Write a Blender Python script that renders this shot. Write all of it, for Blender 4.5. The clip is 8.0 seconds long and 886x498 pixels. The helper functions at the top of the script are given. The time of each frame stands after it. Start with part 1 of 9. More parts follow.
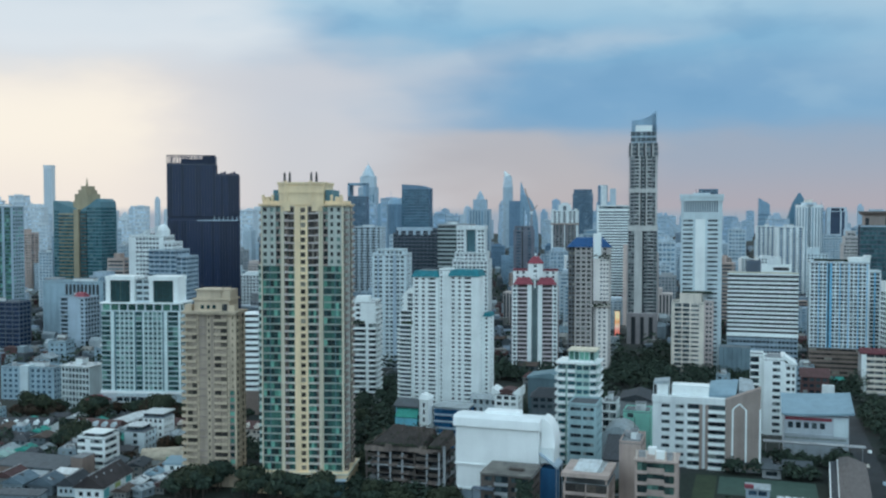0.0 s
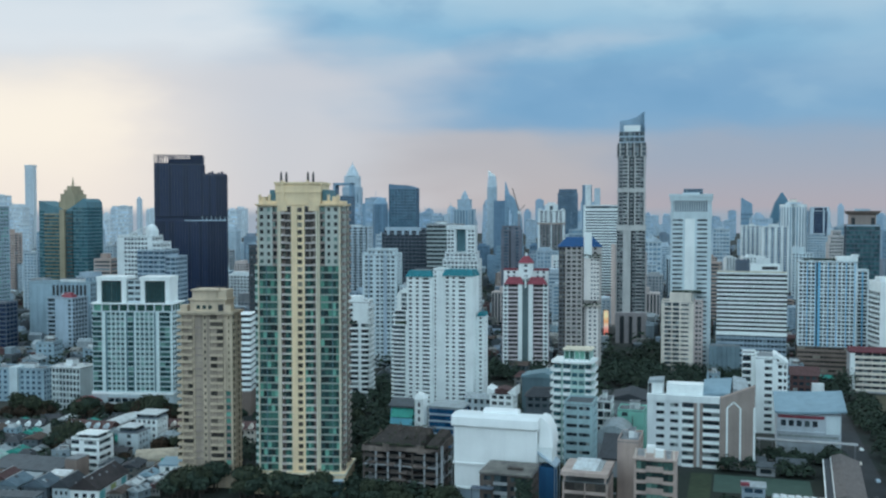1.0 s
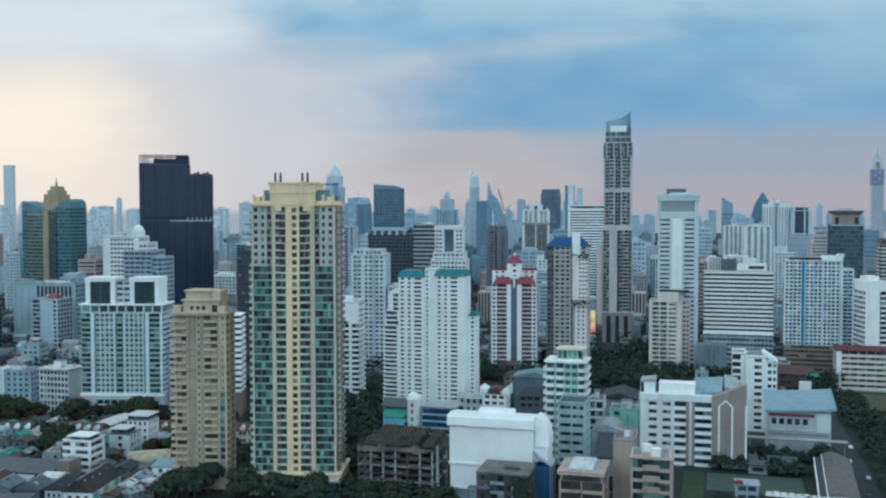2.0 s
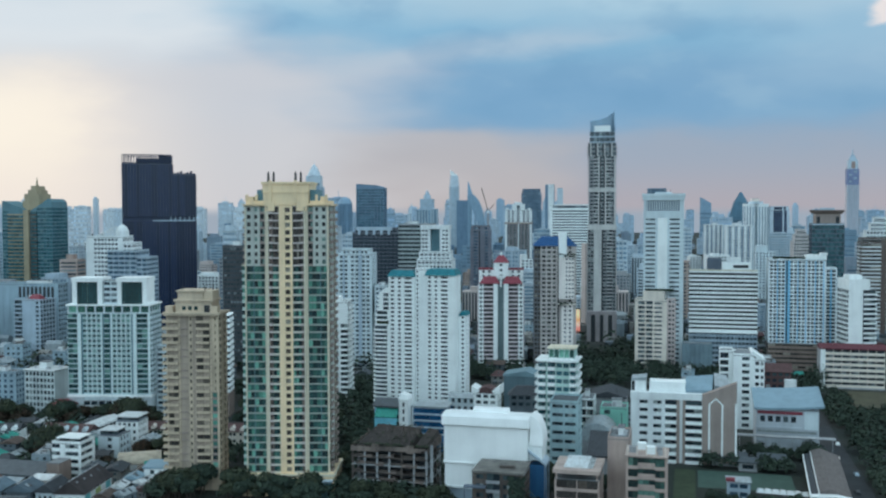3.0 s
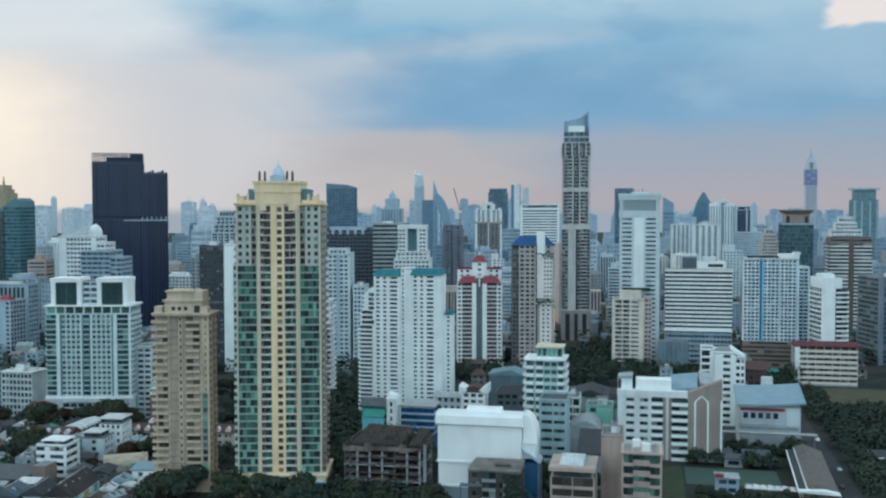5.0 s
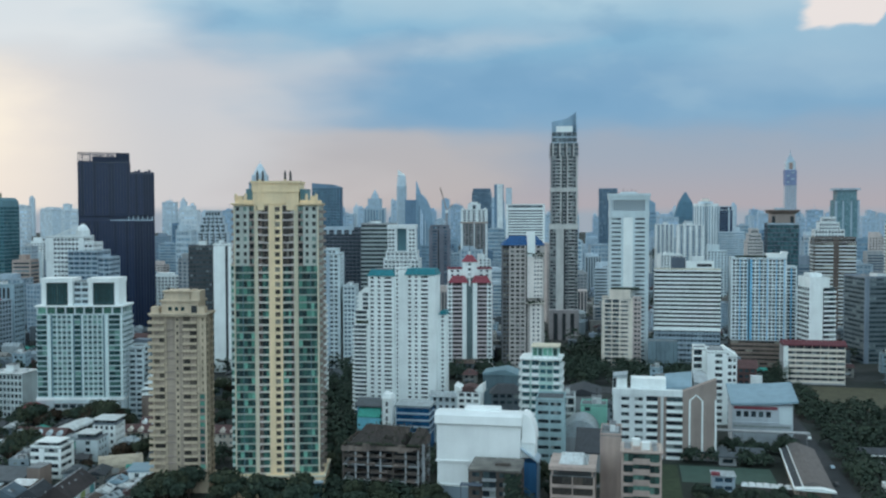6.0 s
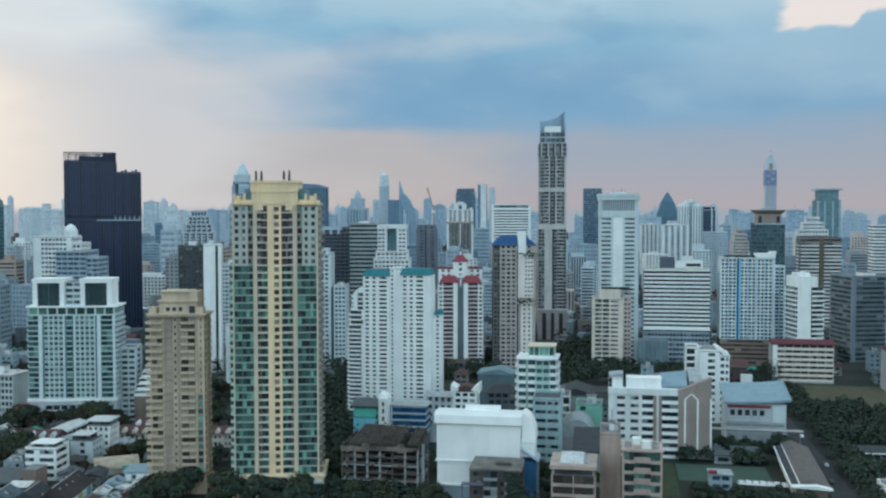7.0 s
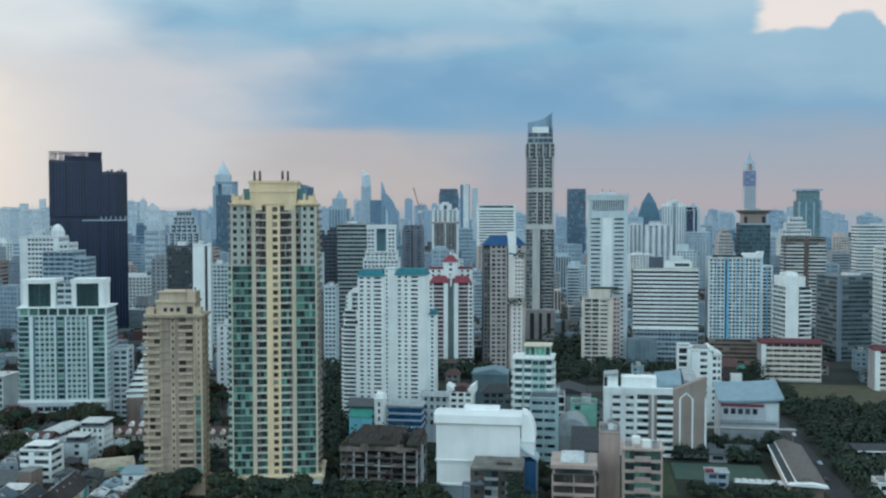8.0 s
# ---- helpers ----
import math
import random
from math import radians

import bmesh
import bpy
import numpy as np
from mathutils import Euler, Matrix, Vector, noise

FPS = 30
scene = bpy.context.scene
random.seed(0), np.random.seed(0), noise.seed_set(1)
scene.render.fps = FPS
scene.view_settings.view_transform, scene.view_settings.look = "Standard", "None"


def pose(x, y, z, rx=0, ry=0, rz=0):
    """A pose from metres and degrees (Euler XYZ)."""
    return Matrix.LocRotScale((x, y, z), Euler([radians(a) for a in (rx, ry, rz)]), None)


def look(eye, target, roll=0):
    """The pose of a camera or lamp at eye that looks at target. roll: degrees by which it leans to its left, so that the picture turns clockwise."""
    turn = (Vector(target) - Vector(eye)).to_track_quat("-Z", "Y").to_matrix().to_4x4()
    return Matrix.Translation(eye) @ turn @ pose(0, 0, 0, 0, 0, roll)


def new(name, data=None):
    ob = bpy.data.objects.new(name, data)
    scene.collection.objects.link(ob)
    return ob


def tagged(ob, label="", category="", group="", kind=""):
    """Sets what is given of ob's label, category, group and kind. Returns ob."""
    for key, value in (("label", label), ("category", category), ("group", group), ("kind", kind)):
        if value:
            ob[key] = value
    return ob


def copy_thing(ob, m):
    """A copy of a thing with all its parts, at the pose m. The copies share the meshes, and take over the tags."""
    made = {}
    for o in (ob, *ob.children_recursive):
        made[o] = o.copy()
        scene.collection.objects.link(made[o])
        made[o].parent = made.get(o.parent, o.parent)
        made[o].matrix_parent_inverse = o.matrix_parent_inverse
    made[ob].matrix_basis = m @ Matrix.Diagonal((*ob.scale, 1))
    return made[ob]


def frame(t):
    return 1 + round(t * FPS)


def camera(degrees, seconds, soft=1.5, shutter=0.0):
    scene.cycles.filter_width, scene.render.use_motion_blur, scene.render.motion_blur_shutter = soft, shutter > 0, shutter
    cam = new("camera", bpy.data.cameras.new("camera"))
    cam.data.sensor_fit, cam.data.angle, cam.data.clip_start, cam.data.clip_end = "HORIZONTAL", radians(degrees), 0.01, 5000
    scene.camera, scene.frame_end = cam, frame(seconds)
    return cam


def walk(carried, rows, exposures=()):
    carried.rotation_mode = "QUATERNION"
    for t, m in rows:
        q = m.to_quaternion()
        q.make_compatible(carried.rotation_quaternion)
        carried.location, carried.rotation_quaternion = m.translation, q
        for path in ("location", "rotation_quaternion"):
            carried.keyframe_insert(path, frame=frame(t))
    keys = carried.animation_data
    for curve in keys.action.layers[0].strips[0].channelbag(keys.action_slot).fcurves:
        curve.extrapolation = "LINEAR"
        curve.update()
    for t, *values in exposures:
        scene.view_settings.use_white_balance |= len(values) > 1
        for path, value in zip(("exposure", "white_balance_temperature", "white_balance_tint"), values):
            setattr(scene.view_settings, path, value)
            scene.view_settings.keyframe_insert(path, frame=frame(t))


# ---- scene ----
cam = camera(48.9, 8.0, soft=2.3)
METRES, EYE, TILT, LEAN, TURN = 55.0, 118.0, 0.0, 0.0, 17.8
ROWS = [
    (0.0, 0.0, 0.0, 0.0, 0.0, -2.26, -0.02),
    (0.5, -0.0505, -0.002, -0.0003, -0.46, -2.26, -0.01),
    (1.0, -0.1113, -0.0043, -0.0004, -1.04, -2.27, 0.02),
    (1.5, -0.1619, -0.0057, -0.001, -1.57, -2.26, 0.05),
    (3.0, -0.3371, -0.0091, 0.0002, -3.49, -2.29, 0.11),
    (3.5, -0.3907, -0.0093, 0.0005, -4.06, -2.3, 0.12),
    (4.0, -0.4505, -0.0077, 0.0003, -4.65, -2.31, 0.12),
    (4.5, -0.5104, -0.006, -0.0002, -5.22, -2.31, 0.1),
    (6.0, -0.7108, 0.0033, 0.0002, -6.97, -2.32, 0.06),
    (6.5, -0.7806, 0.0078, 0.0003, -7.55, -2.32, 0.05),
    (7.0, -0.8518, 0.0141, 0.0, -8.13, -2.32, 0.05),
    (7.5, -0.9249, 0.0209, -0.0005, -8.73, -2.31, 0.03),
    (8.0, -0.9984, 0.0282, -0.0001, -9.35, -2.31, 0.03),
]
walk(cam, [(t, pose(0, 0, EYE, TILT, LEAN, TURN) @ pose(METRES * x, METRES * y, METRES * z, 90 + pitch, roll, yaw)) for t, x, y, z, yaw, pitch, roll in ROWS],
     exposures=((0.0, 0.0, 6450, 10), (4.0, 0.0, 6580, 10), (8.0, 0.0, 6760, 10)))

# ---- sky and light ----
def lin(r, g, b):
    """Display colour (0 to 255) to a linear one."""
    return tuple((c / 255 / 12.92) if c <= 10 else ((c / 255 + 0.055) / 1.055) ** 2.4 for c in (r, g, b)) + (1.0,)


world = bpy.data.worlds.new("sky")
scene.world = world
world.use_nodes = True
wt = world.node_tree
wt.nodes.clear()
SUN_AZ, SUN_EL = -62.0, 32.0      # degrees right of the first heading, and above the horizon


def wnode(kind, operation="", data_type="", blend_type=""):
    n = wt.nodes.new(kind)
    if operation:
        n.operation = operation
    if data_type:
        n.data_type = data_type
    if blend_type:
        n.blend_type = blend_type
    return n


def plug(sock, val):
    if isinstance(val, bpy.types.NodeSocket):
        wt.links.new(val, sock)
    else:
        sock.default_value = val


def wmath(op, a, b=0.0, c=0.0):
    n = wnode("ShaderNodeMath", operation=op)
    plug(n.inputs[0], a), plug(n.inputs[1], b), plug(n.inputs[2], c)
    return n.outputs[0]


def step(x, a, b):
    n = wnode("ShaderNodeMapRange")
    n.interpolation_type = "SMOOTHSTEP"
    plug(n.inputs[0], x)
    n.inputs[1].default_value, n.inputs[2].default_value = (a, b) if a < b else (b, a)
    n.inputs[3].default_value, n.inputs[4].default_value = (0.0, 1.0) if a < b else (1.0, 0.0)
    return n.outputs[0]


def blend(fac, a, b):
    n = wnode("ShaderNodeMix", data_type="RGBA")
    plug(n.inputs[0], fac), plug(n.inputs[6], a), plug(n.inputs[7], b)
    return n.outputs[2]


def wnoise(vec, scale, detail, stretch):
    m = wnode("ShaderNodeMapping")
    wt.links.new(vec, m.inputs[0])
    m.inputs["Scale"].default_value = stretch
    n = wnode("ShaderNodeTexNoise")
    wt.links.new(m.outputs[0], n.inputs["Vector"])
    n.inputs["Scale"].default_value, n.inputs["Detail"].default_value = scale, detail
    return n.outputs["Fac"]


def times(*a):
    out = a[0]
    for b in a[1:]:
        out = wmath("MULTIPLY", out, b)
    return out


def build_sky():
    co = wnode("ShaderNodeTexCoord").outputs["Generated"]
    xyz = wnode("ShaderNodeSeparateXYZ")
    wt.links.new(co, xyz.inputs[0])
    az = wmath("ADD", wmath("DEGREES", wmath("ARCTAN2", xyz.outputs[0], xyz.outputs[1])), TURN)
    el = wmath("DEGREES", wmath("ARCSINE", xyz.outputs[2]))
    soft = wnoise(co, 5.0, 3.0, (1, 1, 3.5))
    fine = wnoise(co, 16.0, 5.0, (1, 1, 2.6))
    warp = wmath("SUBTRACT", soft, 0.5)
    warp2 = wmath("SUBTRACT", fine, 0.5)
    a = wmath("ADD", az, wmath("MULTIPLY", warp, 14.0))
    e = wmath("ADD", el, wmath("ADD", wmath("MULTIPLY", warp, 2.6), wmath("MULTIPLY", warp2, 0.9)))
    # cloud sheet from the horizon up
    c = blend(step(el, -0.2, 3.6), lin(176, 172, 182), lin(157, 171, 190))
    c = blend(step(e, 3.2, 5.8), c, lin(127, 171, 205))
    c = blend(step(e, 7.4, 10.0), c, lin(134, 183, 214))
    c = blend(times(step(e, 9.9, 12.4), 0.85), c, lin(176, 208, 226))
    # lighter streak across the sheet
    ridge = wmath("SUBTRACT", e, wmath("ADD", 8.3, wmath("MULTIPLY", az, 0.13)))
    band = times(step(ridge, -1.1, 0.0), step(ridge, 1.6, 0.2), step(a, -9.0, 0.0), step(a, 21.0, 10.0), 0.6)
    c = blend(band, c, lin(184, 202, 217))
    # darker belly
    belly = times(step(e, 4.2, 5.6), step(e, 8.4, 6.6), step(a, 0.0, 7.0), step(a, 26.0, 16.0), 0.45)
    c = blend(belly, c, lin(115, 163, 202))
    # soft lighter and darker swells in the sheet
    swell = wnoise(co, 9.0, 4.0, (1, 1, 2.2))
    high = step(e, 4.4, 6.4)
    c = blend(times(step(swell, 0.5, 0.68), high, 0.32), c, lin(160, 194, 216))
    c = blend(times(step(swell, 0.5, 0.34), high, 0.35), c, lin(108, 158, 196))
    # paler sheet under the cumulus
    c = blend(times(step(a, 17.0, 29.0), step(e, 5.0, 8.6), 0.5), c, lin(172, 202, 222))
    # peach veil low down
    veil = times(step(wmath("ADD", el, wmath("MULTIPLY", warp2, 0.6)), 5.0, 4.2), step(a, 15.0, 6.0), step(a, -9.0, 0.0), 0.66)
    c = blend(veil, c, lin(193, 187, 188))
    # pale rain light towards the low sun
    pale = times(step(a, 4.5, -8.0), step(e, 10.8, 7.4))
    c = blend(times(pale, 0.88), c, lin(210, 211, 216))
    warm = times(step(az, -8.0, -20.0), step(e, 10.0, 5.0))
    c = blend(times(warm, 0.92), c, lin(246, 236, 226))
    glow = times(step(wmath("ADD", az, wmath("MULTIPLY", warp2, 7.0)), -13.0, -21.0), step(e, 9.6, 5.4), step(el, 0.5, 4.5))
    c = blend(times(glow, 0.8), c, lin(255, 246, 230))
    grey = times(step(a, -7.0, -15.5), step(e, 7.0, 9.4))
    c = blend(times(grey, 0.85), c, lin(228, 234, 238))
    c = blend(times(step(a, -9.0, -15.0), step(e, 10.6, 12.2), 0.5), c, lin(196, 213, 226))
    # bright cumulus beyond the sheet
    puff = wmath("ADD", el, wmath("ADD", wmath("MULTIPLY", warp2, 1.6), wmath("MULTIPLY", warp, 1.6)))
    hump = step(wmath("ABSOLUTE", wmath("SUBTRACT", az, 32.2)), 1.6, 0.6)
    cum = times(step(wmath("SUBTRACT", puff, wmath("MULTIPLY", hump, 0.9)), 9.35, 9.7), step(wmath("ADD", az, wmath("MULTIPLY", warp2, 2.2)), 26.7, 27.5))
    c = blend(times(cum, 0.9), c, lin(243, 234, 231))
    # the sheet is dimmed overhead and brightened behind the camera to light the fronts
    lit = lin(198, 233, 252)
    over = tuple(v * SKY_OVER for v in lit[:3]) + (1.0,)
    c = blend(step(el, 15.0, 40.0), c, over)
    back = times(step(wmath("ABSOLUTE", wmath("SUBTRACT", az, 5.0)), 45.0, 90.0), step(el, -2.0, 3.0))
    rear = tuple(v * SKY_BACK for v in lin(203, 233, 250)[:3]) + (1.0,)
    c = blend(back, c, rear)
    # distance below the skyline
    c = blend(step(el, 0.3, -0.4), c, lin(158, 172, 188))
    c = blend(step(el, -3.0, -8.0), c, lin(70, 80, 84))
    sky = wnode("ShaderNodeTexSky")
    sky.sky_type, sky.sun_disc = "NISHITA", False
    sky.sun_elevation, sky.sun_rotation = radians(SUN_EL), radians(SUN_AZ - TURN)
    add = wnode("ShaderNodeMix", data_type="RGBA", blend_type="MIX")
    add.inputs[0].default_value = 0.94
    dim = wnode("ShaderNodeMix", data_type="RGBA", blend_type="MULTIPLY")
    dim.inputs[0].default_value = 1.0
    wt.links.new(sky.outputs[0], dim.inputs[6])
    dim.inputs[7].default_value = (0.08, 0.08, 0.08, 1)
    wt.links.new(dim.outputs[2], add.inputs[6])
    wt.links.new(c, add.inputs[7])
    bg = wnode("ShaderNodeBackground")
    wt.links.new(add.outputs[2], bg.inputs[0])
    out = wnode("ShaderNodeOutputWorld")
    wt.links.new(bg.outputs[0], out.inputs[0])


# gains of the unseen sky, tuned to lift fronts against roofs and ground
SKY_OVER, SKY_BACK = 0.33, 1.40
build_sky()
sun_data = bpy.data.lights.new("sun", "SUN")
sun_data.energy, sun_data.angle, sun_data.color = 0.6, radians(18), (1.0, 0.93, 0.84)
sun = new("sun", sun_data)
_a = radians(SUN_AZ - TURN)
sun.matrix_world = look((math.sin(_a) * 400, math.cos(_a) * 400, 400 * math.tan(radians(SUN_EL))), (0, 0, 0))


# ---- materials ----
def mnode(nt, kind, operation="", data_type="", blend_type=""):
    n = nt.nodes.new(kind)
    if operation:
        n.operation = operation
    if data_type:
        n.data_type = data_type
    if blend_type:
        n.blend_type = blend_type
    return n


def start_material(name, rough, metal=0.0):
    m = bpy.data.materials.new(name)
    m.use_nodes = True
    nt = m.node_tree
    bsdf = nt.nodes["Principled BSDF"]
    bsdf.inputs["Roughness"].default_value = rough
    bsdf.inputs["Metallic"].default_value = metal
    return m, nt, bsdf


def noise_of(nt, vec, scale, detail=3.0, stretch=(1, 1, 1)):
    mp = mnode(nt, "ShaderNodeMapping")
    mp.inputs["Scale"].default_value = stretch
    nt.links.new(vec, mp.inputs[0])
    n = mnode(nt, "ShaderNodeTexNoise")
    n.inputs["Scale"].default_value, n.inputs["Detail"].default_value = scale, detail
    nt.links.new(mp.outputs[0], n.inputs["Vector"])
    return n.outputs["Fac"]


def ramp_of(nt, fac, stops, hard=False):
    r = mnode(nt, "ShaderNodeValToRGB")
    r.color_ramp.interpolation = "CONSTANT" if hard else "LINEAR"
    while len(r.color_ramp.elements) < len(stops):
        r.color_ramp.elements.new(0.5)
    for el, (p, col) in zip(r.color_ramp.elements, stops):
        el.position, el.color = p, (*col[:3], 1.0)
    nt.links.new(fac, r.inputs[0])
    return r.outputs[0]


def mult(nt, a, b, fac=1.0):
    n = mnode(nt, "ShaderNodeMix", data_type="RGBA", blend_type="MULTIPLY")
    n.inputs[0].default_value = fac
    nt.links.new(a, n.inputs[6])
    nt.links.new(b, n.inputs[7])
    return n.outputs[2]


def chance(nt):
    """A number for each loose piece, or for each island of a joined mesh."""
    a = mnode(nt, "ShaderNodeObjectInfo").outputs["Random"]
    b = mnode(nt, "ShaderNodeNewGeometry").outputs["Random Per Island"]
    s = mnode(nt, "ShaderNodeMath", operation="ADD")
    nt.links.new(a, s.inputs[0]), nt.links.new(b, s.inputs[1])
    f = mnode(nt, "ShaderNodeMath", operation="FRACT")
    nt.links.new(s.outputs[0], f.inputs[0])
    return f.outputs[0]


def shade(c, k):
    return tuple(min(1.0, v * k) for v in c[:3])


def paint(name, col, rough=0.8, dirt=0.35, bump=0.15, speck=0.12):
    """Painted render or concrete with blotches, grain and rain streaks."""
    m, nt, bsdf = start_material(name, rough)
    co = mnode(nt, "ShaderNodeTexCoord").outputs["Object"]
    blot = noise_of(nt, co, 0.09, 4.0)
    streak = noise_of(nt, co, 0.32, 4.0, (1, 1, 0.08))
    grain = noise_of(nt, co, 2.4, 5.0)
    c = ramp_of(nt, blot, [(0.3, shade(col, 1 - 0.5 * dirt)), (0.6, shade(col, 1.06))])
    c = mult(nt, c, ramp_of(nt, streak, [(0.34, (1 - 0.6 * dirt, 1 - 0.6 * dirt, 1 - 0.55 * dirt)), (0.56, (1, 1, 1))]))
    c = mult(nt, c, ramp_of(nt, grain, [(0.25, (1 - speck, 1 - speck, 1 - speck)), (0.7, (1 + speck * 0.4, 1 + speck * 0.4, 1 + speck * 0.4))]))
    nt.links.new(c, bsdf.inputs["Base Color"])
    if bump:
        b = mnode(nt, "ShaderNodeBump")
        b.inputs["Strength"].default_value, b.inputs["Distance"].default_value = bump, 0.05
        nt.links.new(grain, b.inputs["Height"])
        nt.links.new(b.outputs[0], bsdf.inputs["Normal"])
    return m


def glazing(name, dark, mid, light, p=(0.62, 0.88), rough=0.16, spec=0.5):
    """Panes: some clear and dark, some half open, some with curtains drawn."""
    m, nt, bsdf = start_material(name, rough)
    c = ramp_of(nt, chance(nt), [(0.0, dark), (p[0] * 0.5, shade(dark, 1.5)), (p[0], mid), (p[1], light)], True)
    co = mnode(nt, "ShaderNodeTexCoord").outputs["Object"]
    c = mult(nt, c, ramp_of(nt, noise_of(nt, co, 0.7, 3.0), [(0.3, (0.7, 0.7, 0.7)), (0.7, (1.2, 1.2, 1.2))]))
    nt.links.new(c, bsdf.inputs["Base Color"])
    bsdf.inputs["Specular IOR Level"].default_value = spec
    return m


def panes(name, cols, rough=0.14, spec=0.5):
    """Panes of several tints, taken by chance."""
    m, nt, bsdf = start_material(name, rough)
    c = ramp_of(nt, chance(nt), [(i / len(cols), q) for i, q in enumerate(cols)], True)
    co = mnode(nt, "ShaderNodeTexCoord").outputs["Object"]
    c = mult(nt, c, ramp_of(nt, noise_of(nt, co, 0.9, 3.0), [(0.3, (0.7, 0.7, 0.7)), (0.7, (1.25, 1.25, 1.25))]))
    nt.links.new(c, bsdf.inputs["Base Color"])
    bsdf.inputs["Specular IOR Level"].default_value = spec
    return m


def tin(name, col, rough=0.68, metal=0.0):
    """Sheet or tile roofing with ribs, rust and faded patches."""
    m, nt, bsdf = start_material(name, rough, metal)
    co = mnode(nt, "ShaderNodeTexCoord").outputs["Object"]
    c = ramp_of(nt, noise_of(nt, co, 0.35, 5.0), [(0.3, shade(col, 0.78)), (0.55, col), (0.8, shade(col, 1.12))])
    c = mult(nt, c, ramp_of(nt, noise_of(nt, co, 1.6, 4.0, (1, 0.12, 1)), [(0.35, (0.75, 0.72, 0.7)), (0.6, (1, 1, 1))]))
    nt.links.new(c, bsdf.inputs["Base Color"])
    return m


def leafage(name, dark, mid, light):
    m, nt, bsdf = start_material(name, 0.7)
    c = ramp_of(nt, chance(nt), [(0.0, dark), (0.55, mid), (1.0, light)])
    co = mnode(nt, "ShaderNodeTexCoord").outputs["Object"]
    c = mult(nt, c, ramp_of(nt, noise_of(nt, co, 0.5, 2.0), [(0.3, (0.8, 0.8, 0.8)), (0.7, (1.1, 1.1, 1.1))]))
    nt.links.new(c, bsdf.inputs["Base Color"])
    bsdf.inputs["Specular IOR Level"].default_value = 0.08
    return m


WHITE = paint("white_render", (0.78, 0.83, 0.83), dirt=0.2)
PURE = paint("white_cladding", (0.87, 0.92, 0.91), 0.6, dirt=0.1)
SMOOTH = paint("smooth_white_sheet", (0.87, 0.90, 0.89), 0.5, dirt=0.06, bump=0.0, speck=0.03)
COOL = paint("cool_white_render", (0.62, 0.72, 0.75), dirt=0.2)
CREAM = paint("cream_render", (0.90, 0.70, 0.45), dirt=0.22)
PALE = paint("pale_cream_render", (0.70, 0.64, 0.50), dirt=0.2)
BEIGE = paint("beige_render", (0.64, 0.525, 0.39), dirt=0.3)
SAND = paint("sand_render", (0.80, 0.73, 0.64), dirt=0.22)
TAUPE = paint("taupe_tile", (0.34, 0.28, 0.25), dirt=0.2)
BROWN = paint("brown_render", (0.26, 0.20, 0.17), dirt=0.3)
PINK = paint("pinkish_render", (0.50, 0.39, 0.34), dirt=0.35)
ASH = paint("ash_grey_concrete", (0.57, 0.57, 0.55), dirt=0.25)
PGREEN = paint("grey_green_slab_edge", (0.36, 0.42, 0.37), dirt=0.3)
GREY = paint("grey_concrete", (0.36, 0.38, 0.39), dirt=0.35)
DUSK = paint("blue_grey_cladding", (0.24, 0.30, 0.36), dirt=0.25)
SLATE = paint("slate_cladding", (0.10, 0.13, 0.17), 0.6, dirt=0.25)
NAVY = paint("navy_cladding", (0.020, 0.035, 0.078), 0.5, dirt=0.2)
STONE = paint("pale_stone_tile", (0.66, 0.64, 0.55), dirt=0.2)
ROSE = paint("rosy_grey_render", (0.58, 0.51, 0.48), dirt=0.25)
# low-house walls: stains, plus street shade darkened into the base colour
DIMW = paint("aged_white_render", (0.27, 0.34, 0.375), dirt=0.45)
DIMS = paint("aged_sand_render", (0.25, 0.25, 0.235), dirt=0.45)
DIMG = paint("aged_grey_render", (0.14, 0.175, 0.20), dirt=0.45)
SEAW = paint("sea_grey_render", (0.42, 0.56, 0.57), dirt=0.2)
HAZEL = paint("muted_blue_render", (0.34, 0.47, 0.54), dirt=0.3)
# near-black that paints in the shade of unlit rooms and openings
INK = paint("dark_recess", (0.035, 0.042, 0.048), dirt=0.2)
BLUEP = paint("sky_blue_render", (0.22, 0.55, 0.78), dirt=0.2)
AQUA = paint("aqua_render", (0.19, 0.58, 0.60), dirt=0.3)
MINT = paint("mint_render", (0.50, 0.70, 0.65), dirt=0.3)
RUINED = paint("weathered_concrete", (0.115, 0.094, 0.082), dirt=0.75)
DEEPB = paint("deep_blue_paint", (0.03, 0.15, 0.32), dirt=0.3)
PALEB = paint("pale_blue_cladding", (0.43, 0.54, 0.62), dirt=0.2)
# FAR tints: blue-grey with distance haze put into the base colour
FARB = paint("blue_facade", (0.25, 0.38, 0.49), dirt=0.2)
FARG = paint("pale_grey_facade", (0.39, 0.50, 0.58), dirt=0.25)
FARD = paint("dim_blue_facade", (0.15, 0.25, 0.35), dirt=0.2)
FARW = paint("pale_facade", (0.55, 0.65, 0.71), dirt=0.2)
TEALG = paint("teal_grey_facade", (0.12, 0.24, 0.28), dirt=0.2)
STEEL = paint("dark_steel", (0.04, 0.045, 0.05), 0.4, dirt=0.2)
ROOFG = paint("roof_screed", (0.22, 0.24, 0.25), dirt=0.5)
TANK = paint("steel_tank", (0.5, 0.53, 0.55), 0.35, dirt=0.2)
G_DARK = glazing("clear_panes", (0.022, 0.032, 0.040), (0.07, 0.10, 0.11), (0.28, 0.32, 0.32))
G_GREY = glazing("grey_panes", (0.042, 0.06, 0.072), (0.08, 0.11, 0.13), (0.22, 0.27, 0.29))
G_GREEN = glazing("green_panes", (0.035, 0.085, 0.075), (0.09, 0.21, 0.165), (0.18, 0.42, 0.33), (0.56, 0.86), 0.12)
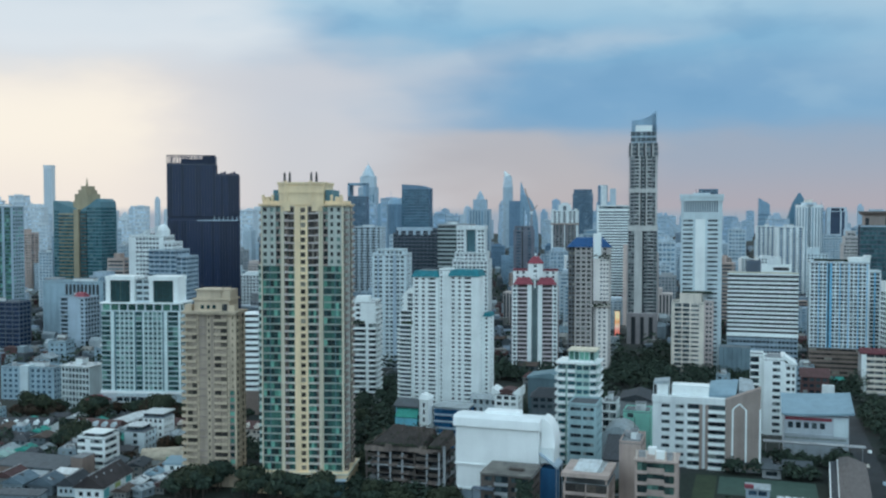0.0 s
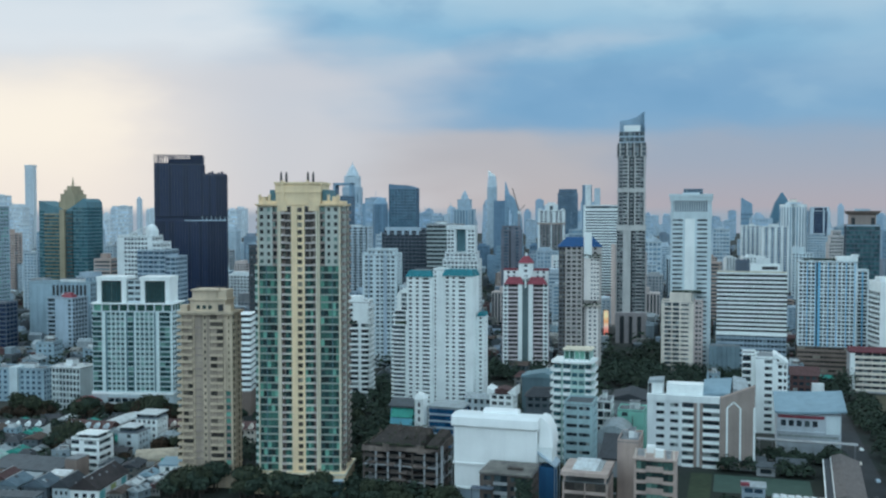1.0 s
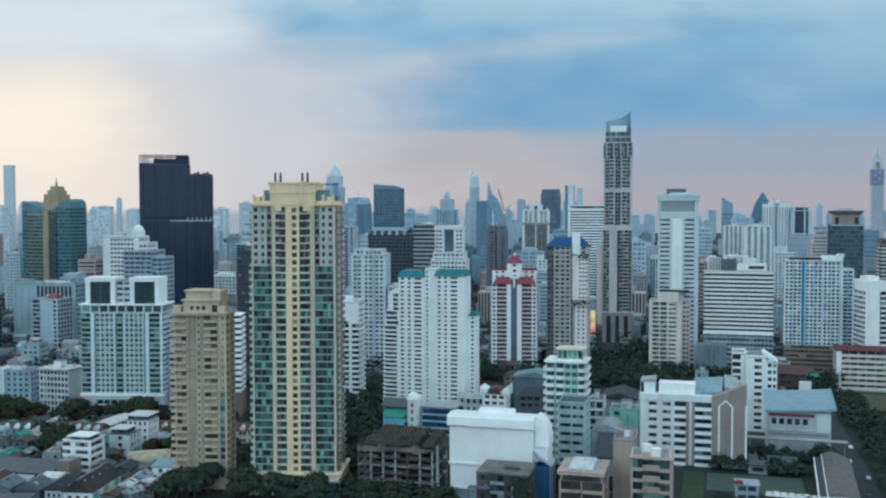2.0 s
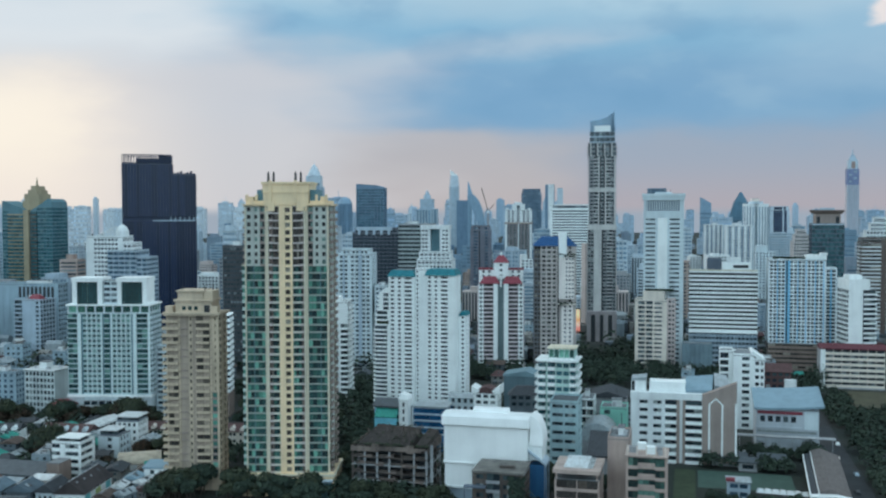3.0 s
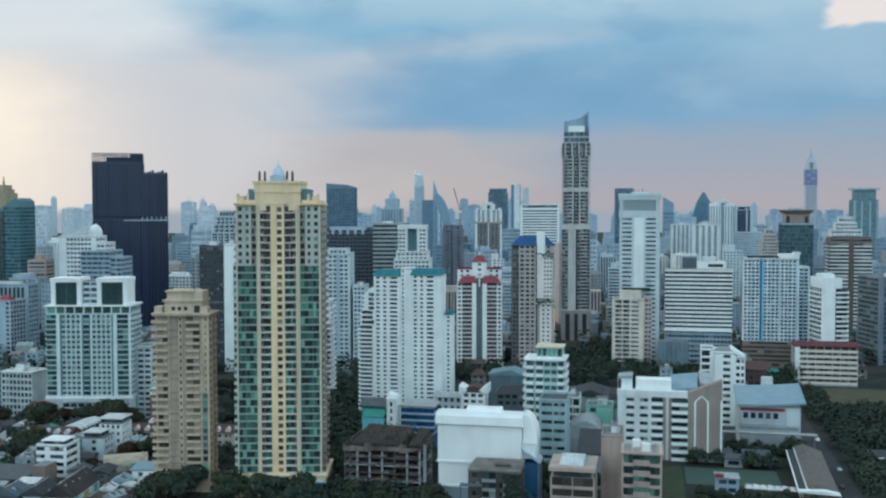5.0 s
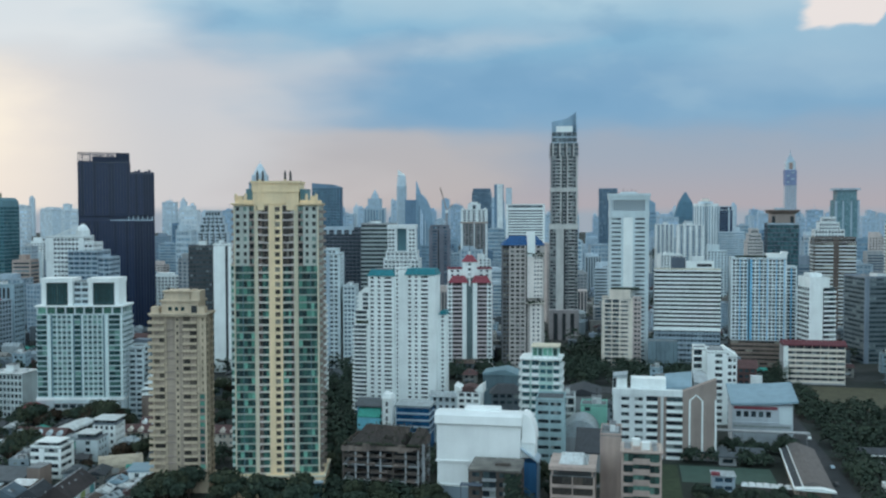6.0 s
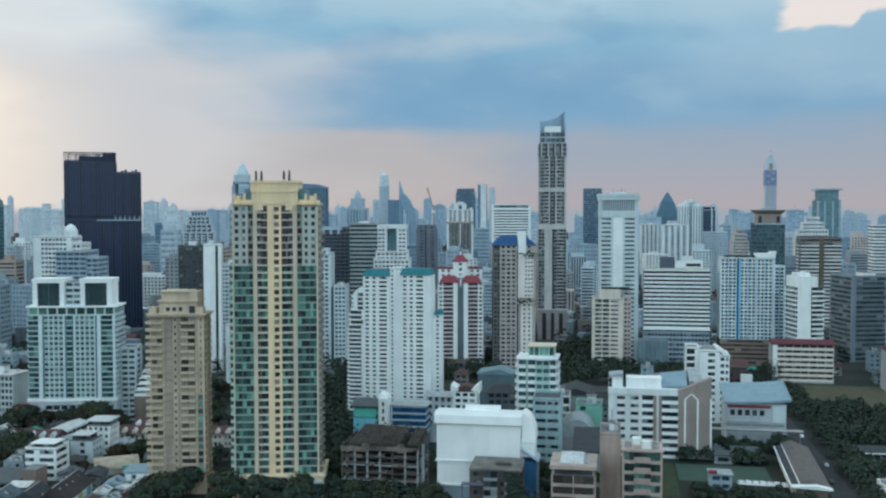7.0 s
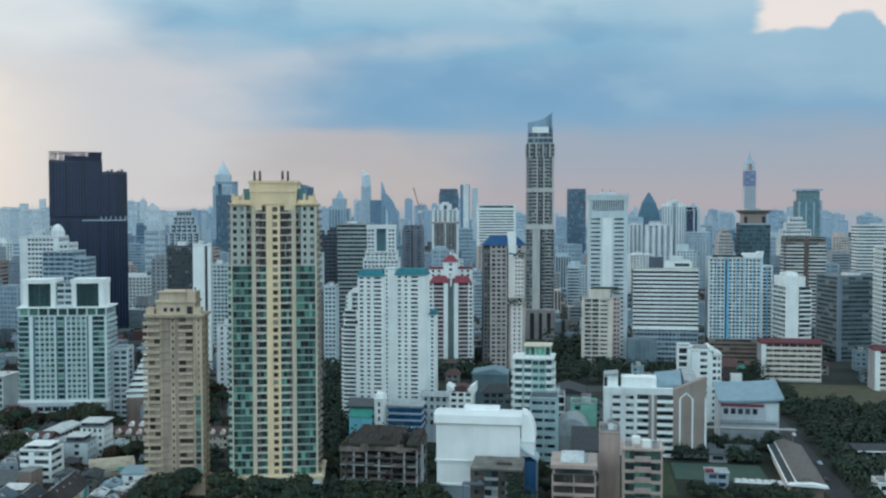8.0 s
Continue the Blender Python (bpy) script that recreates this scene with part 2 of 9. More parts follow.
G_SEA = glazing("sea_green_panes", (0.028, 0.062, 0.066), (0.075, 0.16, 0.15), (0.18, 0.34, 0.30), (0.6, 0.88), 0.15)
G_BLUE = glazing("blue_panes", (0.05, 0.09, 0.13), (0.09, 0.15, 0.20), (0.22, 0.31, 0.36), (0.7, 0.92))
G_TEAL = glazing("teal_panes", (0.035, 0.10, 0.12), (0.05, 0.14, 0.16), (0.12, 0.22, 0.23), (0.7, 0.94), 0.1)
G_NAVY = glazing("navy_panes", (0.016, 0.028, 0.062), (0.02, 0.034, 0.072), (0.028, 0.045, 0.085), (0.8, 0.97), 0.25)
# panes lightened and blued by haze in their colour
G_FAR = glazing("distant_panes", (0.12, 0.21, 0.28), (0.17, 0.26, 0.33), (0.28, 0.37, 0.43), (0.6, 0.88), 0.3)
# palest set: haze and sun glare on the left, painted in
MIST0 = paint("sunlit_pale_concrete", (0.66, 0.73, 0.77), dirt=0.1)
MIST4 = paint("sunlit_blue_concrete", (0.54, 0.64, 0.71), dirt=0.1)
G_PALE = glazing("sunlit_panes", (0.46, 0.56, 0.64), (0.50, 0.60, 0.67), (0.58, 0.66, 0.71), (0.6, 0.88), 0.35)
# farthest set: stronger haze in the base colours
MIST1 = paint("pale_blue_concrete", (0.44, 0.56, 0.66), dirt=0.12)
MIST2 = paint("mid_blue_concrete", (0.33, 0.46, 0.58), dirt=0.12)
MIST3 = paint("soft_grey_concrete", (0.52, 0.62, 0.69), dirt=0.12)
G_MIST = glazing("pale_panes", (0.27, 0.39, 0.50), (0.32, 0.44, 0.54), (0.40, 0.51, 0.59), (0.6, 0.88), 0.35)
G_BROWN = glazing("bronze_dark_panes", (0.05, 0.045, 0.042), (0.12, 0.10, 0.085), (0.30, 0.28, 0.24))
G_BAY = panes("green_bay_panes", [(0.03, 0.045, 0.045), (0.045, 0.10, 0.09), (0.06, 0.145, 0.125), (0.03, 0.06, 0.06), (0.085, 0.21, 0.175), (0.04, 0.08, 0.085), (0.055, 0.135, 0.125), (0.03, 0.05, 0.055), (0.07, 0.17, 0.15), (0.12, 0.32, 0.25), (0.045, 0.10, 0.10), (0.20, 0.48, 0.38)])
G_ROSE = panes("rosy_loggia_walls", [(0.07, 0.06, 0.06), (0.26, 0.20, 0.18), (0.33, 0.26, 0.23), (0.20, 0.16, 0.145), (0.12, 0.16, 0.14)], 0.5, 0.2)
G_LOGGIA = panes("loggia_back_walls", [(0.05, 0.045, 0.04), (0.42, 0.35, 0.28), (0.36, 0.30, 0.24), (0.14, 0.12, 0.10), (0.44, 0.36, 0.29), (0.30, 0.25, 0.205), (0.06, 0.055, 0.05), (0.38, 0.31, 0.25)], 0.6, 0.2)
RED = tin("red_tile_roof", (0.29, 0.055, 0.08))
MAROON = tin("maroon_roof", (0.10, 0.05, 0.05))
TEALR = tin("teal_tile_roof", (0.008, 0.20, 0.25))
BLUER = tin("blue_tile_roof", (0.010, 0.085, 0.24))
GREYR = tin("grey_sheet_roof", (0.095, 0.115, 0.13))
DARKR = tin("dark_tile_roof", (0.05, 0.058, 0.068))
RUSTR = tin("rusty_sheet_roof", (0.10, 0.072, 0.06))
PALER = tin("pale_sheet_roof", (0.39, 0.455, 0.485), 0.4)
BLUES = paint("light_blue_sheet_roof", (0.24, 0.36, 0.43), 0.45, dirt=0.2, bump=0.0, speck=0.06)
GREENR = tin("green_sheet_roof", (0.035, 0.33, 0.27))
WHITER = tin("white_sheet_roof", (0.74, 0.79, 0.80), 0.4)
LEAF = leafage("tree_leaves", (0.030, 0.044, 0.036), (0.041, 0.060, 0.046), (0.056, 0.080, 0.056))
LEAF2 = leafage("olive_leaves", (0.033, 0.043, 0.031), (0.048, 0.060, 0.040), (0.068, 0.082, 0.050))
LEAF3 = leafage("rusty_leaves", (0.022, 0.022, 0.016), (0.05, 0.038, 0.028), (0.085, 0.055, 0.04))
BARK = paint("bark", (0.07, 0.055, 0.045), dirt=0.5)
ASPHALT = paint("asphalt", (0.05, 0.054, 0.058), 0.9, dirt=0.4)
COURT = paint("green_court", (0.05, 0.098, 0.078), 0.8, dirt=0.3)
GRASS = paint("mown_grass", (0.04, 0.062, 0.03), 0.95, dirt=0.5)
PAVING = paint("concrete_paving", (0.06, 0.066, 0.070), 0.9, dirt=0.5)


# ---- geometry ----
QUADS = ((0, 3, 2, 1), (4, 5, 6, 7), (0, 1, 5, 4), (1, 2, 6, 5), (2, 3, 7, 6), (3, 0, 4, 7))


class Buf:
    """Vertices and faces of one mesh to be."""

    def __init__(self):
        self.v, self.f = [], []

    def hexa(self, p):
        n = len(self.v)
        self.v += p
        self.f += [tuple(n + i for i in q) for q in QUADS]

    def box(self, x0, x1, y0, y1, z0, z1):
        self.hexa([(x0, y0, z0), (x1, y0, z0), (x1, y1, z0), (x0, y1, z0), (x0, y0, z1), (x1, y0, z1), (x1, y1, z1), (x0, y1, z1)])

    def wall(self, fr, a0, a1, o0, o1, z0, z1):
        """A box along a wall: a along it, o out of it."""
        ox, oy, c, s = fr
        q = [(ox + a * c + o * s, oy + a * s - o * c) for a, o in ((a0, o1), (a1, o1), (a1, o0), (a0, o0))]
        self.hexa([(x, y, z) for z in (z0, z1) for x, y in q])

    def frustum(self, x0, x1, y0, y1, z0, z1, ix, iy):
        self.hexa([(x0, y0, z0), (x1, y0, z0), (x1, y1, z0), (x0, y1, z0),
                   (x0 + ix, y0 + iy, z1), (x1 - ix, y0 + iy, z1), (x1 - ix, y1 - iy, z1), (x0 + ix, y1 - iy, z1)])

    def prism(self, pts, z0, z1):
        """An upright prism over a plan, counter-clockwise; z1 may be one height a corner."""
        n, k = len(self.v), len(pts)
        tops = z1 if isinstance(z1, (list, tuple)) else [z1] * k
        self.v += [(x, y, z0) for x, y in pts] + [(x, y, z) for (x, y), z in zip(pts, tops)]
        self.f += [tuple(n + i for i in reversed(range(k))), tuple(n + k + i for i in range(k))]
        self.f += [(n + i, n + (i + 1) % k, n + k + (i + 1) % k, n + k + i) for i in range(k)]

    def side(self, pts, y0, y1):
        """A profile in x and z drawn out from y0 to y1."""
        n, k = len(self.v), len(pts)
        self.v += [(x, y0, z) for x, z in pts] + [(x, y1, z) for x, z in pts]
        self.f += [tuple(n + i for i in range(k)), tuple(n + k + i for i in reversed(range(k)))]
        self.f += [(n + (i + 1) % k, n + i, n + k + i, n + k + (i + 1) % k) for i in range(k)]

    def side_y(self, pts, x0, x1):
        """A profile in y and z drawn out from x0 to x1."""
        n, k = len(self.v), len(pts)
        self.v += [(x0, y, z) for y, z in pts] + [(x1, y, z) for y, z in pts]
        self.f += [tuple(n + i for i in reversed(range(k))), tuple(n + k + i for i in range(k))]
        self.f += [(n + i, n + (i + 1) % k, n + k + (i + 1) % k, n + k + i) for i in range(k)]

    def drum(self, x, y, z0, z1, r0, r1=None, k=14):
        r1 = r0 if r1 is None else r1
        n = len(self.v)
        an = [2 * math.pi * i / k for i in range(k)]
        self.v += [(x + r0 * math.cos(a), y + r0 * math.sin(a), z0) for a in an] + [(x + r1 * math.cos(a), y + r1 * math.sin(a), z1) for a in an]
        self.f += [tuple(n + i for i in reversed(range(k))), tuple(n + k + i for i in range(k))]
        self.f += [(n + i, n + (i + 1) % k, n + k + (i + 1) % k, n + k + i) for i in range(k)]

    def loft(self, rows):
        """One closed skin through rows of corners, all of one count."""
        n, k = len(self.v), len(rows[0])
        for row in rows:
            self.v += row
        for i in range(len(rows) - 1):
            a = n + i * k
            self.f += [(a + j, a + (j + 1) % k, a + k + (j + 1) % k, a + k + j) for j in range(k)]
        e = n + (len(rows) - 1) * k
        self.f += [tuple(n + j for j in reversed(range(k))), tuple(e + j for j in range(k))]

    def bar(self, p, q, r=0.15):
        """A square bar from p to q."""
        p, q = Vector(p), Vector(q)
        d = (q - p).normalized()
        u = d.cross(Vector((0.3, 0.2, 0.93))).normalized() * r
        w = d.cross(u).normalized() * r
        self.hexa([tuple(c) for c in (p - u - w, p + u - w, p + u + w, p - u + w, q - u - w, q + u - w, q + u + w, q - u + w)])

    def ring(self, x0, x1, y0, y1, z0, z1, t):
        """A square ring, one closed shape."""
        n = len(self.v)
        for z in (z0, z1):
            self.v += [(x0, y0, z), (x1, y0, z), (x1, y1, z), (x0, y1, z), (x0 + t, y0 + t, z), (x1 - t, y0 + t, z), (x1 - t, y1 - t, z), (x0 + t, y1 - t, z)]
        for i in range(4):
            j = (i + 1) % 4
            self.f += [(n + i, n + j, n + 8 + j, n + 8 + i), (n + 4 + j, n + 4 + i, n + 12 + i, n + 12 + j), (n + 8 + i, n + 8 + j, n + 12 + j, n + 12 + i), (n + j, n + i, n + 4 + i, n + 4 + j)]

    def mesh(self, name, material):
        me = bpy.data.meshes.new(name)
        me.from_pydata(self.v, [], self.f)
        me.materials.append(material)
        return me


def part(name, buf, material, parent, label="", kind=""):
    """One mesh object under a thing or under a part."""
    ob = new(name, buf.mesh(name, material))
    ob.parent = parent
    return tagged(ob, label, kind=kind)


def site(x, d):
    """A place in the plan, from metres to the right of and ahead of the first camera."""
    c, s = math.cos(radians(TURN)), math.sin(radians(TURN))
    return c * x - s * d, s * x + c * d


MANY = {"glazing", "spandrel", "pier", "balcony", "floor_line", "wall", "cooling_unit", "water_tank", "roof_fin", "louvre", "rafter", "infill", "slit_window", "window_strip", "post", "roof_garden", "lean_to", "awning", "screen_rib", "skylight_bar", "corner_balcony", "planter", "undergrowth", "fabric"}
SUBS = {"lift_room_roof": "lift_room", "niche": "crown", "spire": "crown", "crown_window": "crown", "podium_cornice": "podium", "roof_deck": "roof", "roof_mast": "crown",
        "screen": "portal_frame", "screen_rib": "crown_screen", "skylight": "roof_canopy", "red_awning": "roof_slab", "gutter": "roof", "arch_moulding": "gable", "penthouse_slot": "penthouse", "finial": "roof", "ridge_vent": "roof", "hatch": "roof_slab", "canopy_post": "canopy", "slit_window": "stair_tower", "walkway_post": "walkway_roof", "rafter": "roof"}
TAKEN = []      # plots: x, y, cos, sin, x0, x1, y0, y1
PANES = {}


def free(x, y, gap):
    for px, py, c, s, x0, x1, y0, y1 in TAKEN:
        lx, ly = (x - px) * c + (y - py) * s, -(x - px) * s + (y - py) * c
        if x0 - gap < lx < x1 + gap and y0 - gap < ly < y1 + gap:
            return False
    return True


class House:
    """A building in the making: an Empty at the middle of its front, x along the front, y inwards."""

    def __init__(self, name, x, y, rz, label, category="building", group="", single=0, size=(1, 1, 1), lift=0.0):
        self.root = tagged(new(name), label, category, group)
        self.root.empty_display_size = 2
        # size and lift fit some buildings to the camera's view
        self.root.matrix_basis = pose(x, y, lift, 0, 0, rz) @ Matrix.Diagonal((*size, 1))
        self.size, self.foot = size, -lift / size[2]
        self.bufs, self.single, self.bits = {}, single, 0
        self.plot = (x, y, math.cos(radians(rz)), math.sin(radians(rz)))

    def buf(self, name, material, label="", own=0):
        key = (name, material.name) if not own else (name, material.name + str(own))
        if key not in self.bufs:
            self.bufs[key] = (Buf(), material, label)
        return self.bufs[key][0]

    def take(self, x0, x1, y0, y1):
        sx, sy, _ = self.size
        TAKEN.append((*self.plot, x0 * sx, x1 * sx, y0 * sy, y1 * sy))

    def plinth(self, x0, x1, y0, y1, material):
        """A box added down to the ground under a building lifted to fit the camera's view."""
        self.buf("plinth", material).box(x0, x1, y0, y1, self.foot, 0)

    def bit(self, name, material, fr, a0, a1, boxes):
        """One loose piece on a wall, out of boxes (a0, a1, o0, o1, z0, z1) measured from its left foot."""
        z = min(b[4] for b in boxes)
        if self.bits > 0:
            self.bits -= 1
            rel = tuple(tuple(round(v, 2) for v in (b[0] - a0, b[1] - a0, b[2], b[3], b[4] - z, b[5] - z)) for b in boxes)
            key = (name, material.name, rel)
            if key not in PANES:
                q = Buf()
                for b in rel:
                    q.box(b[0], b[1], -b[3], -b[2], b[4], b[5])
                PANES[key] = q.mesh(name, material)
            ob = new(name, PANES[key])
            ob.parent = self.root
            ox, oy, c, s = fr
            ob.matrix_basis = Matrix.Translation((ox + a0 * c, oy + a0 * s, z)) @ Matrix.Rotation(math.atan2(s, c), 4, "Z")
        else:
            q = self.buf(name, material)
            for b in boxes:
                q.wall(fr, *b)

    def pane(self, fr, a0, a1, o, z0, z1, material):
        if self.single > 0:
            self.single -= 1
            w, h = round(a1 - a0, 2), round(z1 - z0, 2)
            key = (w, h, material.name)
            if key not in PANES:
                b = Buf()
                b.box(-w / 2, w / 2, 0, 0.08, 0, h)
                PANES[key] = b.mesh("window", material)
            ob = new("window", PANES[key])
            ob.parent = self.root
            ox, oy, c, s = fr
            m = (a0 + a1) / 2
            ob.matrix_basis = Matrix.Translation((ox + m * c + o * s, oy + m * s - o * c, z0)) @ Matrix.Rotation(math.atan2(s, c), 4, "Z")
        else:
            self.buf("glazing", material).wall(fr, a0, a1, o - 0.08, o, z0, z1)

    def done(self, merge=False):
        if merge:           # far away: all of one material is one part
            joined = {}
            for (name, _), (b, material, label) in self.bufs.items():
                mat = material.name
                if mat not in joined:
                    joined[mat] = [name, b, material]
                else:
                    t = joined[mat][1]
                    n = len(t.v)
                    t.v += b.v
                    t.f += [tuple(n + i for i in f) for f in b.f]
            for name, b, material in joined.values():
                if b.v:
                    part(name, b, material, self.root, "", "stuff" if name in MANY else "")
            return self.root
        made = {}
        for (name, _), (b, material, label) in self.bufs.items():
            if b.v:
                ob = part(name, b, material, self.root, label, "stuff" if name in MANY and len(b.f) > 6 else "")
                made.setdefault(name, []).append(ob)
        for child, host in SUBS.items():
            if child in made and host in made:
                for ob in made[child]:
                    ob.parent = made[host][0]
        return self.root


def facade(h, fr, width, z0, n, fh, bays, st, whole=True):
    """Bays from left to right, (kind, width): p pier, q proud accent pier, l pier lined at each floor, w window, s small window,
    g band of glass, b balcony, d shallow dark balcony, v dark slot."""
    T = st["T"]
    wall, glass = h.buf("wall", st["wall"]), st["glass"]
    tot = sum(w for _, w in bays)
    a, z1 = 0.0, z0 + n * fh
    for kind, w in bays:
        w = w * width / tot
        a1 = a + w
        if kind == "p":
            wall.wall(fr, a, a1, -T, 0, z0, z1)
        elif kind == "q":
            h.bit("pier", st["accent"], fr, a, a1, [(a, a1, -T, st["proud"], z0, z1)])
        elif kind == "l":
            h.bit("pier", st["accent"], fr, a, a1, [(a, a1, -T, 0, z0, z1)])
            for i in range(n):
                h.buf("floor_line", st["band"]).wall(fr, a, a1, 0, 0.14, z0 + i * fh, z0 + i * fh + 0.2)
        elif kind in "wsg":
            lo, hi = {"w": (st["sill"], st["head"]), "s": (0.32, 0.22), "g": (st["gsill"], 0.04)}[kind]
            inset = 0.3 * w if kind == "s" else 0.0
            if inset:
                wall.wall(fr, a, a + inset, -T, 0, z0, z1)
                wall.wall(fr, a1 - inset, a1, -T, 0, z0, z1)
            b0, b1 = a + inset, a1 - inset
            for i in range(n + 1):
                s0 = z0 if i == 0 else z0 + i * fh - hi * fh
                s1 = z1 if i == n else z0 + i * fh + lo * fh
                if kind == "g":
                    h.bit("spandrel", st["band"], fr, b0, b1, [(b0, b1, -T, 0.06, s0, s1)])
                else:
                    wall.wall(fr, b0, b1, -T, 0, s0, s1)
            k = max(1, int(round((b1 - b0) / st["pane"])))
            pw = (b1 - b0) / k
            for i in range(n):
                for j in range(k):
                    h.pane(fr, b0 + j * pw + 0.05, b0 + (j + 1) * pw - 0.05, -st.get("inset", T - 0.14), z0 + (i + lo) * fh, z0 + (i + 1 - hi) * fh, glass)
        elif kind == "n":       # upright glass strips from foot to top
            k = max(1, int(round(w / st["pane"])))
            for j in range(k):
                h.pane(fr, a + j * w / k + 0.04, a + (j + 1) * w / k - 0.04, -T + 0.14, z0, z1, glass)
        elif kind in "bd":
            out = st["out"] if kind == "b" else 0.35
            up = st["guard"] if kind == "b" else 0.85
            for i in range(n):
                z = z0 + i * fh
                boxes = [(a, a1, -T, out, z - 0.12, z + 0.12), (a + 0.02, a1 - 0.02, out - 0.16, out - 0.02, z + 0.12, z + up)]
                if kind == "b":
                    boxes += [(q, q + 0.14, 0, out - 0.16, z + 0.12, z + up) for q in (a + 0.02, a1 - 0.16)]
                h.bit("balcony", st["rail"], fr, a, a1, boxes)
                m, back = (a + a1) / 2, st.get("back", glass)
                h.pane(fr, a + 0.15, m - 0.05, -T + 0.14, z + 0.15, z + fh - 0.3, back)
                h.pane(fr, m + 0.05, a1 - 0.15, -T + 0.14, z + 0.15, z + fh - 0.3, back)
        a = a1


STYLE = dict(guard=1.1, T=0.45, sill=0.32, head=0.14, gsill=0.22, pane=2.2, out=1.3, proud=0.35)


def style(wall, glass, **more):
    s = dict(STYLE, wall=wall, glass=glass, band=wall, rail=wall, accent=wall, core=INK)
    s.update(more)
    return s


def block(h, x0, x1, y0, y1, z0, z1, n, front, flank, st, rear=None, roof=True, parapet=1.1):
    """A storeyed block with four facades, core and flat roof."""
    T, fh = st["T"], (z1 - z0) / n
    # core colour stands in for the shade behind slots and windows
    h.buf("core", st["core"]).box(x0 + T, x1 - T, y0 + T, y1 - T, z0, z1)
    facade(h, (x0, y0, 1, 0), x1 - x0, z0, n, fh, front, st)
    facade(h, (x1, y0 + T, 0, 1), y1 - y0 - 2 * T, z0, n, fh, flank, st)
    facade(h, (x0, y1 - T, 0, -1), y1 - y0 - 2 * T, z0, n, fh, flank[::-1], st)
    facade(h, (x1, y1, -1, 0), x1 - x0, z0, n, fh, rear or front[::-1], st)
    h.take(x0, x1, y0, y1)
    if roof:
        h.buf("roof_slab", ROOFG, own=len(h.bufs) + 1).box(x0, x1, y0, y1, z1, z1 + 0.3)
        if parapet:
            rim(h, "parapet_wall", st["wall"], x0, x1, y0, y1, z1 + 0.3, z1 + 0.3 + parapet)


def rim(h, name, material, x0, x1, y0, y1, z0, z1, t=0.3):
    h.buf(name, material, own=len(h.bufs) + 1).ring(x0, x1, y0, y1, z0, z1, t)


CLEAR = []      # places kept free of filling houses: x0, x1, y0, y1


def roof_kit(h, x0, x1, y0, y1, z, seed, room=True, wall=None):
    """Lift room, tanks, cooling units, pipes and a mast on a flat roof."""
    r = random.Random(seed)
    w, d = x1 - x0, y1 - y0
    wall = wall or WHITE
    if room:
        rw, rd, rh = w * r.uniform(0.25, 0.4), d * r.uniform(0.3, 0.5), r.uniform(2.6, 4.2)
        rx, ry = x0 + w * r.uniform(0.2, 0.45), y0 + d * r.uniform(0.25, 0.45)
        h.buf("lift_room", wall).box(rx, rx + rw, ry, ry + rd, z, z + rh)
        h.buf("lift_room_roof", ROOFG).box(rx - 0.3, rx + rw + 0.3, ry - 0.3, ry + rd + 0.3, z + rh, z + rh + 0.25)
        h.buf("mast", STEEL).bar((rx + rw * 0.5, ry + rd * 0.5, z + rh + 0.25), (rx + rw * 0.5, ry + rd * 0.5, z + rh + r.uniform(3, 6)), 0.09)
    for i in range(r.randint(2, 5)):
        px, py = x0 + w * r.uniform(0.08, 0.9), y0 + d * r.uniform(0.1, 0.85)
        if r.random() < 0.4:
            h.buf("water_tank", TANK).drum(px, py, z, z + r.uniform(1.6, 2.6), r.uniform(0.8, 1.3), k=10)
        else:
            s = r.uniform(0.7, 1.6)
            h.buf("cooling_unit", GREY).box(px - s, px + s, py - s * 0.7, py + s * 0.7, z, z + r.uniform(0.9, 1.8))


def put_copy(protos, used, i, m):
    """The i-th pattern set down at m: itself the first time, copies after that."""
    if used[i]:
        s = protos[i].scale
        copy_thing(protos[i], m @ Matrix.Diagonal((1 / s[0], 1 / s[1], 1 / s[2], 1)))
    else:
        protos[i].matrix_basis = m
        used[i] = True


def rep(pattern, k):
    return list(pattern) * k


# ---- ground ----
def ground_sheet():
    m, nt, bsdf = start_material("city_ground", 0.95)
    co = mnode(nt, "ShaderNodeTexCoord").outputs["Object"]
    c = ramp_of(nt, noise_of(nt, co, 0.02, 6.0), [(0.4, (0.016, 0.025, 0.018)), (0.58, (0.028, 0.033, 0.031)), (0.76, (0.06, 0.062, 0.062))])
    c = mult(nt, c, ramp_of(nt, noise_of(nt, co, 0.4, 4.0), [(0.3, (0.7, 0.7, 0.7)), (0.7, (1.2, 1.2, 1.2))]))
    nt.links.new(c, bsdf.inputs["Base Color"])
    b = Buf()
    b.box(-6000, 6000, -3000, 7000, -4, 0)
    tagged(new("ground", b.mesh("ground", m)), "dark patchwork of earth, grass and paving", "ground", kind="structure")


ground_sheet()


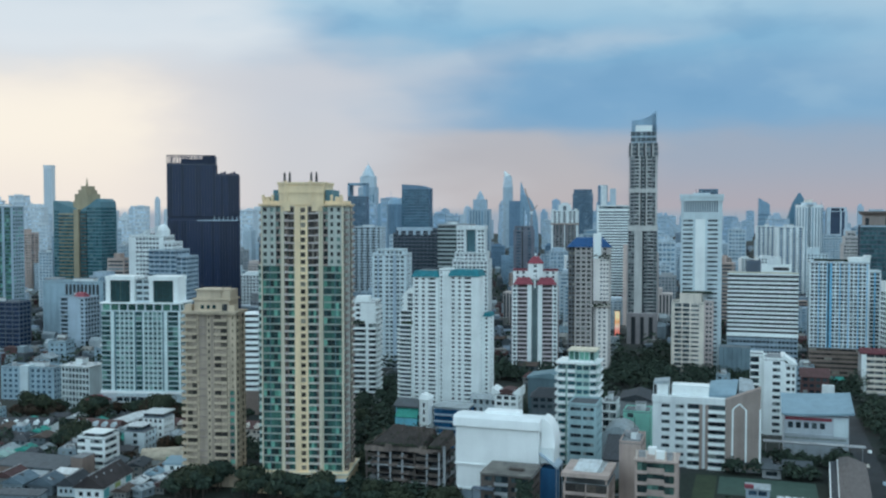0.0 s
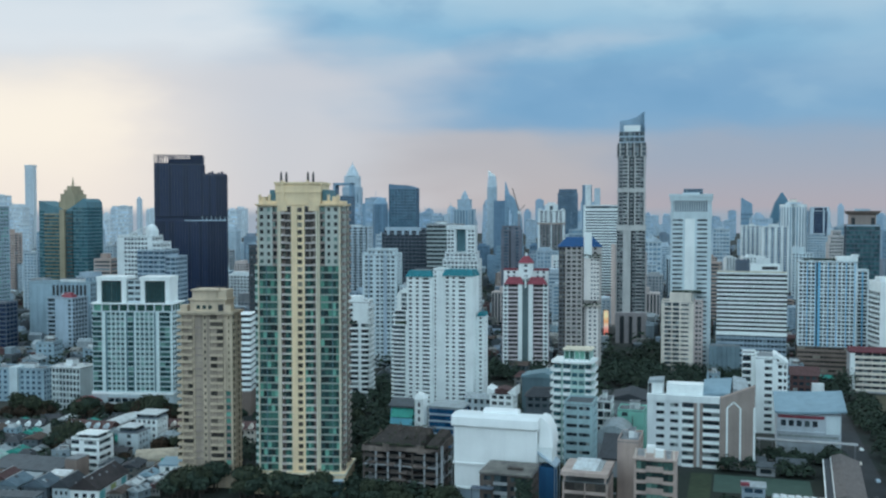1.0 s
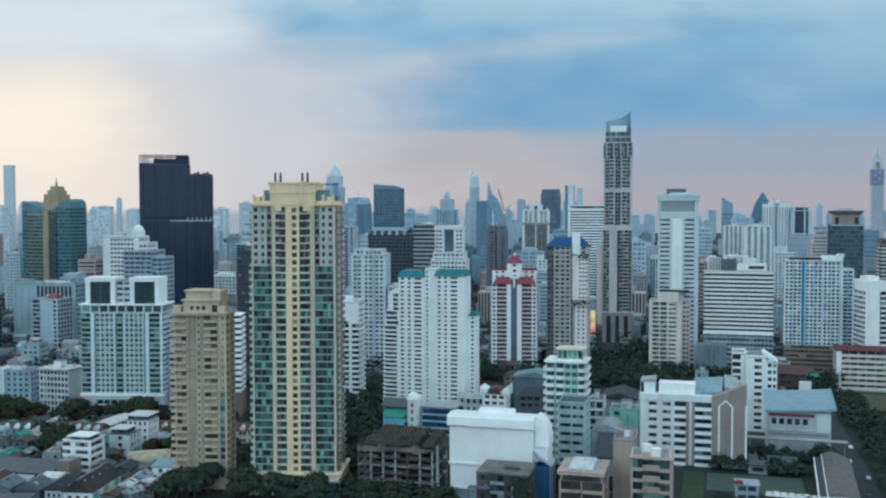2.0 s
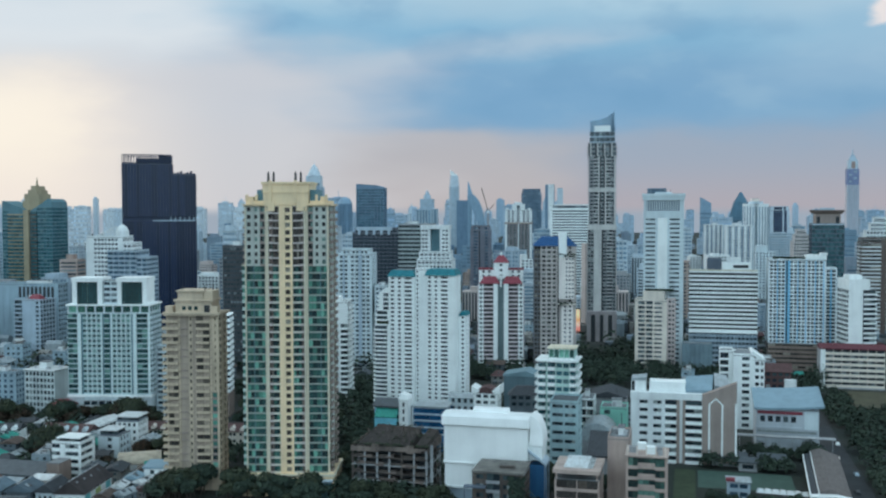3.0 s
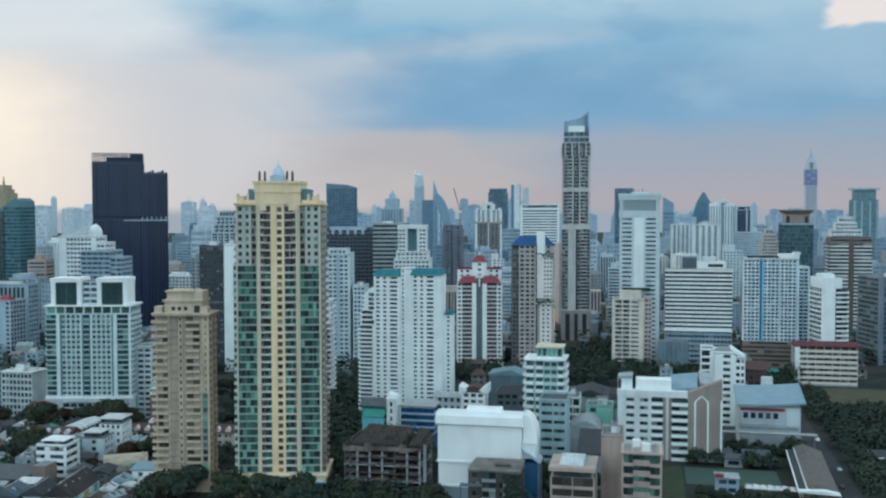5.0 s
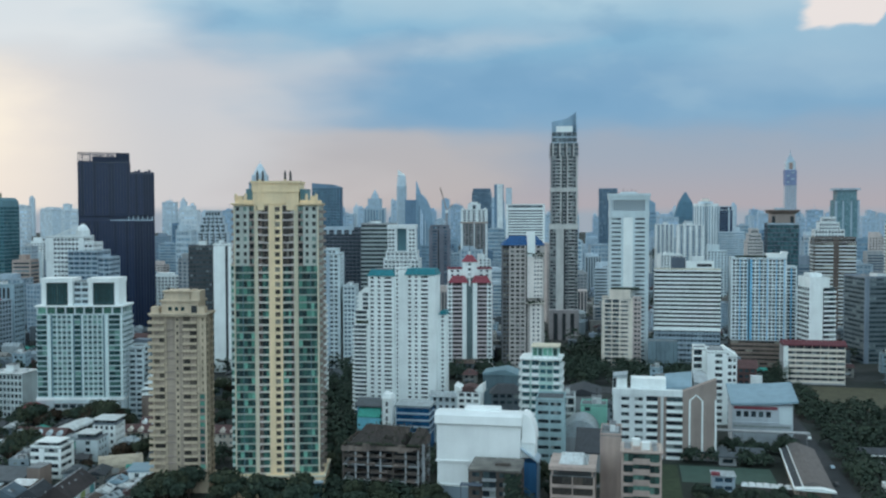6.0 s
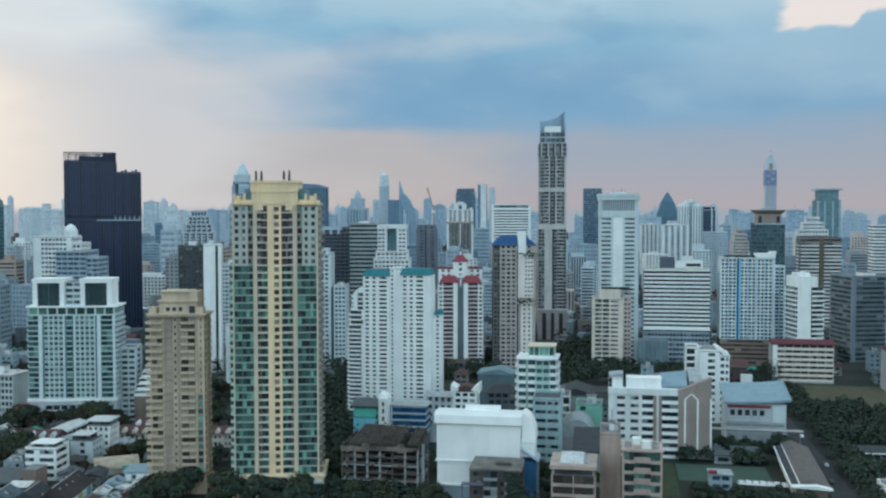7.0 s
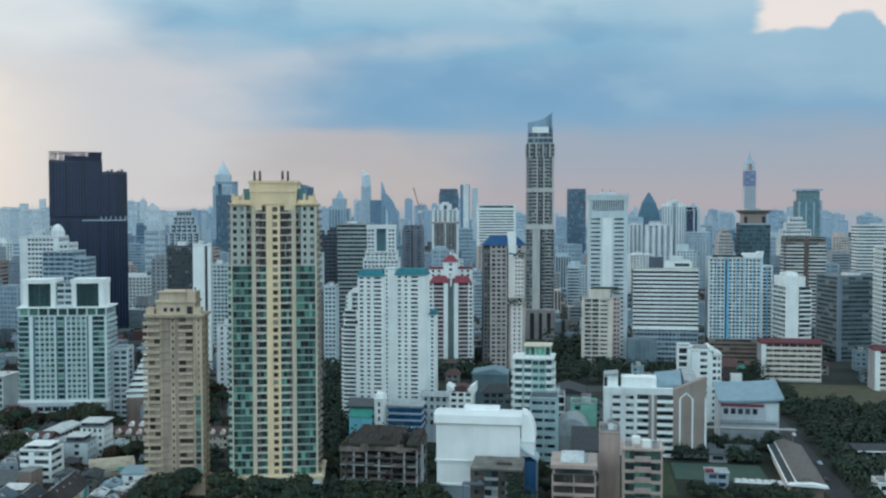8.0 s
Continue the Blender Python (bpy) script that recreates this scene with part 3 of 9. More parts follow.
# ---- the near towers ----
def cream_tower():
    h = House("apartment_tower", -179.0, 366.3, 12.8, "tall cream apartment tower with green glazed bays and stepped crown", single=300)
    h.bits = 250
    hw, d = 17.25, 22.0
    low = style(TEALG, G_BAY, band=PGREEN, rail=BROWN, accent=PALE, gsill=0.17, pane=1.5)
    up = style(paint("pale_sea_render", (0.52, 0.56, 0.51), dirt=0.3), panes("mixed_upper_panes", [(0.03, 0.032, 0.035), (0.05, 0.05, 0.052), (0.035, 0.05, 0.05), (0.10, 0.16, 0.15), (0.03, 0.03, 0.032), (0.19, 0.30, 0.27)]), band=PALE, rail=TAUPE, accent=PALE, sill=0.3, head=0.16, pane=1.6)
    mid = style(CREAM, G_BROWN, band=PALE, rail=TAUPE, accent=PALE, pane=1.3)
    fh, z0 = 3.07, 9.2
    zs = z0 + 28 * fh
    zt = z0 + 36 * fh
    wing_l = [("q", 0.45), ("g", 2.9), ("p", 0.18), ("g", 4.5), ("q", 0.9)]
    wing_r = [("q", 0.9), ("g", 5.2), ("p", 0.18), ("g", 2.8), ("q", 0.6)]
    up_l = [("q", 0.45), ("p", 0.4), ("w", 1.5), ("p", 1.5), ("w", 1.2), ("p", 1.0), ("d", 2.0), ("q", 0.9)]
    up_r = [("q", 0.9), ("d", 2.0), ("p", 1.0), ("w", 1.2), ("p", 1.5), ("w", 1.5), ("p", 0.5), ("q", 0.6)]
    flank = [("l", 1), ("b", 3), ("p", 1), ("w", 1.4), ("p", 1), ("w", 1.4), ("p", 1), ("b", 3), ("l", 1)]
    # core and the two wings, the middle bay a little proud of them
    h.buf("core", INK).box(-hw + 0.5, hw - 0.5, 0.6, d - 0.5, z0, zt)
    mh = 8.0
    for sgn in (-1, 1):
        x0, x1 = (-hw, -mh) if sgn < 0 else (mh, hw)
        facade(h, (x0, 0, 1, 0), x1 - x0, z0, 28, fh, wing_l if sgn < 0 else wing_r, low)
        facade(h, (x0, 0, 1, 0), x1 - x0, zs, 8, fh, up_l if sgn < 0 else up_r, up)
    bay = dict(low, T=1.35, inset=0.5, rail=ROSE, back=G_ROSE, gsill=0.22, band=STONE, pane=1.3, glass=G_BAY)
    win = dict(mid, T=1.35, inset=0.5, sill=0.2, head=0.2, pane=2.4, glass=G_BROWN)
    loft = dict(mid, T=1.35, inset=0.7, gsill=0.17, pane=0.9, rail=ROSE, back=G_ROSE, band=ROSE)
    shaft = [("p", 2.5), ("w", 2.0), ("p", 1.0)]
    for bays, s0, s1 in (([("q", 0.7), ("d", 1.6), ("g", 2.6)], bay, loft), (shaft, win, win), ([("g", 3.3), ("d", 1.3), ("q", 0.7)], bay, loft)):
        x0 = -mh if bays[0][0] == "q" else (-mh + 4.99 if bays is shaft else -mh + 10.6)
        wide = sum(q for _, q in bays) * 2 * mh / 15.7
        facade(h, (x0, -0.9, 1, 0), wide, z0, 28, fh, bays, s0)
        facade(h, (x0, -0.9, 1, 0), wide, zs, 8, fh, bays, s1)
    h.single = 0
    facade(h, (hw, 0.45, 0, 1), d - 0.9, z0, 36, fh, flank, up)
    facade(h, (-hw, d - 0.45, 0, -1), d - 0.9, z0, 36, fh, flank, up)
    facade(h, (hw, d, -1, 0), 2 * hw, z0, 36, fh, rep([("p", 1), ("w", 2)], 8) + [("p", 1)], up)
    side = dict(low, band=paint("pale_sea_band", (0.50, 0.60, 0.57), dirt=0.25), gsill=0.4, pane=1.4, T=0.3)
    facade(h, (-hw - 1.35, 0.5, 1, 0), 1.35, z0, 28, fh, [("g", 1)], side)
    facade(h, (-hw - 1.35, 6.5, 0, -1), 6.0, z0, 28, fh, [("g", 1)], side)
    h.buf("core", INK).box(-hw - 1.05, -hw + 0.4, 0.9, 6.4, z0, zs)
    h.buf("bay_cap", PALE).box(-hw - 1.5, -hw - 0.02, 0.35, 6.65, zs, zs + 0.35)
    h.take(-hw - 2, hw + 2, -3, d + 3)
    # podium
    h.buf("podium", CREAM, "cream podium behind the trees").box(-hw - 1.5, hw + 2.0, -2.4, d + 1, 0, z0)
    h.buf("podium_cornice", PALE).box(-hw - 2.1, hw + 2.6, -3.0, d + 1.6, z0 - 0.9, z0 - 0.1)
    lobby = h.buf("lobby", G_TEAL, "teal glazed lobby box under the podium edge")
    lobby.box(hw - 7.5, hw + 1.2, -4.6, -2.4, 0, 6.4)
    h.buf("lobby_roof", PALEB).box(hw - 8.0, hw + 1.7, -5.1, -2.4, 6.4, 6.9)
    # cornice and stepped crown
    b = h.buf("cornice", CREAM)
    b.box(-hw - 0.5, hw + 0.5, -0.7, d + 0.5, zt, zt + 0.5)
    b.box(-hw - 0.9, hw + 0.9, -1.1, d + 0.9, zt + 0.5, zt + 1.0)
    c = h.buf("crown", CREAM, "cream stepped crown with dark corner openings")
    zc = zt + 1.0
    for sgn in (-1, 1):
        c.box(sgn * 13.2 - 3.6, sgn * 13.2 + 3.6, 0.6, d - 1, zc, zc + 1.3)
        c.box(sgn * 15.2 - 1.3, sgn * 15.2 + 1.3, 0.9, 5, zc + 1.3, zc + 3.0)
        h.buf("niche", TEALG, own=sgn + 2).box(sgn * 11.0 - 1.3, sgn * 11.0 + 1.3, 1.2, d - 4, zc + 1.3, zc + 5.8)
    c.box(-9.3, 9.3, -0.9, d - 4, zt + 1.0, zc + 7.2)
    c.box(-9.6, 9.6, -1.2, d - 3.8, zc + 4.4, zc + 5.0)
    for x in (-16.4, -12.4, 12.4, 16.4):
        c.box(x - 0.5, x + 0.5, 0.2, 1.4, zc + 1.3, zc + 3.8)
    c.box(-8.6, -4.6, -1.25, -0.9, zc - 3.0, zc + 1.2)
    c.box(4.4, 8.6, -1.25, -0.9, zc - 3.0, zc + 1.2)
    c.box(-9.7, 9.7, -0.6, d - 4.6, zc + 5.2, zc + 8.0)
    c.box(-10.1, 10.1, -1.0, d - 4.2, zc + 8.0, zc + 9.0)
    for x in (-7.0, 3.4):
        c.box(x, x + 1.2, -1.4, -0.9, zc + 0.5, zc + 9.6)
    for k, x in enumerate((-7.9, -5.7, 3.4, 5.6)):
        m = h.buf("roof_mast", STEEL, "short dark roof mast", own=k + 1)
        m.drum(x, 3.0, zc + 9.0, zc + 12.6, 0.55, 0.45, 8)
        m.drum(x, 3.0, zc + 12.6, zc + 13.4, 0.45, 0.1, 8)
    return h.done()


def beige_tower():
    h = House("apartment_tower", -220.8, 363.5, 9.8, "slim beige apartment tower with balcony bands and a stepped top", single=260)
    h.bits = 190
    hw, d, z0, fh, n = 11.3, 11.5, 6.0, 2.95, 23
    tan = paint("weathered_tan_render", (0.60, 0.49, 0.36), dirt=0.4)
    # taupe floor lines carry the shadow under each slab in their colour
    st = style(tan, G_BROWN, band=TAUPE, rail=tan, accent=tan, pane=1.6, out=0.7, guard=0.95)
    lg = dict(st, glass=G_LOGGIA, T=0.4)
    gr = dict(st, glass=G_BAY)
    # middle bay: a darker copy of the tan, set-back shade painted in
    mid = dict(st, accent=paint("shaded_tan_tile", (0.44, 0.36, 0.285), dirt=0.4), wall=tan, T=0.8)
    zt = z0 + n * fh
    h.buf("core", INK).box(-hw + 0.5, hw - 0.5, 0.5, d - 0.5, z0, zt)
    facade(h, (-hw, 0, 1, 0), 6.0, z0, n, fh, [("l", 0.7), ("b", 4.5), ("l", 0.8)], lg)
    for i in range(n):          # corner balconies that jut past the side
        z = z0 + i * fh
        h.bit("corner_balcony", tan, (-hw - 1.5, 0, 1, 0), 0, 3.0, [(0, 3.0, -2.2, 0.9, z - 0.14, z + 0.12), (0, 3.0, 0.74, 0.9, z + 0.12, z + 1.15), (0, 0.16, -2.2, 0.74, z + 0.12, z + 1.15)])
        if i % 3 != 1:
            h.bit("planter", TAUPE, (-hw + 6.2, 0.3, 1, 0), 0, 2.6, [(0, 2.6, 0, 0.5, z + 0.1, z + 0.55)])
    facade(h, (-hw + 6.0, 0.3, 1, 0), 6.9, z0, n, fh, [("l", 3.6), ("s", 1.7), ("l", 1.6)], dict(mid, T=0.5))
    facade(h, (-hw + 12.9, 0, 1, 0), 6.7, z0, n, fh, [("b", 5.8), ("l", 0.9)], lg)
    facade(h, (-hw + 19.6, 0.0, 1, 0), 3.0, z0, 12, fh, [("g", 2.2), ("p", 0.8)], dict(gr, T=0.45, gsill=0.3))
    facade(h, (-hw + 19.6, 0.0, 1, 0), 3.0, z0 + 12 * fh, 11, fh, [("p", 0.9), ("s", 1.2), ("p", 0.9)], dict(st, T=0.45))
    flank = [("p", 1), ("b", 3), ("l", 1.5), ("w", 1.5), ("l", 1.5), ("b", 3), ("p", 1)]
    facade(h, (hw, 0.45, 0, 1), d - 0.9, z0, n, fh, flank, st)
    h.single = 0
    facade(h, (-hw, d - 0.45, 0, -1), d - 0.9, z0, n, fh, flank, st)
    facade(h, (hw, d, -1, 0), 2 * hw, z0, n, fh, rep([("p", 1), ("w", 1.6)], 6) + [("p", 1)], st)
    h.take(-hw - 2, hw + 2, -2, d + 2)
    h.buf("podium", tan).box(-hw - 0.6, hw + 0.8, -1.0, d + 1, 0, z0)
    b = h.buf("cornice", BEIGE)
    b.box(-hw - 0.6, hw + 0.6, -1.4, d + 0.6, zt, zt + 0.7)
    b.box(-hw - 1.1, hw + 1.1, -1.8, d + 1.0, zt + 0.7, zt + 1.3)
    c = h.buf("crown", BEIGE, "beige stepped crown")
    z = zt + 1.3
    c.box(-7.6, 8.0, 1.0, 12, z, z + 4.6)
    c.box(-8.3, 8.7, 0.4, 12.6, z + 4.6, z + 5.3)
    c.box(-6.6, 4.2, 1.4, 12, z + 5.3, z + 8.6)
    c.box(-7.2, 4.8, 0.8, 12.4, z + 8.6, z + 9.2)
    c.box(4.2, 8.2, 2.0, 11, z + 5.3, z + 9.0)
    for x in (-10, 9.2):
        c.box(x - 1.6, x + 1.6, 0, 4.5, z, z + 2.6)
    for x in (-4.6, -2.0, 0.6):
        h.buf("crown_window", G_SEA, own=int(x * 10) + 60).box(x, x + 1.5, 0.9, 1.0, z + 0.9, z + 2.5)
    # flat near-black sheet for the shade of a niche
    h.buf("niche", INK).box(4.9, 7.4, 0.92, 1.0, z, z + 3.0)
    for k, x in enumerate((-6.0, 3.6, 7.2)):
        h.buf("roof_mast", STEEL, own=k + 1).drum(x, 6, z + 9.2, z + 10.8, 0.25, k=6)
    return h.done()


def portal_tower():
    h = House("apartment_tower", -335.7, 477.8, 12.8, "white and green glazed apartment tower topped by two portal frames", single=150, size=(1.13, 1, 1))
    h.bits = 60
    hw, d, z0, zt, n = 20.8, 19.0, 14.2, 60.0, 16
    st = style(SEAW, G_SEA, band=SEAW, rail=COOL, accent=paint("sea_white_render", (0.68, 0.80, 0.80), dirt=0.2), sill=0.36, head=0.16, pane=1.6, proud=0.3, core=TEALG)
    dk = dict(st, glass=G_GREY)
    fh = (zt - z0) / n
    grid = rep([("w", 1.6), ("q", 0.38)], 4)
    front = [("g", 4.2), ("q", 1.5), ("v", 0.8)] + grid + [("q", 0.3), ("v", 0.6), ("g", 2.4), ("v", 0.6), ("q", 0.7)] + grid + [("v", 0.8), ("q", 1.5), ("g", 4.8), ("q", 1.0)]
    h.buf("core", TEALG).box(-hw + 0.5, hw - 0.5, 0.5, d - 0.5, z0, zt + 5)
    facade(h, (-hw, 0, 1, 0), 2 * hw, z0, n, fh, front, dict(st, pane=2.6))
    flank = rep([("b", 2.6), ("p", 0.5), ("w", 1.5), ("p", 0.5)], 4)
    h.single = 0
    facade(h, (hw, 0.45, 0, 1), d - 0.9, z0, n, fh, flank, dk)
    facade(h, (-hw, d - 0.45, 0, -1), d - 0.9, z0, n, fh, flank, dk)
    facade(h, (hw, d, -1, 0), 2 * hw, z0, n, fh, rep([("p", 1), ("w", 2)], 9) + [("p", 1)], dk)
    # glazed top storey behind small columns
    top = style(COOL, G_GREEN, accent=PURE, gsill=0.16, pane=3.0)
    facade(h, (-hw, 0, 1, 0), 2 * hw, zt, 1, 4.4, rep([("p", 0.5), ("g", 2.6)], 9) + [("p", 0.5)], top)
    facade(h, (hw, 0.45, 0, 1), d - 0.9, zt, 1, 4.4, rep([("p", 0.5), ("g", 2.6)], 4) + [("p", 0.5)], top)
    facade(h, (-hw, d - 0.45, 0, -1), d - 0.9, zt, 1, 4.4, rep([("p", 0.5), ("g", 2.6)], 4) + [("p", 0.5)], top)
    h.buf("roof", PURE).box(-hw - 0.8, hw + 0.8, -0.8, d + 0.8, zt + 4.4, zt + 5.2)
    h.take(-hw - 3, hw + 3, -4, d + 3)
    z = zt + 5.2
    for s in (-1, 1):
        f = h.buf("portal_frame", PURE, "white portal frame round a dark green screen")
        x0, x1 = (-18.6, -3.6) if s < 0 else (4.0, 19.0)
        f.box(x0, x0 + 2.2, 1, 15, z, z + 12.6)
        f.box(x1 - 2.2, x1, 1, 15, z, z + 12.6)
        f.box(x0 - 0.3, x1 + 0.3, 0.7, 15.3, z + 12.6, z + 15.0)
        h.buf("screen", paint("dark_green_louvres", (0.02, 0.05, 0.045), 0.4, 0.3)).box(x0 + 2.2, x1 - 2.2, 2.2, 14, z, z + 12.6)
        for k in range(9):
            h.buf("louvre", G_TEAL).box(x0 + 2.4 + k * 1.2, x0 + 2.7 + k * 1.2, 1.9, 2.2, z + 0.5, z + 12.2)
    link = style(COOL, G_GREY, sill=0.3)
    block(h, -3.3, 3.7, 3, 13, z, z + 13.0, 4, [("w", 2), ("p", 0.3), ("w", 2)], [("p", 1)], link, parapet=0)
    # podium
    pod = style(COOL, G_DARK, band=WHITE, gsill=0.3)
    block(h, -12, 10, -3.5, d + 2, 0, z0 - 3.0, 3, rep([("g", 3), ("p", 0.3)], 6), rep([("g", 3), ("p", 0.3)], 6), pod, parapet=0.6)
    h.buf("podium", COOL).box(-hw, hw, 0, d, 0, z0)
    h.buf("podium_cornice", PURE).box(-hw - 0.6, hw + 0.6, -0.9, d + 0.6, z0 - 1.6, z0 - 0.1)
    # lower stair tower at the back corner
    block(h, hw + 0.5, hw + 8, 8, 22, 0, 40, 13, [("p", 0.5), ("w", 2), ("p", 0.5), ("w", 2), ("p", 0.5)], [("p", 1), ("w", 2), ("p", 1)], link)
    return h.done()


def dark_tower():
    h = House("office_tower", -502.5, 816.2, 27.8, "near-black stepped office tower with fine upright fins")
    h.bits = 60
    hw, d = 33.3, 30.0
    st = style(NAVY, G_NAVY, band=NAVY, accent=NAVY, gsill=0.3, pane=3.0, core=NAVY, proud=0.3)
    bay = [("n", 2.2), ("q", 0.4)]
    b = h
    block(b, -hw, hw, 0, d, 0, 108.0, 30, rep(bay, 26), rep(bay, 13), st, roof=False)
    block(b, -hw, hw, 1.6, d, 108.0, 112.4, 1, [("p", 28), ("v", 26), ("p", 1)], [("p", 1)], st, roof=False)
    block(b, -hw, 11.8, 0, d, 112.4, 161.5, 13, rep(bay, 17), rep(bay, 13), st)
    block(b, 11.8, hw, 0.0, d, 112.4, 151.5, 10, rep(bay, 9), rep(bay, 13), st)
    t = h.buf("terrace_parapet", PALEB, "pale terrace edge with thin posts")
    t.box(-6, hw - 1.0, 0.2, 0.6, 108.0, 109.0)
    for k in range(6):
        t.box(10 + k * 4.2, 10.9 + k * 4.2, 0.7, 1.2, 109.0, 112.0 if k % 2 else 113.2)
    f = h.buf("roof_fin", NAVY)
    r = random.Random(4)
    x = -hw
    while x < 11.8:
        f.box(x, x + 0.6, 0, 0.5, 161.5, 170.6)
        f.box(x, x + 0.6, d - 0.5, d, 161.5, 170.6)
        x += r.choice((1.6, 2.2, 3.1))
    f.box(-hw, 11.8, 0, 0.5, 169.8, 170.6)
    f.box(-hw, 11.8, d - 0.5, d, 169.8, 170.6)
    h.buf("plant_room", NAVY).box(-20, 11.5, 3, d - 3, 161.5, 167)
    h.buf("plant_room", NAVY).box(0, 11.6, 1.2, d - 3, 161.5, 169.8)
    for k in range(7):
        f.box(13 + k * 3, 15.2 + k * 3, 2, 10, 151.5, 153.2 + (k % 3))
    return h.done()


def gold_tower():
    h = House("office_tower", -660.1, 831.8, 4.0, "teal glass office tower with a golden stepped spine")
    teal = style(TEALG, G_TEAL, band=TEALG, gsill=0.3, pane=3, T=0.3, core=TEALG)
    gold = style(paint("tan_stone", (0.40, 0.34, 0.23), dirt=0.2), G_TEAL, band=paint("bronze_band", (0.27, 0.25, 0.17)), gsill=0.34, pane=3, T=0.3, core=TEALG)
    bay = [("g", 3), ("p", 0.25)]
    gb = [("g", 5), ("v", 0.2)]
    tan = gold["wall"]
    dark = style(paint("bronze_brown_cladding", (0.11, 0.11, 0.10)), G_TEAL, band=paint("bronze_brown_band", (0.10, 0.10, 0.09)), gsill=0.4, T=0.3)
    block(h, -27.5, -20.5, 2, 30, 0, 118, 32, rep(bay, 2), rep(bay, 8), teal, roof=False)
    block(h, -20.5, -2, 0.4, 30, 0, 113.5, 31, rep(gb, 3), rep(gb, 8), gold)
    block(h, 3.5, 11, 1.0, 30, 0, 117, 32, rep(gb, 1), rep(gb, 8), dark, roof=False)
    block(h, 11, 27.5, 2.2, 30, 0, 121, 33, rep(bay, 5), rep(bay, 8), teal, roof=False)
    h.buf("roof", TEALG, "slanted teal glass roof edge").side([(-27.5, 118), (-20.5, 118), (-20.5, 113.8), (-2, 113.8), (-2, 119.5), (-27.5, 128)], 2, 30)
    h.buf("roof", TEALG, own=1).side([(3.5, 117), (11, 117), (11, 121), (27.5, 121), (26.6, 127), (23, 130), (14, 124), (3.5, 118)], 2.2, 30)
    c = h.buf("spine", tan, "tan stone spine stepping up to a spire")
    c.prism([(-2, -1.2), (3.5, -1.2), (3.5, 30), (-2, 30)], 0, 119)
    for k, (x0, x1, z0, z) in enumerate(((-4.5, 11.4, 113.8, 135), (-1.0, 8.6, 135, 139), (1.6, 6.6, 139, 143))):
        h.buf("crown", tan, own=2 + k).box(x0, x1, 5 + k, 26 - k, z0, z)
    h.buf("spire", tan).drum(4, 14, 143, 152, 1.4, 0.2, 8)
    h.buf("shoulder", tan).box(-8.5, -4.5, 8, 24, 113.8, 128)
    return h.done()


def white_steps():
    h = House("office_building", -449.2, 663.8, 7.8, "white stepped office block with a domed lantern")
    st = style(WHITE, G_GREY, sill=0.3, head=0.2, pane=2.4)
    bl = style(PALEB, G_BLUE, band=FARG, gsill=0.36)
    W5 = lambda k: rep([("p", 0.6), ("w", 2.0)], k) + [("p", 0.6)]
    block(h, -25.3, 4, 0, 20, 0, 97, 28, [("p", 5)] + W5(7) + [("p", 3)], W5(6), st)
    block(h, 4, 11, 0.6, 20, 0, 92, 26, W5(2), W5(6), st)
    block(h, -6, 17, -5, 20, 0, 86, 24, rep([("g", 4), ("p", 0.3)], 5), rep([("g", 4), ("p", 0.3)], 5), bl)
    block(h, 17, 25.3, -4, 18, 0, 81, 23, rep([("g", 4), ("p", 0.3)], 2), rep([("g", 4), ("p", 0.3)], 5), bl)
    c = h.buf("lantern", WHITE, "pale sloping truss leading up to a small lantern")
    for k in range(7):
        x = -20 + k * 2.6
        c.bar((x, 3, 97.3), (x + 2.6, 3, 98.4 + k * 1.15), 0.22)
        c.bar((x + 2.6, 3, 97.3), (x + 2.6, 3, 98.4 + k * 1.15), 0.22)
    c.bar((-21, 3, 97.3), (-2, 3, 105.6), 0.35)
    c.drum(0.5, 8, 97.3, 102, 5.2, 5.0, 12)
    c.drum(0.5, 8, 102, 105.5, 5.0, 3.2, 12)
    c.drum(0.5, 8, 105.5, 107.2, 3.2, 0.8, 12)
    return h.done()


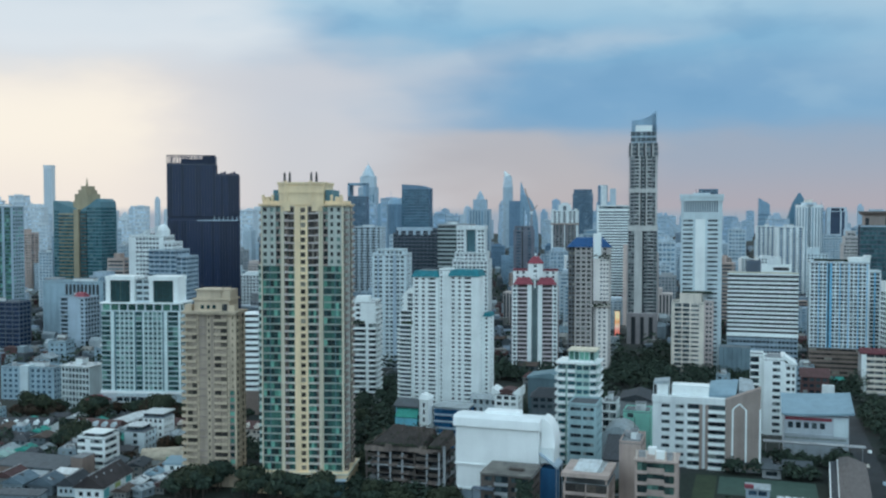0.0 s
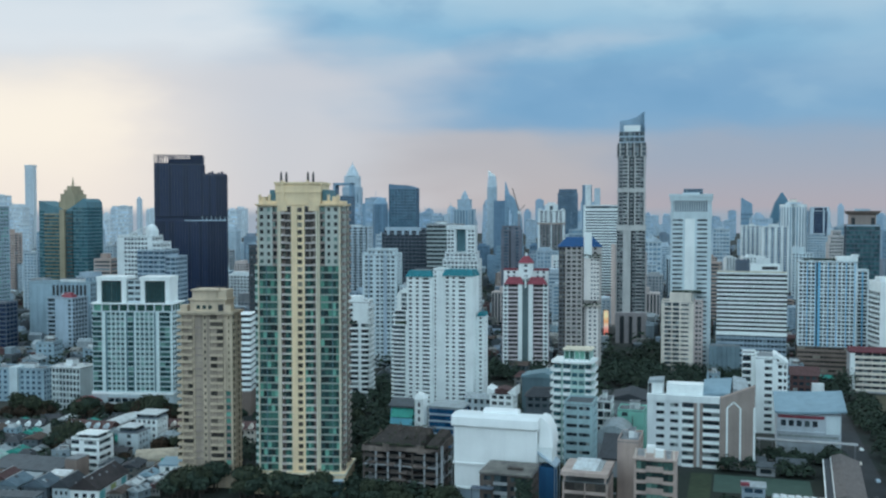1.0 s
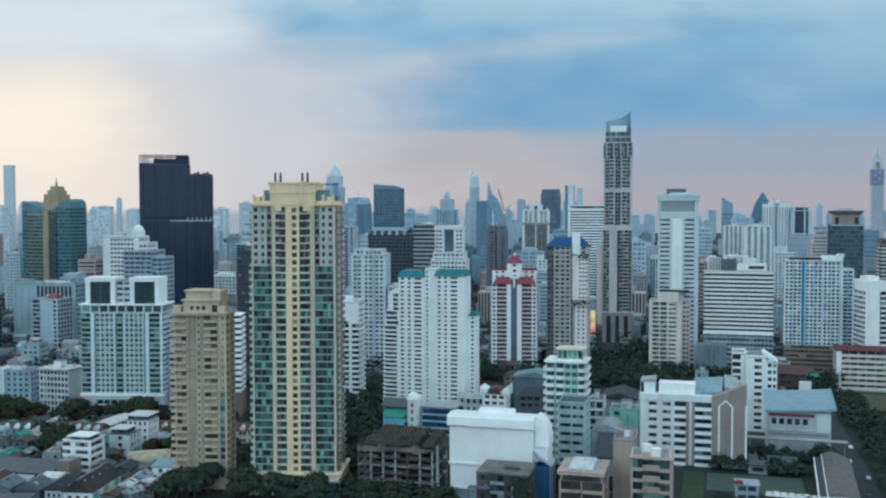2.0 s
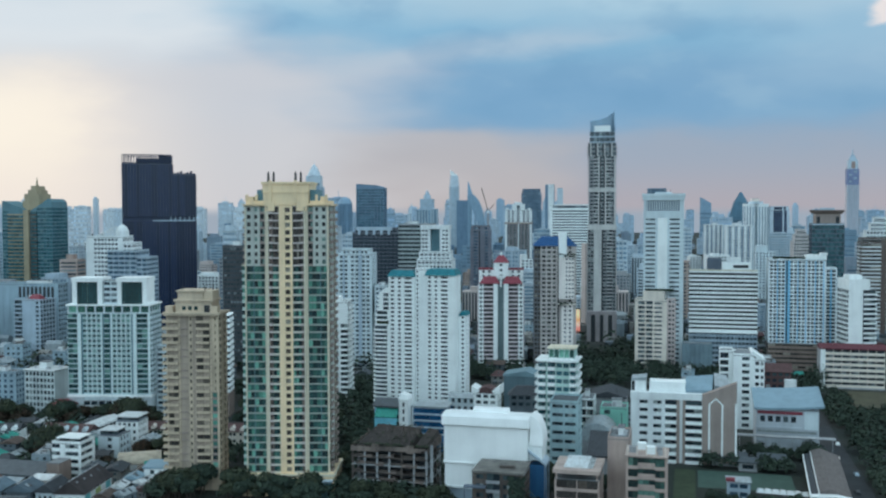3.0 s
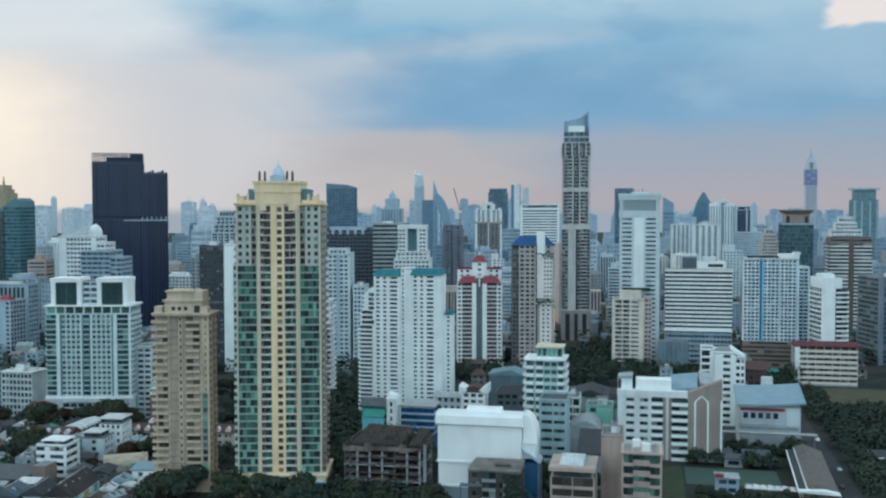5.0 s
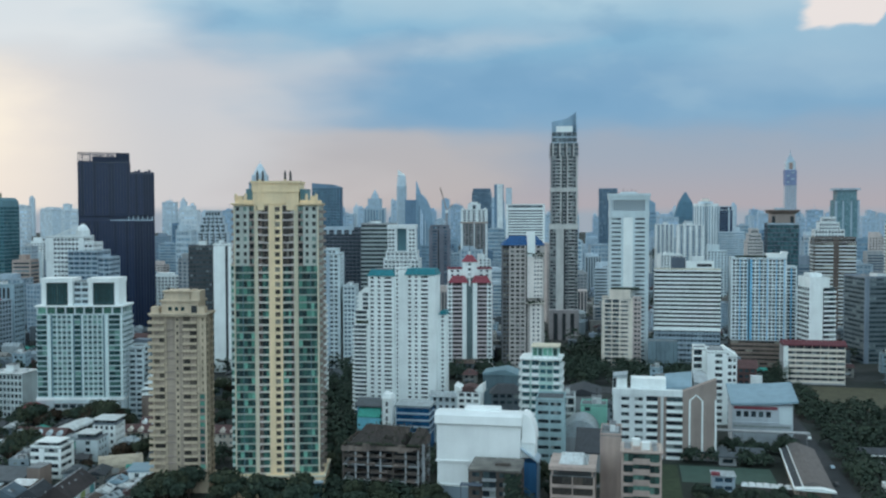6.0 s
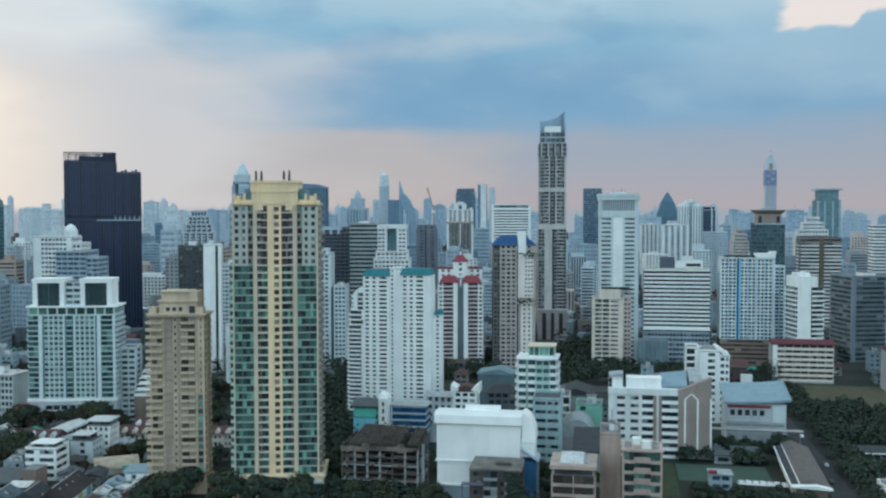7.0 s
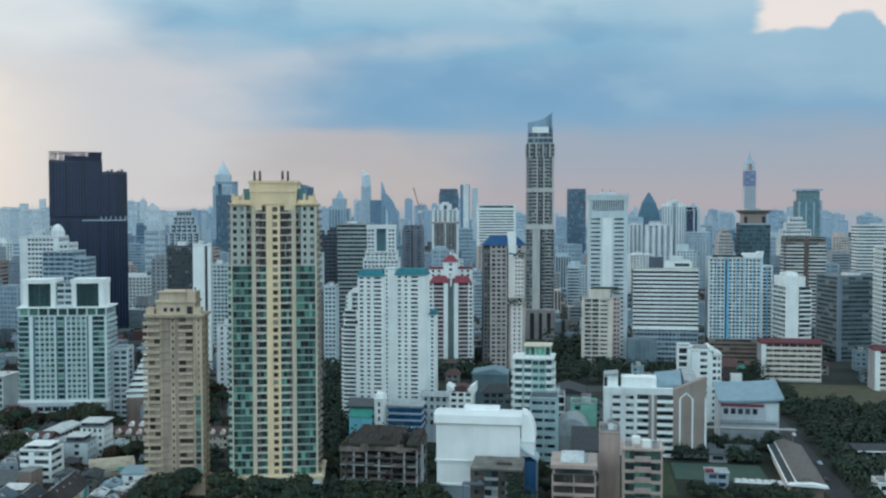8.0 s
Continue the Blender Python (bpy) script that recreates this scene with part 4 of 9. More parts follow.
def blue_roof_tower():
    h = House("apartment_tower", -155.2, 485.4, 0.0, "white apartment tower in two shafts with teal roofs", single=120, size=(0.788, 0.788, 0.788), lift=25.0)
    h.bits = 80
    st = style(PURE, G_DARK, sill=0.34, head=0.18, pane=1.5, T=0.5)
    z0 = h.foot
    fr = lambda: [("p", 1.0), ("w", 1.5), ("p", 1.6), ("w", 1.3), ("p", 1.6), ("w", 1.6), ("w", 1.6), ("p", 1.2)]
    side = [("p", 6), ("w", 1.4), ("p", 6)]
    block(h, -22.3, -4.2, 0, 16, z0, 73.6, 37, fr(), side, st, roof=False)
    block(h, -4.2, 3.2, 2.2, 15, z0, 78.0, 38, [("p", 0.6), ("w", 0.8), ("p", 4)], side, st)
    block(h, 3.2, 23.8, 0, 16, z0, 74.6, 37, [("p", 1.4), ("w", 1.4), ("p", 1.7), ("w", 1.3), ("p", 1.7), ("w", 1.6), ("w", 1.6), ("p", 3.6)], side, st, roof=False)
    h.single = 0
    r = h.buf("roof", TEALR, "teal hipped roof")
    r.frustum(-23, -3.8, -0.8, 16.8, 73.6, 77.8, 2.2, 2.6)
    h.buf("roof", TEALR, own=1).frustum(2.8, 24.4, -0.8, 16.8, 74.6, 78.6, 1.6, 2.4)
    h.buf("roof_deck", ROOFG).box(-19, -7, 3, 13, 77.8, 78.2)
    band = style(PURE, G_GREY, band=PURE, rail=PURE, out=1.6, gsill=0.4)
    # terraced wing with planted decks, and the lower wing beyond
    block(h, -33, -22.3, 3, 15, z0, 39.6, 25, [("b", 8), ("p", 2)], [("b", 6), ("p", 3)], band)
    block(h, -32, -22.3, 3.5, 15, 43.4, 50.0, 2, [("b", 8), ("p", 2)], [("b", 6), ("p", 3)], band)
    h.buf("roof_garden", LEAF).box(-32.4, -23, 3.6, 14, 41.0, 43.2)
    h.buf("wing_column", PURE).box(-32.6, -31.8, 3.4, 4.2, 40.6, 43.4)
    block(h, -29.5, -22.3, 2, 15, 50, 62, 4, [("p", 2.6), ("d", 4)], [("b", 6), ("p", 3)], band, roof=False)
    h.buf("wing_roof", PURE).side([(-29.5, 62), (-22.3, 62), (-22.3, 66), (-25.5, 65.5)], 2, 15)
    block(h, 23.8, 29.0, 8, 20, z0, 47.5, 27, [("p", 2), ("w", 1.4), ("p", 1)], [("p", 4), ("w", 2), ("p", 4)], st, roof=False)
    h.buf("roof", TEALR, own=2).frustum(24.5, 29.6, 7.4, 20.6, 47.5, 50, 1, 1)
    return h.done()


def red_roof_tower():
    h = House("apartment_tower", -151.6, 689.5, 9.8, "white apartment tower with red roofs and balcony stacks", single=100, size=(0.89, 1, 1))
    h.bits = 90
    # near-black loggia backs put the recess shade into the colour
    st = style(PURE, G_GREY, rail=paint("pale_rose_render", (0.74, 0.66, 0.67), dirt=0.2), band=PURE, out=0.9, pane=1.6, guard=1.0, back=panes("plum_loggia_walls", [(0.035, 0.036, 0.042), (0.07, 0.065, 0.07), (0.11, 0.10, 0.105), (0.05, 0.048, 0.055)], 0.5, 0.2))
    wh = style(PURE, G_GREY, pane=1.6)
    z0, n = 3.0, 20
    col = [("p", 0.5), ("w", 1.2), ("p", 0.6), ("b", 2.6), ("b", 2.0)]
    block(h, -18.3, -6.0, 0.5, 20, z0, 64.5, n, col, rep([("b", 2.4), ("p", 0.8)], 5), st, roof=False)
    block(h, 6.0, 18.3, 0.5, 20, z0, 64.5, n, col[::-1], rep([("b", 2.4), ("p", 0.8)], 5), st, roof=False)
    h.single = 0
    p = h.buf("shaft", PURE)
    p.box(-6.0, -2.6, -1.2, 20, z0, 65)
    p.box(2.4, 6.0, -1.2, 20, z0, 65)
    h.buf("glass_slot", paint("grey_green_glass_wall", (0.15, 0.21, 0.22), 0.25, dirt=0.3)).box(-2.6, 2.4, 0.2, 20, z0, 67)
    p.box(-0.6, 0.6, -1.4, 0.2, 62, 71)
    r = h.buf("roof", RED, "red tiled roof")
    r.frustum(-17.5, -0.8, -1.6, 8, 64.5, 69.5, 3.4, 3.0)
    h.buf("roof", RED, own=1).frustum(0.8, 17.5, -1.6, 8, 64.5, 69.5, 3.4, 3.0)
    block(h, -18.3, 18.3, 8, 20, 64.5, 74.0, 3, rep([("p", 1.8), ("w", 1.4)], 7) + [("p", 1.8)], [("p", 1)], wh, roof=False)
    rim(h, "red_coping", RED, -18.6, 18.6, 7.7, 20.3, 74.0, 75.0, 1.0)
    block(h, -6, 6, 5, 18, 68, 79.5, 3, [("p", 1), ("s", 2), ("p", 1)], [("p", 1)], wh, roof=False)
    h.buf("roof", RED, own=2).frustum(-6.6, 6.6, 4.4, 18.6, 79.5, 84.5, 4.4, 5.0)
    h.buf("flagpole", STEEL).bar((0, 11, 84), (0, 11, 91), 0.2)
    h.buf("finial", PURE).box(-0.6, 0.6, 10.4, 11.6, 84.5, 87)
    h.buf("podium", WHITE).box(-20, 20, -2, 22, 0, z0)
    return h.done()


def blue_hat_tower():
    h = House("apartment_tower", -112.3, 690.9, 9.8, "tan and brown apartment tower with blue roof and white shaft", single=80)
    st = style(paint("ash_brown_tile", (0.15, 0.155, 0.165), dirt=0.2), G_BROWN, rail=PINK, band=SAND, out=0.9)
    pk = style(paint("off_white_render", (0.84, 0.79, 0.75), dirt=0.15), G_GREY, pane=1.4, sill=0.36, head=0.22)
    block(h, -15.2, -10.4, 3, 22, 0, 92, 29, [("p", 0.5), ("w", 1.2), ("p", 0.5), ("w", 1.2)], rep([("w", 1.5), ("p", 0.8)], 6), st, roof=False)
    block(h, -10.4, 15.2, 1.0, 22, 0, 92, 29, [("p", 0.8), ("w", 1.9), ("p", 0.9), ("w", 1.9), ("p", 0.9), ("w", 1.7), ("p", 0.9), ("v", 0.8), ("p", 5), ("w", 1.4), ("p", 2.6)], rep([("w", 1.5), ("p", 0.8)], 6), dict(st, glass=panes("brown_face_panes", [(0.03, 0.035, 0.04), (0.05, 0.055, 0.06), (0.20, 0.21, 0.21), (0.04, 0.045, 0.05)]), sill=0.34, head=0.12, wall=paint("ash_rose_tile", (0.50, 0.46, 0.435), dirt=0.25)), roof=False)
    block(h, 2.6, 13.6, -1.5, 8, 54, 84, 10, [("p", 4.6), ("w", 1.1), ("p", 0.9), ("w", 1.1), ("p", 0.9), ("w", 1.1), ("p", 0.4)], [("p", 1)], pk)
    block(h, 4.6, 13.0, -0.5, 8, 0, 50, 16, [("p", 0.6), ("s", 2.4), ("s", 2.4), ("p", 0.4)], [("p", 1)], pk)
    h.single = 0
    h.buf("white_shaft", PURE, "plain white lift shaft").box(2.6, 8.2, -1.8, 10, 84, 101.5)
    r = h.buf("roof", BLUER, "blue tiled hipped roof")
    r.frustum(-16, 16, 0.2, 23, 92, 98.6, 6.5, 7)
    g = h.buf("roof_garden", LEAF)
    rr = random.Random(3)
    for k in range(60):
        x, y, s = rr.uniform(3, 14.5), rr.uniform(-2.2, 0.4), rr.uniform(0.4, 0.9)
        z = rr.choice((50.6, 51.4, 84.6, 85.6, 86.2))
        g.hexa([(x + dx * s * rr.uniform(0.6, 1.2), y + dy * s * rr.uniform(0.6, 1.2), z + dz * s) for dz in (-0.7, 0.7) for dx, dy in ((-1, -1), (1, -1), (1, 1), (-1, 1))])
    h.buf("deck", SAND).box(2.0, 15, -2.4, 3, 50, 50.5)
    return h.done()


def slender_tower():
    h = House("skyscraper", -95.6, 877.5, 5.8, "slender grey skyscraper with a slanted crown screen", single=60)
    h.bits = 40
    st = style(paint("dark_ash_concrete", (0.255, 0.268, 0.275), dirt=0.25), G_DARK, rail=paint("mid_ash_concrete", (0.45, 0.455, 0.45), dirt=0.25), band=GREY, out=0.8, pane=1.6)
    hw, d = 12.4, 24
    lo = [("w", 1.5), ("p", 0.4), ("w", 1.5), ("q", 4.6), ("v", 1.0), ("w", 1.6), ("p", 0.5), ("b", 3.2), ("p", 0.4), ("w", 1.6)]
    hi = [("p", 0.8), ("w", 1.6), ("p", 0.5), ("b", 2.6), ("q", 0.8), ("v", 0.7), ("w", 1.8), ("v", 0.7), ("q", 0.8), ("b", 2.6), ("p", 0.5), ("w", 1.6), ("q", 0.8)]
    fl = rep([("w", 1.6), ("p", 0.5), ("b", 2.6), ("p", 0.5)], 4)
    ac = dict(st, accent=ASH, proud=0.5)
    block(h, -hw, hw, 0, d, 27, 100, 23, lo, fl, ac, roof=False)
    h.single = 0
    h.buf("sky_deck", ASH).box(-hw - 0.6, hw + 0.6, -0.8, d + 0.6, 100, 104.5)
    block(h, -hw + 0.6, hw - 0.4, 0.4, d - 0.4, 104.5, 134, 9, hi, fl, ac, roof=False)
    h.buf("sky_deck", ASH).box(-hw - 0.2, hw + 0.2, -0.4, d + 0.2, 134, 137.5)
    block(h, -hw + 0.8, hw - 0.6, 0.4, d - 0.4, 137.5, 166, 9, hi, fl, ac, roof=False)
    block(h, -hw, hw, 0.2, d, 166, 178, 3, rep([("v", 1), ("q", 0.7), ("w", 2.0)], 4), fl, dict(ac, glass=G_GREY), roof=False)
    block(h, -hw + 1.4, hw - 1.0, 1.0, d - 1, 178, 188, 2, rep([("g", 3), ("p", 0.3)], 5), rep([("g", 3), ("p", 0.3)], 5), style(FARG, G_GREY, band=FARG), roof=False)
    h.buf("roof_room", PURE).box(-7, 7.4, 2, 16, 188, 193.5)
    s = h.buf("crown_screen", FARB, "slanted blue-grey crown screen")
    for y0, y1 in ((17, 17.8), (22, 22.8)):
        s.side([(-10.6, 188), (11.6, 188), (11.6, 208), (4.0, 202), (-3.0, 200), (-10.6, 199)], y0, y1)
    s.hexa([(10.8, 6, 188), (11.6, 6, 188), (11.6, 17, 188), (10.8, 17, 188), (10.8, 6, 194), (11.6, 6, 194), (11.6, 17, 207), (10.8, 17, 207)])
    for k in range(14):
        h.buf("screen_rib", FARG).box(-10.2 + k * 1.6, -9.9 + k * 1.6, 16.7, 17, 188, 198.5 + max(0, k - 4) * 0.75)
    h.buf("podium_core", INK).box(-13, 13.2, -6, d, 0, 26)
    b = h.buf("podium", paint("mauve_grey_stone", (0.36, 0.33, 0.33), dirt=0.3), "tall mauve-grey portal frame at the foot")
    for x0, x1 in ((-13.2, -9.4), (-5.6, -1.4), (1.6, 5.8), (9.4, 13.4)):
        b.box(x0, x1, -7, d, 0, 24)
    b.box(-13.2, 13.4, -7.2, d, 24, 27)
    h.take(-15, 15, -8, d)
    return h.done()


def louvre_tower():
    h = House("office_tower", -37.4, 728.0, 3.0, "pale grey office tower with louvred crown and banded windows", single=60)
    h.bits = 6
    st = style(COOL, G_GREY, sill=0.42, head=0.16, pane=4.5, T=0.5)
    hw, d, n = 14.4, 26, 34
    block(h, -hw, hw, 0, d, 0, 112, n, [("p", 1.6), ("w", 7.4), ("p", 1.8), ("q", 7.6), ("p", 1.8), ("w", 7.6), ("p", 3.2)], rep([("w", 4), ("p", 1.6)], 4), dict(st, accent=PURE, proud=0.5), roof=False)
    h.single = 0
    c = h.buf("crown", COOL, "projecting pale crown over a louvred band")
    c.box(-hw - 0.3, hw + 0.3, -0.3, d + 0.3, 112, 117)
    h.buf("louvre_core", SLATE).box(-hw + 2, hw - 3, 0.4, d - 1, 117, 125)
    for k in range(15):
        c.box(-12 + k * 1.66, -11.3 + k * 1.66, -0.1, 0.5, 117, 125)
    c.box(-hw, -12.4, -0.2, d, 117, 125)
    c.box(12.0, hw, -0.2, d, 117, 125)
    c.box(-hw - 0.8, hw + 0.8, -0.8, d + 0.8, 125, 128.6)
    rim(h, "crown_rim", COOL, -hw - 1.2, hw + 1.0, -1.2, d + 1.2, 127.6, 129.8, 0.7)
    h.buf("plant_room", COOL).box(-6, 6, 8, 18, 129, 131)
    for k in range(4):
        h.buf("mast", STEEL, own=k + 1).bar((-4 + k * 3, 9, 131), (-4 + k * 3, 9, 133.4 - (k % 2)), 0.12)
    return h.done()


def sand_block():
    h = House("apartment_building", -45.8, 713.6, 0.0, "sand-coloured apartment block with a set-back pinkish wing", single=80)
    st = style(SAND, G_GREY, sill=0.4, head=0.2, pane=1.6, rail=SAND, out=0.8)
    pk = style(paint("pale_blush_render", (0.66, 0.56, 0.53), dirt=0.2), G_GREY, sill=0.36, pane=1.5, rail=PINK, out=0.8)
    block(h, -11.2, 11.4, 0, 20, 3, 51.5, 15, [("p", 1.6), ("b", 3.2), ("p", 0.6), ("b", 3.2), ("p", 0.8), ("w", 1.8), ("w", 1.8), ("p", 2.4)], rep([("w", 1.6), ("p", 1)], 6), st)
    block(h, 11.4, 17.5, 4, 20, 3, 52.5, 15, [("p", 1), ("w", 1.5), ("p", 0.8), ("w", 1.2), ("p", 0.8)], rep([("w", 1.6), ("p", 1)], 5), pk)
    h.single = 0
    h.buf("penthouse", SAND).box(-5.6, 9.5, 2, 16, 51.8, 58.5)
    h.buf("roof_garden", LEAF).box(-4.5, 16, 7, 17, 58.6, 59.8)
    h.buf("podium", GREY).box(-17, 19, -3, 21, 0, 3)
    return h.done()


def striped_block():
    h = House("office_building", 5.2, 731.0, 0.0, "broad office block with white and dark horizontal stripes", single=0)
    h.bits = 20
    st = style(PURE, panes("black_ribbon_panes", [(0.018, 0.02, 0.024), (0.026, 0.03, 0.034), (0.05, 0.055, 0.06)]), band=PURE, gsill=0.46, pane=6, T=1.0)
    hw, d = 24.1, 21
    block(h, -hw, hw, 0, d, 29, 71.8, 14, [("g", 1)], [("g", 1)], dict(st, core=BROWN))
    block(h, -hw, hw, 1, d, 0, 29, 8, rep([("p", 0.5), ("w", 2.4)], 18) + [("p", 0.5)], rep([("p", 0.5), ("w", 2.4)], 6), style(FARG, G_GREY))
    h.buf("podium_band", PURE).box(-hw - 0.4, hw + 0.2, -1, d, 27.8, 29.2)
    h.buf("penthouse", PURE).box(-1, 19.4, 3.6, 17.6, 72, 79.2)
    h.buf("penthouse", WHITE).box(3.5, 12.4, 4.4, 16, 79.2, 82.8)
    # thin near-black sheet painted as the slot's shade
    h.buf("penthouse_slot", INK).box(7, 17.6, 3.5, 3.6, 75.3, 77.5)
    h.buf("plant_room", SLATE).box(-11.4, -1.4, 4.4, 16.6, 72, 81.9)
    h.buf("roof_edge", PALE).box(-hw, hw, -0.2, 0.6, 73.3, 74.2)
    return h.done()


def blue_column_tower():
    h = House("apartment_tower", 55.7, 728.4, 0.0, "white apartment slab with sky-blue columns over a brown car park", single=120)
    h.bits = 20
    st = style(paint("pale_sky_render", (0.76, 0.84, 0.86), dirt=0.2), G_DARK, accent=BLUEP, sill=0.27, head=0.12, pane=1.6, proud=0.12)
    hw, d, z0 = 19.4, 20, 22
    cell = [("w", 1.5), ("p", 0.6), ("w", 1.5), ("p", 0.3), ("q", 0.45)]
    front = [("p", 0.8)] + rep(cell, 2) + [("v", 0.9)] + [("q", 1.3)] + rep(cell, 2) + [("p", 0.6)] + rep(cell, 2) + [("p", 1.0)]
    block(h, -hw, hw, 0, d, z0, 81.5, 22, front, rep([("w", 1.5), ("p", 0.8)], 8), st)
    block(h, hw, hw + 8, 5, d, z0, 75, 20, [("p", 0.6), ("w", 1.5), ("q", 0.6), ("w", 1.5), ("p", 0.6)], rep([("w", 1.5), ("p", 0.8)], 6), st)
    h.single = 0
    h.buf("roof_room", PURE).box(6, 20, 3, 14, 82, 85.5)
    h.buf("roof_room", WHITE).box(16, 20.5, 2, 10, 85.5, 87)
    gset = h.buf("roof_garden", LEAF)
    rr = random.Random(8)
    for k in range(80):
        x, y, s = rr.uniform(-17, 5), rr.uniform(0.3, 4), rr.uniform(0.5, 1.0)
        gset.hexa([(x + dx * s * rr.uniform(0.6, 1.2), y + dy * s, 82.4 + s + dz * s * rr.uniform(0.6, 1.2)) for dz in (-0.8, 0.8) for dx, dy in ((-1, -1), (1, -1), (1, 1), (-1, 1))])
    pk = style(BROWN, G_BROWN, band=BROWN, gsill=0.5, pane=5)
    block(h, -hw, hw + 2, -3, d, 0, z0, 7, [("g", 1)], [("g", 1)], pk, parapet=0)
    return h.done()


def slot_tower():
    h = House("apartment_building", 95.6, 705.1, 13.0, "white apartment block with a blank gable and stepped balconies", single=60)
    h.bits = 80
    st = style(PURE, G_DARK, rail=PURE, band=PURE, out=1.3)
    flank = [("p", 0.6)] + rep([("b", 4.2), ("p", 0.3)], 5)
    block(h, -9.15, 9.15, 0, 22, 0, 63.0, 19, [("p", 9.6), ("v", 0.5), ("b", 8.2)], flank, st, roof=False)
    h.single = 0
    h.buf("upper_wall", PURE).box(-9.15, 5.0, -0.15, 21, 63.0, 69.4)
    h.buf("roof_slab", ROOFG).box(5.0, 9.15, 0, 22, 63.0, 63.3)
    rim(h, "parapet_wall", PURE, -9.15, 5.0, -0.15, 21, 69.4, 70.4)
    h.buf("roof_room", WHITE).box(-7, 2, 6, 16, 69.4, 73)
    h.buf("service_wall", DUSK).box(9.15, 11.0, 4, 20, 0, 54)
    return h.done()


def school_block(x, y, name_label, hw=17.7, seed=1):
    h = House("school_building", x, y, 0.0, name_label, single=90)
    h.bits = 50
    st = style(SAND, G_GREY, rail=SAND, band=COOL, out=1.2, sill=0.3, guard=1.7)
    block(h, -hw + 3.0, hw, 0, 13, 1, 26, 7, rep([("b", 4), ("p", 0.3)], 7), [("p", 1)], st, roof=False)
    h.single = 0
    b = h.buf("end_wall", PURE)
    b.box(-hw, -hw + 3.0, -1.8, 13, 0, 26.5)
    h.buf("gable", GREY).box(-hw - 0.6, -hw, -0.5, 13.5, 0, 27.4)
    h.buf("roof", tin("dull_red_roof", (0.14, 0.038, 0.05)), "dull red sheet roof").side_y([(-2.2, 26.0), (14, 26.0), (14, 26.5), (6, 29.2), (-2.2, 26.8)], -hw - 0.8, hw + 0.8)
    h.buf("plinth", GREY).box(-hw + 3, hw, -1.6, 13, 0, 1)
    h.take(-hw - 1, hw + 1, -2, 14)
    return h.done()


def open_top_tower():
    h = House("apartment_tower", -213.9, 736.4, 7.8, "white apartment tower with a tall open slot in its crown")
    st = style(WHITE, G_GREY, sill=0.3, head=0.2, pane=2)
    W = lambda k: rep([("p", 0.7), ("w", 1.6)], k) + [("p", 0.7)]
    block(h, -14.2, 14.2, 0, 24, 0, 78, 24, W(9), W(7), st)
    block(h, -12.6, 12.6, 1.5, 22, 78, 84, 2, W(7), W(6), st)
    block(h, -11.2, -5, 3, 18, 84, 103, 6, W(2), W(4), st, roof=False)
    block(h, 5, 11.2, 3, 18, 84, 103, 6, W(2), W(4), st, roof=False)
    h.buf("crown_back", TEALG).box(-5, 5, 8, 17, 84, 103)
    h.buf("crown", WHITE).box(-11.6, 11.6, 2.6, 18.4, 103, 106)
    h.buf("crown_post", WHITE).box(-5, -3.8, 3, 8, 84, 103)
    h.buf("crown_post", WHITE, own=1).box(3.8, 5, 3, 8, 84, 103)
    return h.done()


def plain_tower(name, label, x, y, rz, w, d, top, n, front, flank, st, seed, category="building", kit=True, steps=(), single=0, crown=None):
    """A simple tower, with smaller blocks stepping up from its roof."""
    h = House(name, x, y, rz, label, category, single=single)
    block(h, -w / 2, w / 2, 0, d, 0, top, n, front, flank, st)
    h.single = 0
    z = top
    for fw, fd, dz in steps:
        block(h, -w * fw / 2, w * fw / 2, d * (1 - fd) / 2, d * (1 + fd) / 2, z + 0.3, z + 0.3 + dz, max(1, int(dz / 3.4)), front, flank, st)
        z += dz + 0.3
    if crown:
        for k in range(5):
            x = -w * 0.38 + k * w * 0.16
            h.buf("crown_pier", crown, own=k + 1).box(x, x + w * 0.05, -0.4, 2.0, top - 1, top + 3.2)
        h.buf("crown_beam", crown).box(-w * 0.42, w * 0.36, -0.5, 2.4, top + 3.2, top + 6.6)
    if kit:
        roof_kit(h, -w / 2 + 1, w / 2 - 1, 1, d - 1, z + 0.3, seed) if not steps else None
    return h.done()


def crest_tower():
    h = House("apartment_tower", -243.6, 1290.4, 7.8, "taupe apartment tower with white corner piers and a white stepped crest")
    tan = style(paint("smoky_taupe_render", (0.27, 0.26, 0.26), dirt=0.2), G_GREY, accent=WHITE, sill=0.3)
    fr = [("q", 2.2)] + rep([("w", 2), ("p", 1), ("v", 0.7)], 3) + [("q", 1.0)] + rep([("w", 2), ("p", 1), ("v", 0.7)], 3) + [("q", 2.2)]
    block(h, -18, 18, 0, 26, 0, 99, 28, fr, PW(6), tan, roof=False)
    h.buf("belt", TAUPE).box(-18.6, 18.6, -0.6, 26.6, 99, 101.5)
    white = style(WHITE, G_GREY, sill=0.25, accent=WHITE)
    block(h, -18, 18, 0.4, 26, 101.5, 117, 5, [("q", 2), ("w", 2), ("p", 1), ("w", 2), ("q", 2), ("w", 2.4), ("q", 2), ("w", 2), ("p", 1), ("w", 2), ("q", 2)], PW(6), white)
    for k, (x, z) in enumerate(((-17, 120.5), (13, 120.5), (-8.5, 126), (5.0, 126))):
        h.buf("crest_pier", WHITE, own=k + 1).box(x, x + 3.6, 0, 5, 117.3, z)
    h.buf("crest", WHITE, "white stepped crest").box(-5, 5, 1, 12, 117.3, 128.5)
    h.buf("crest_slot", G_GREY).box(-2, 2, 0.8, 1.0, 117.6, 124)
    return h.done()


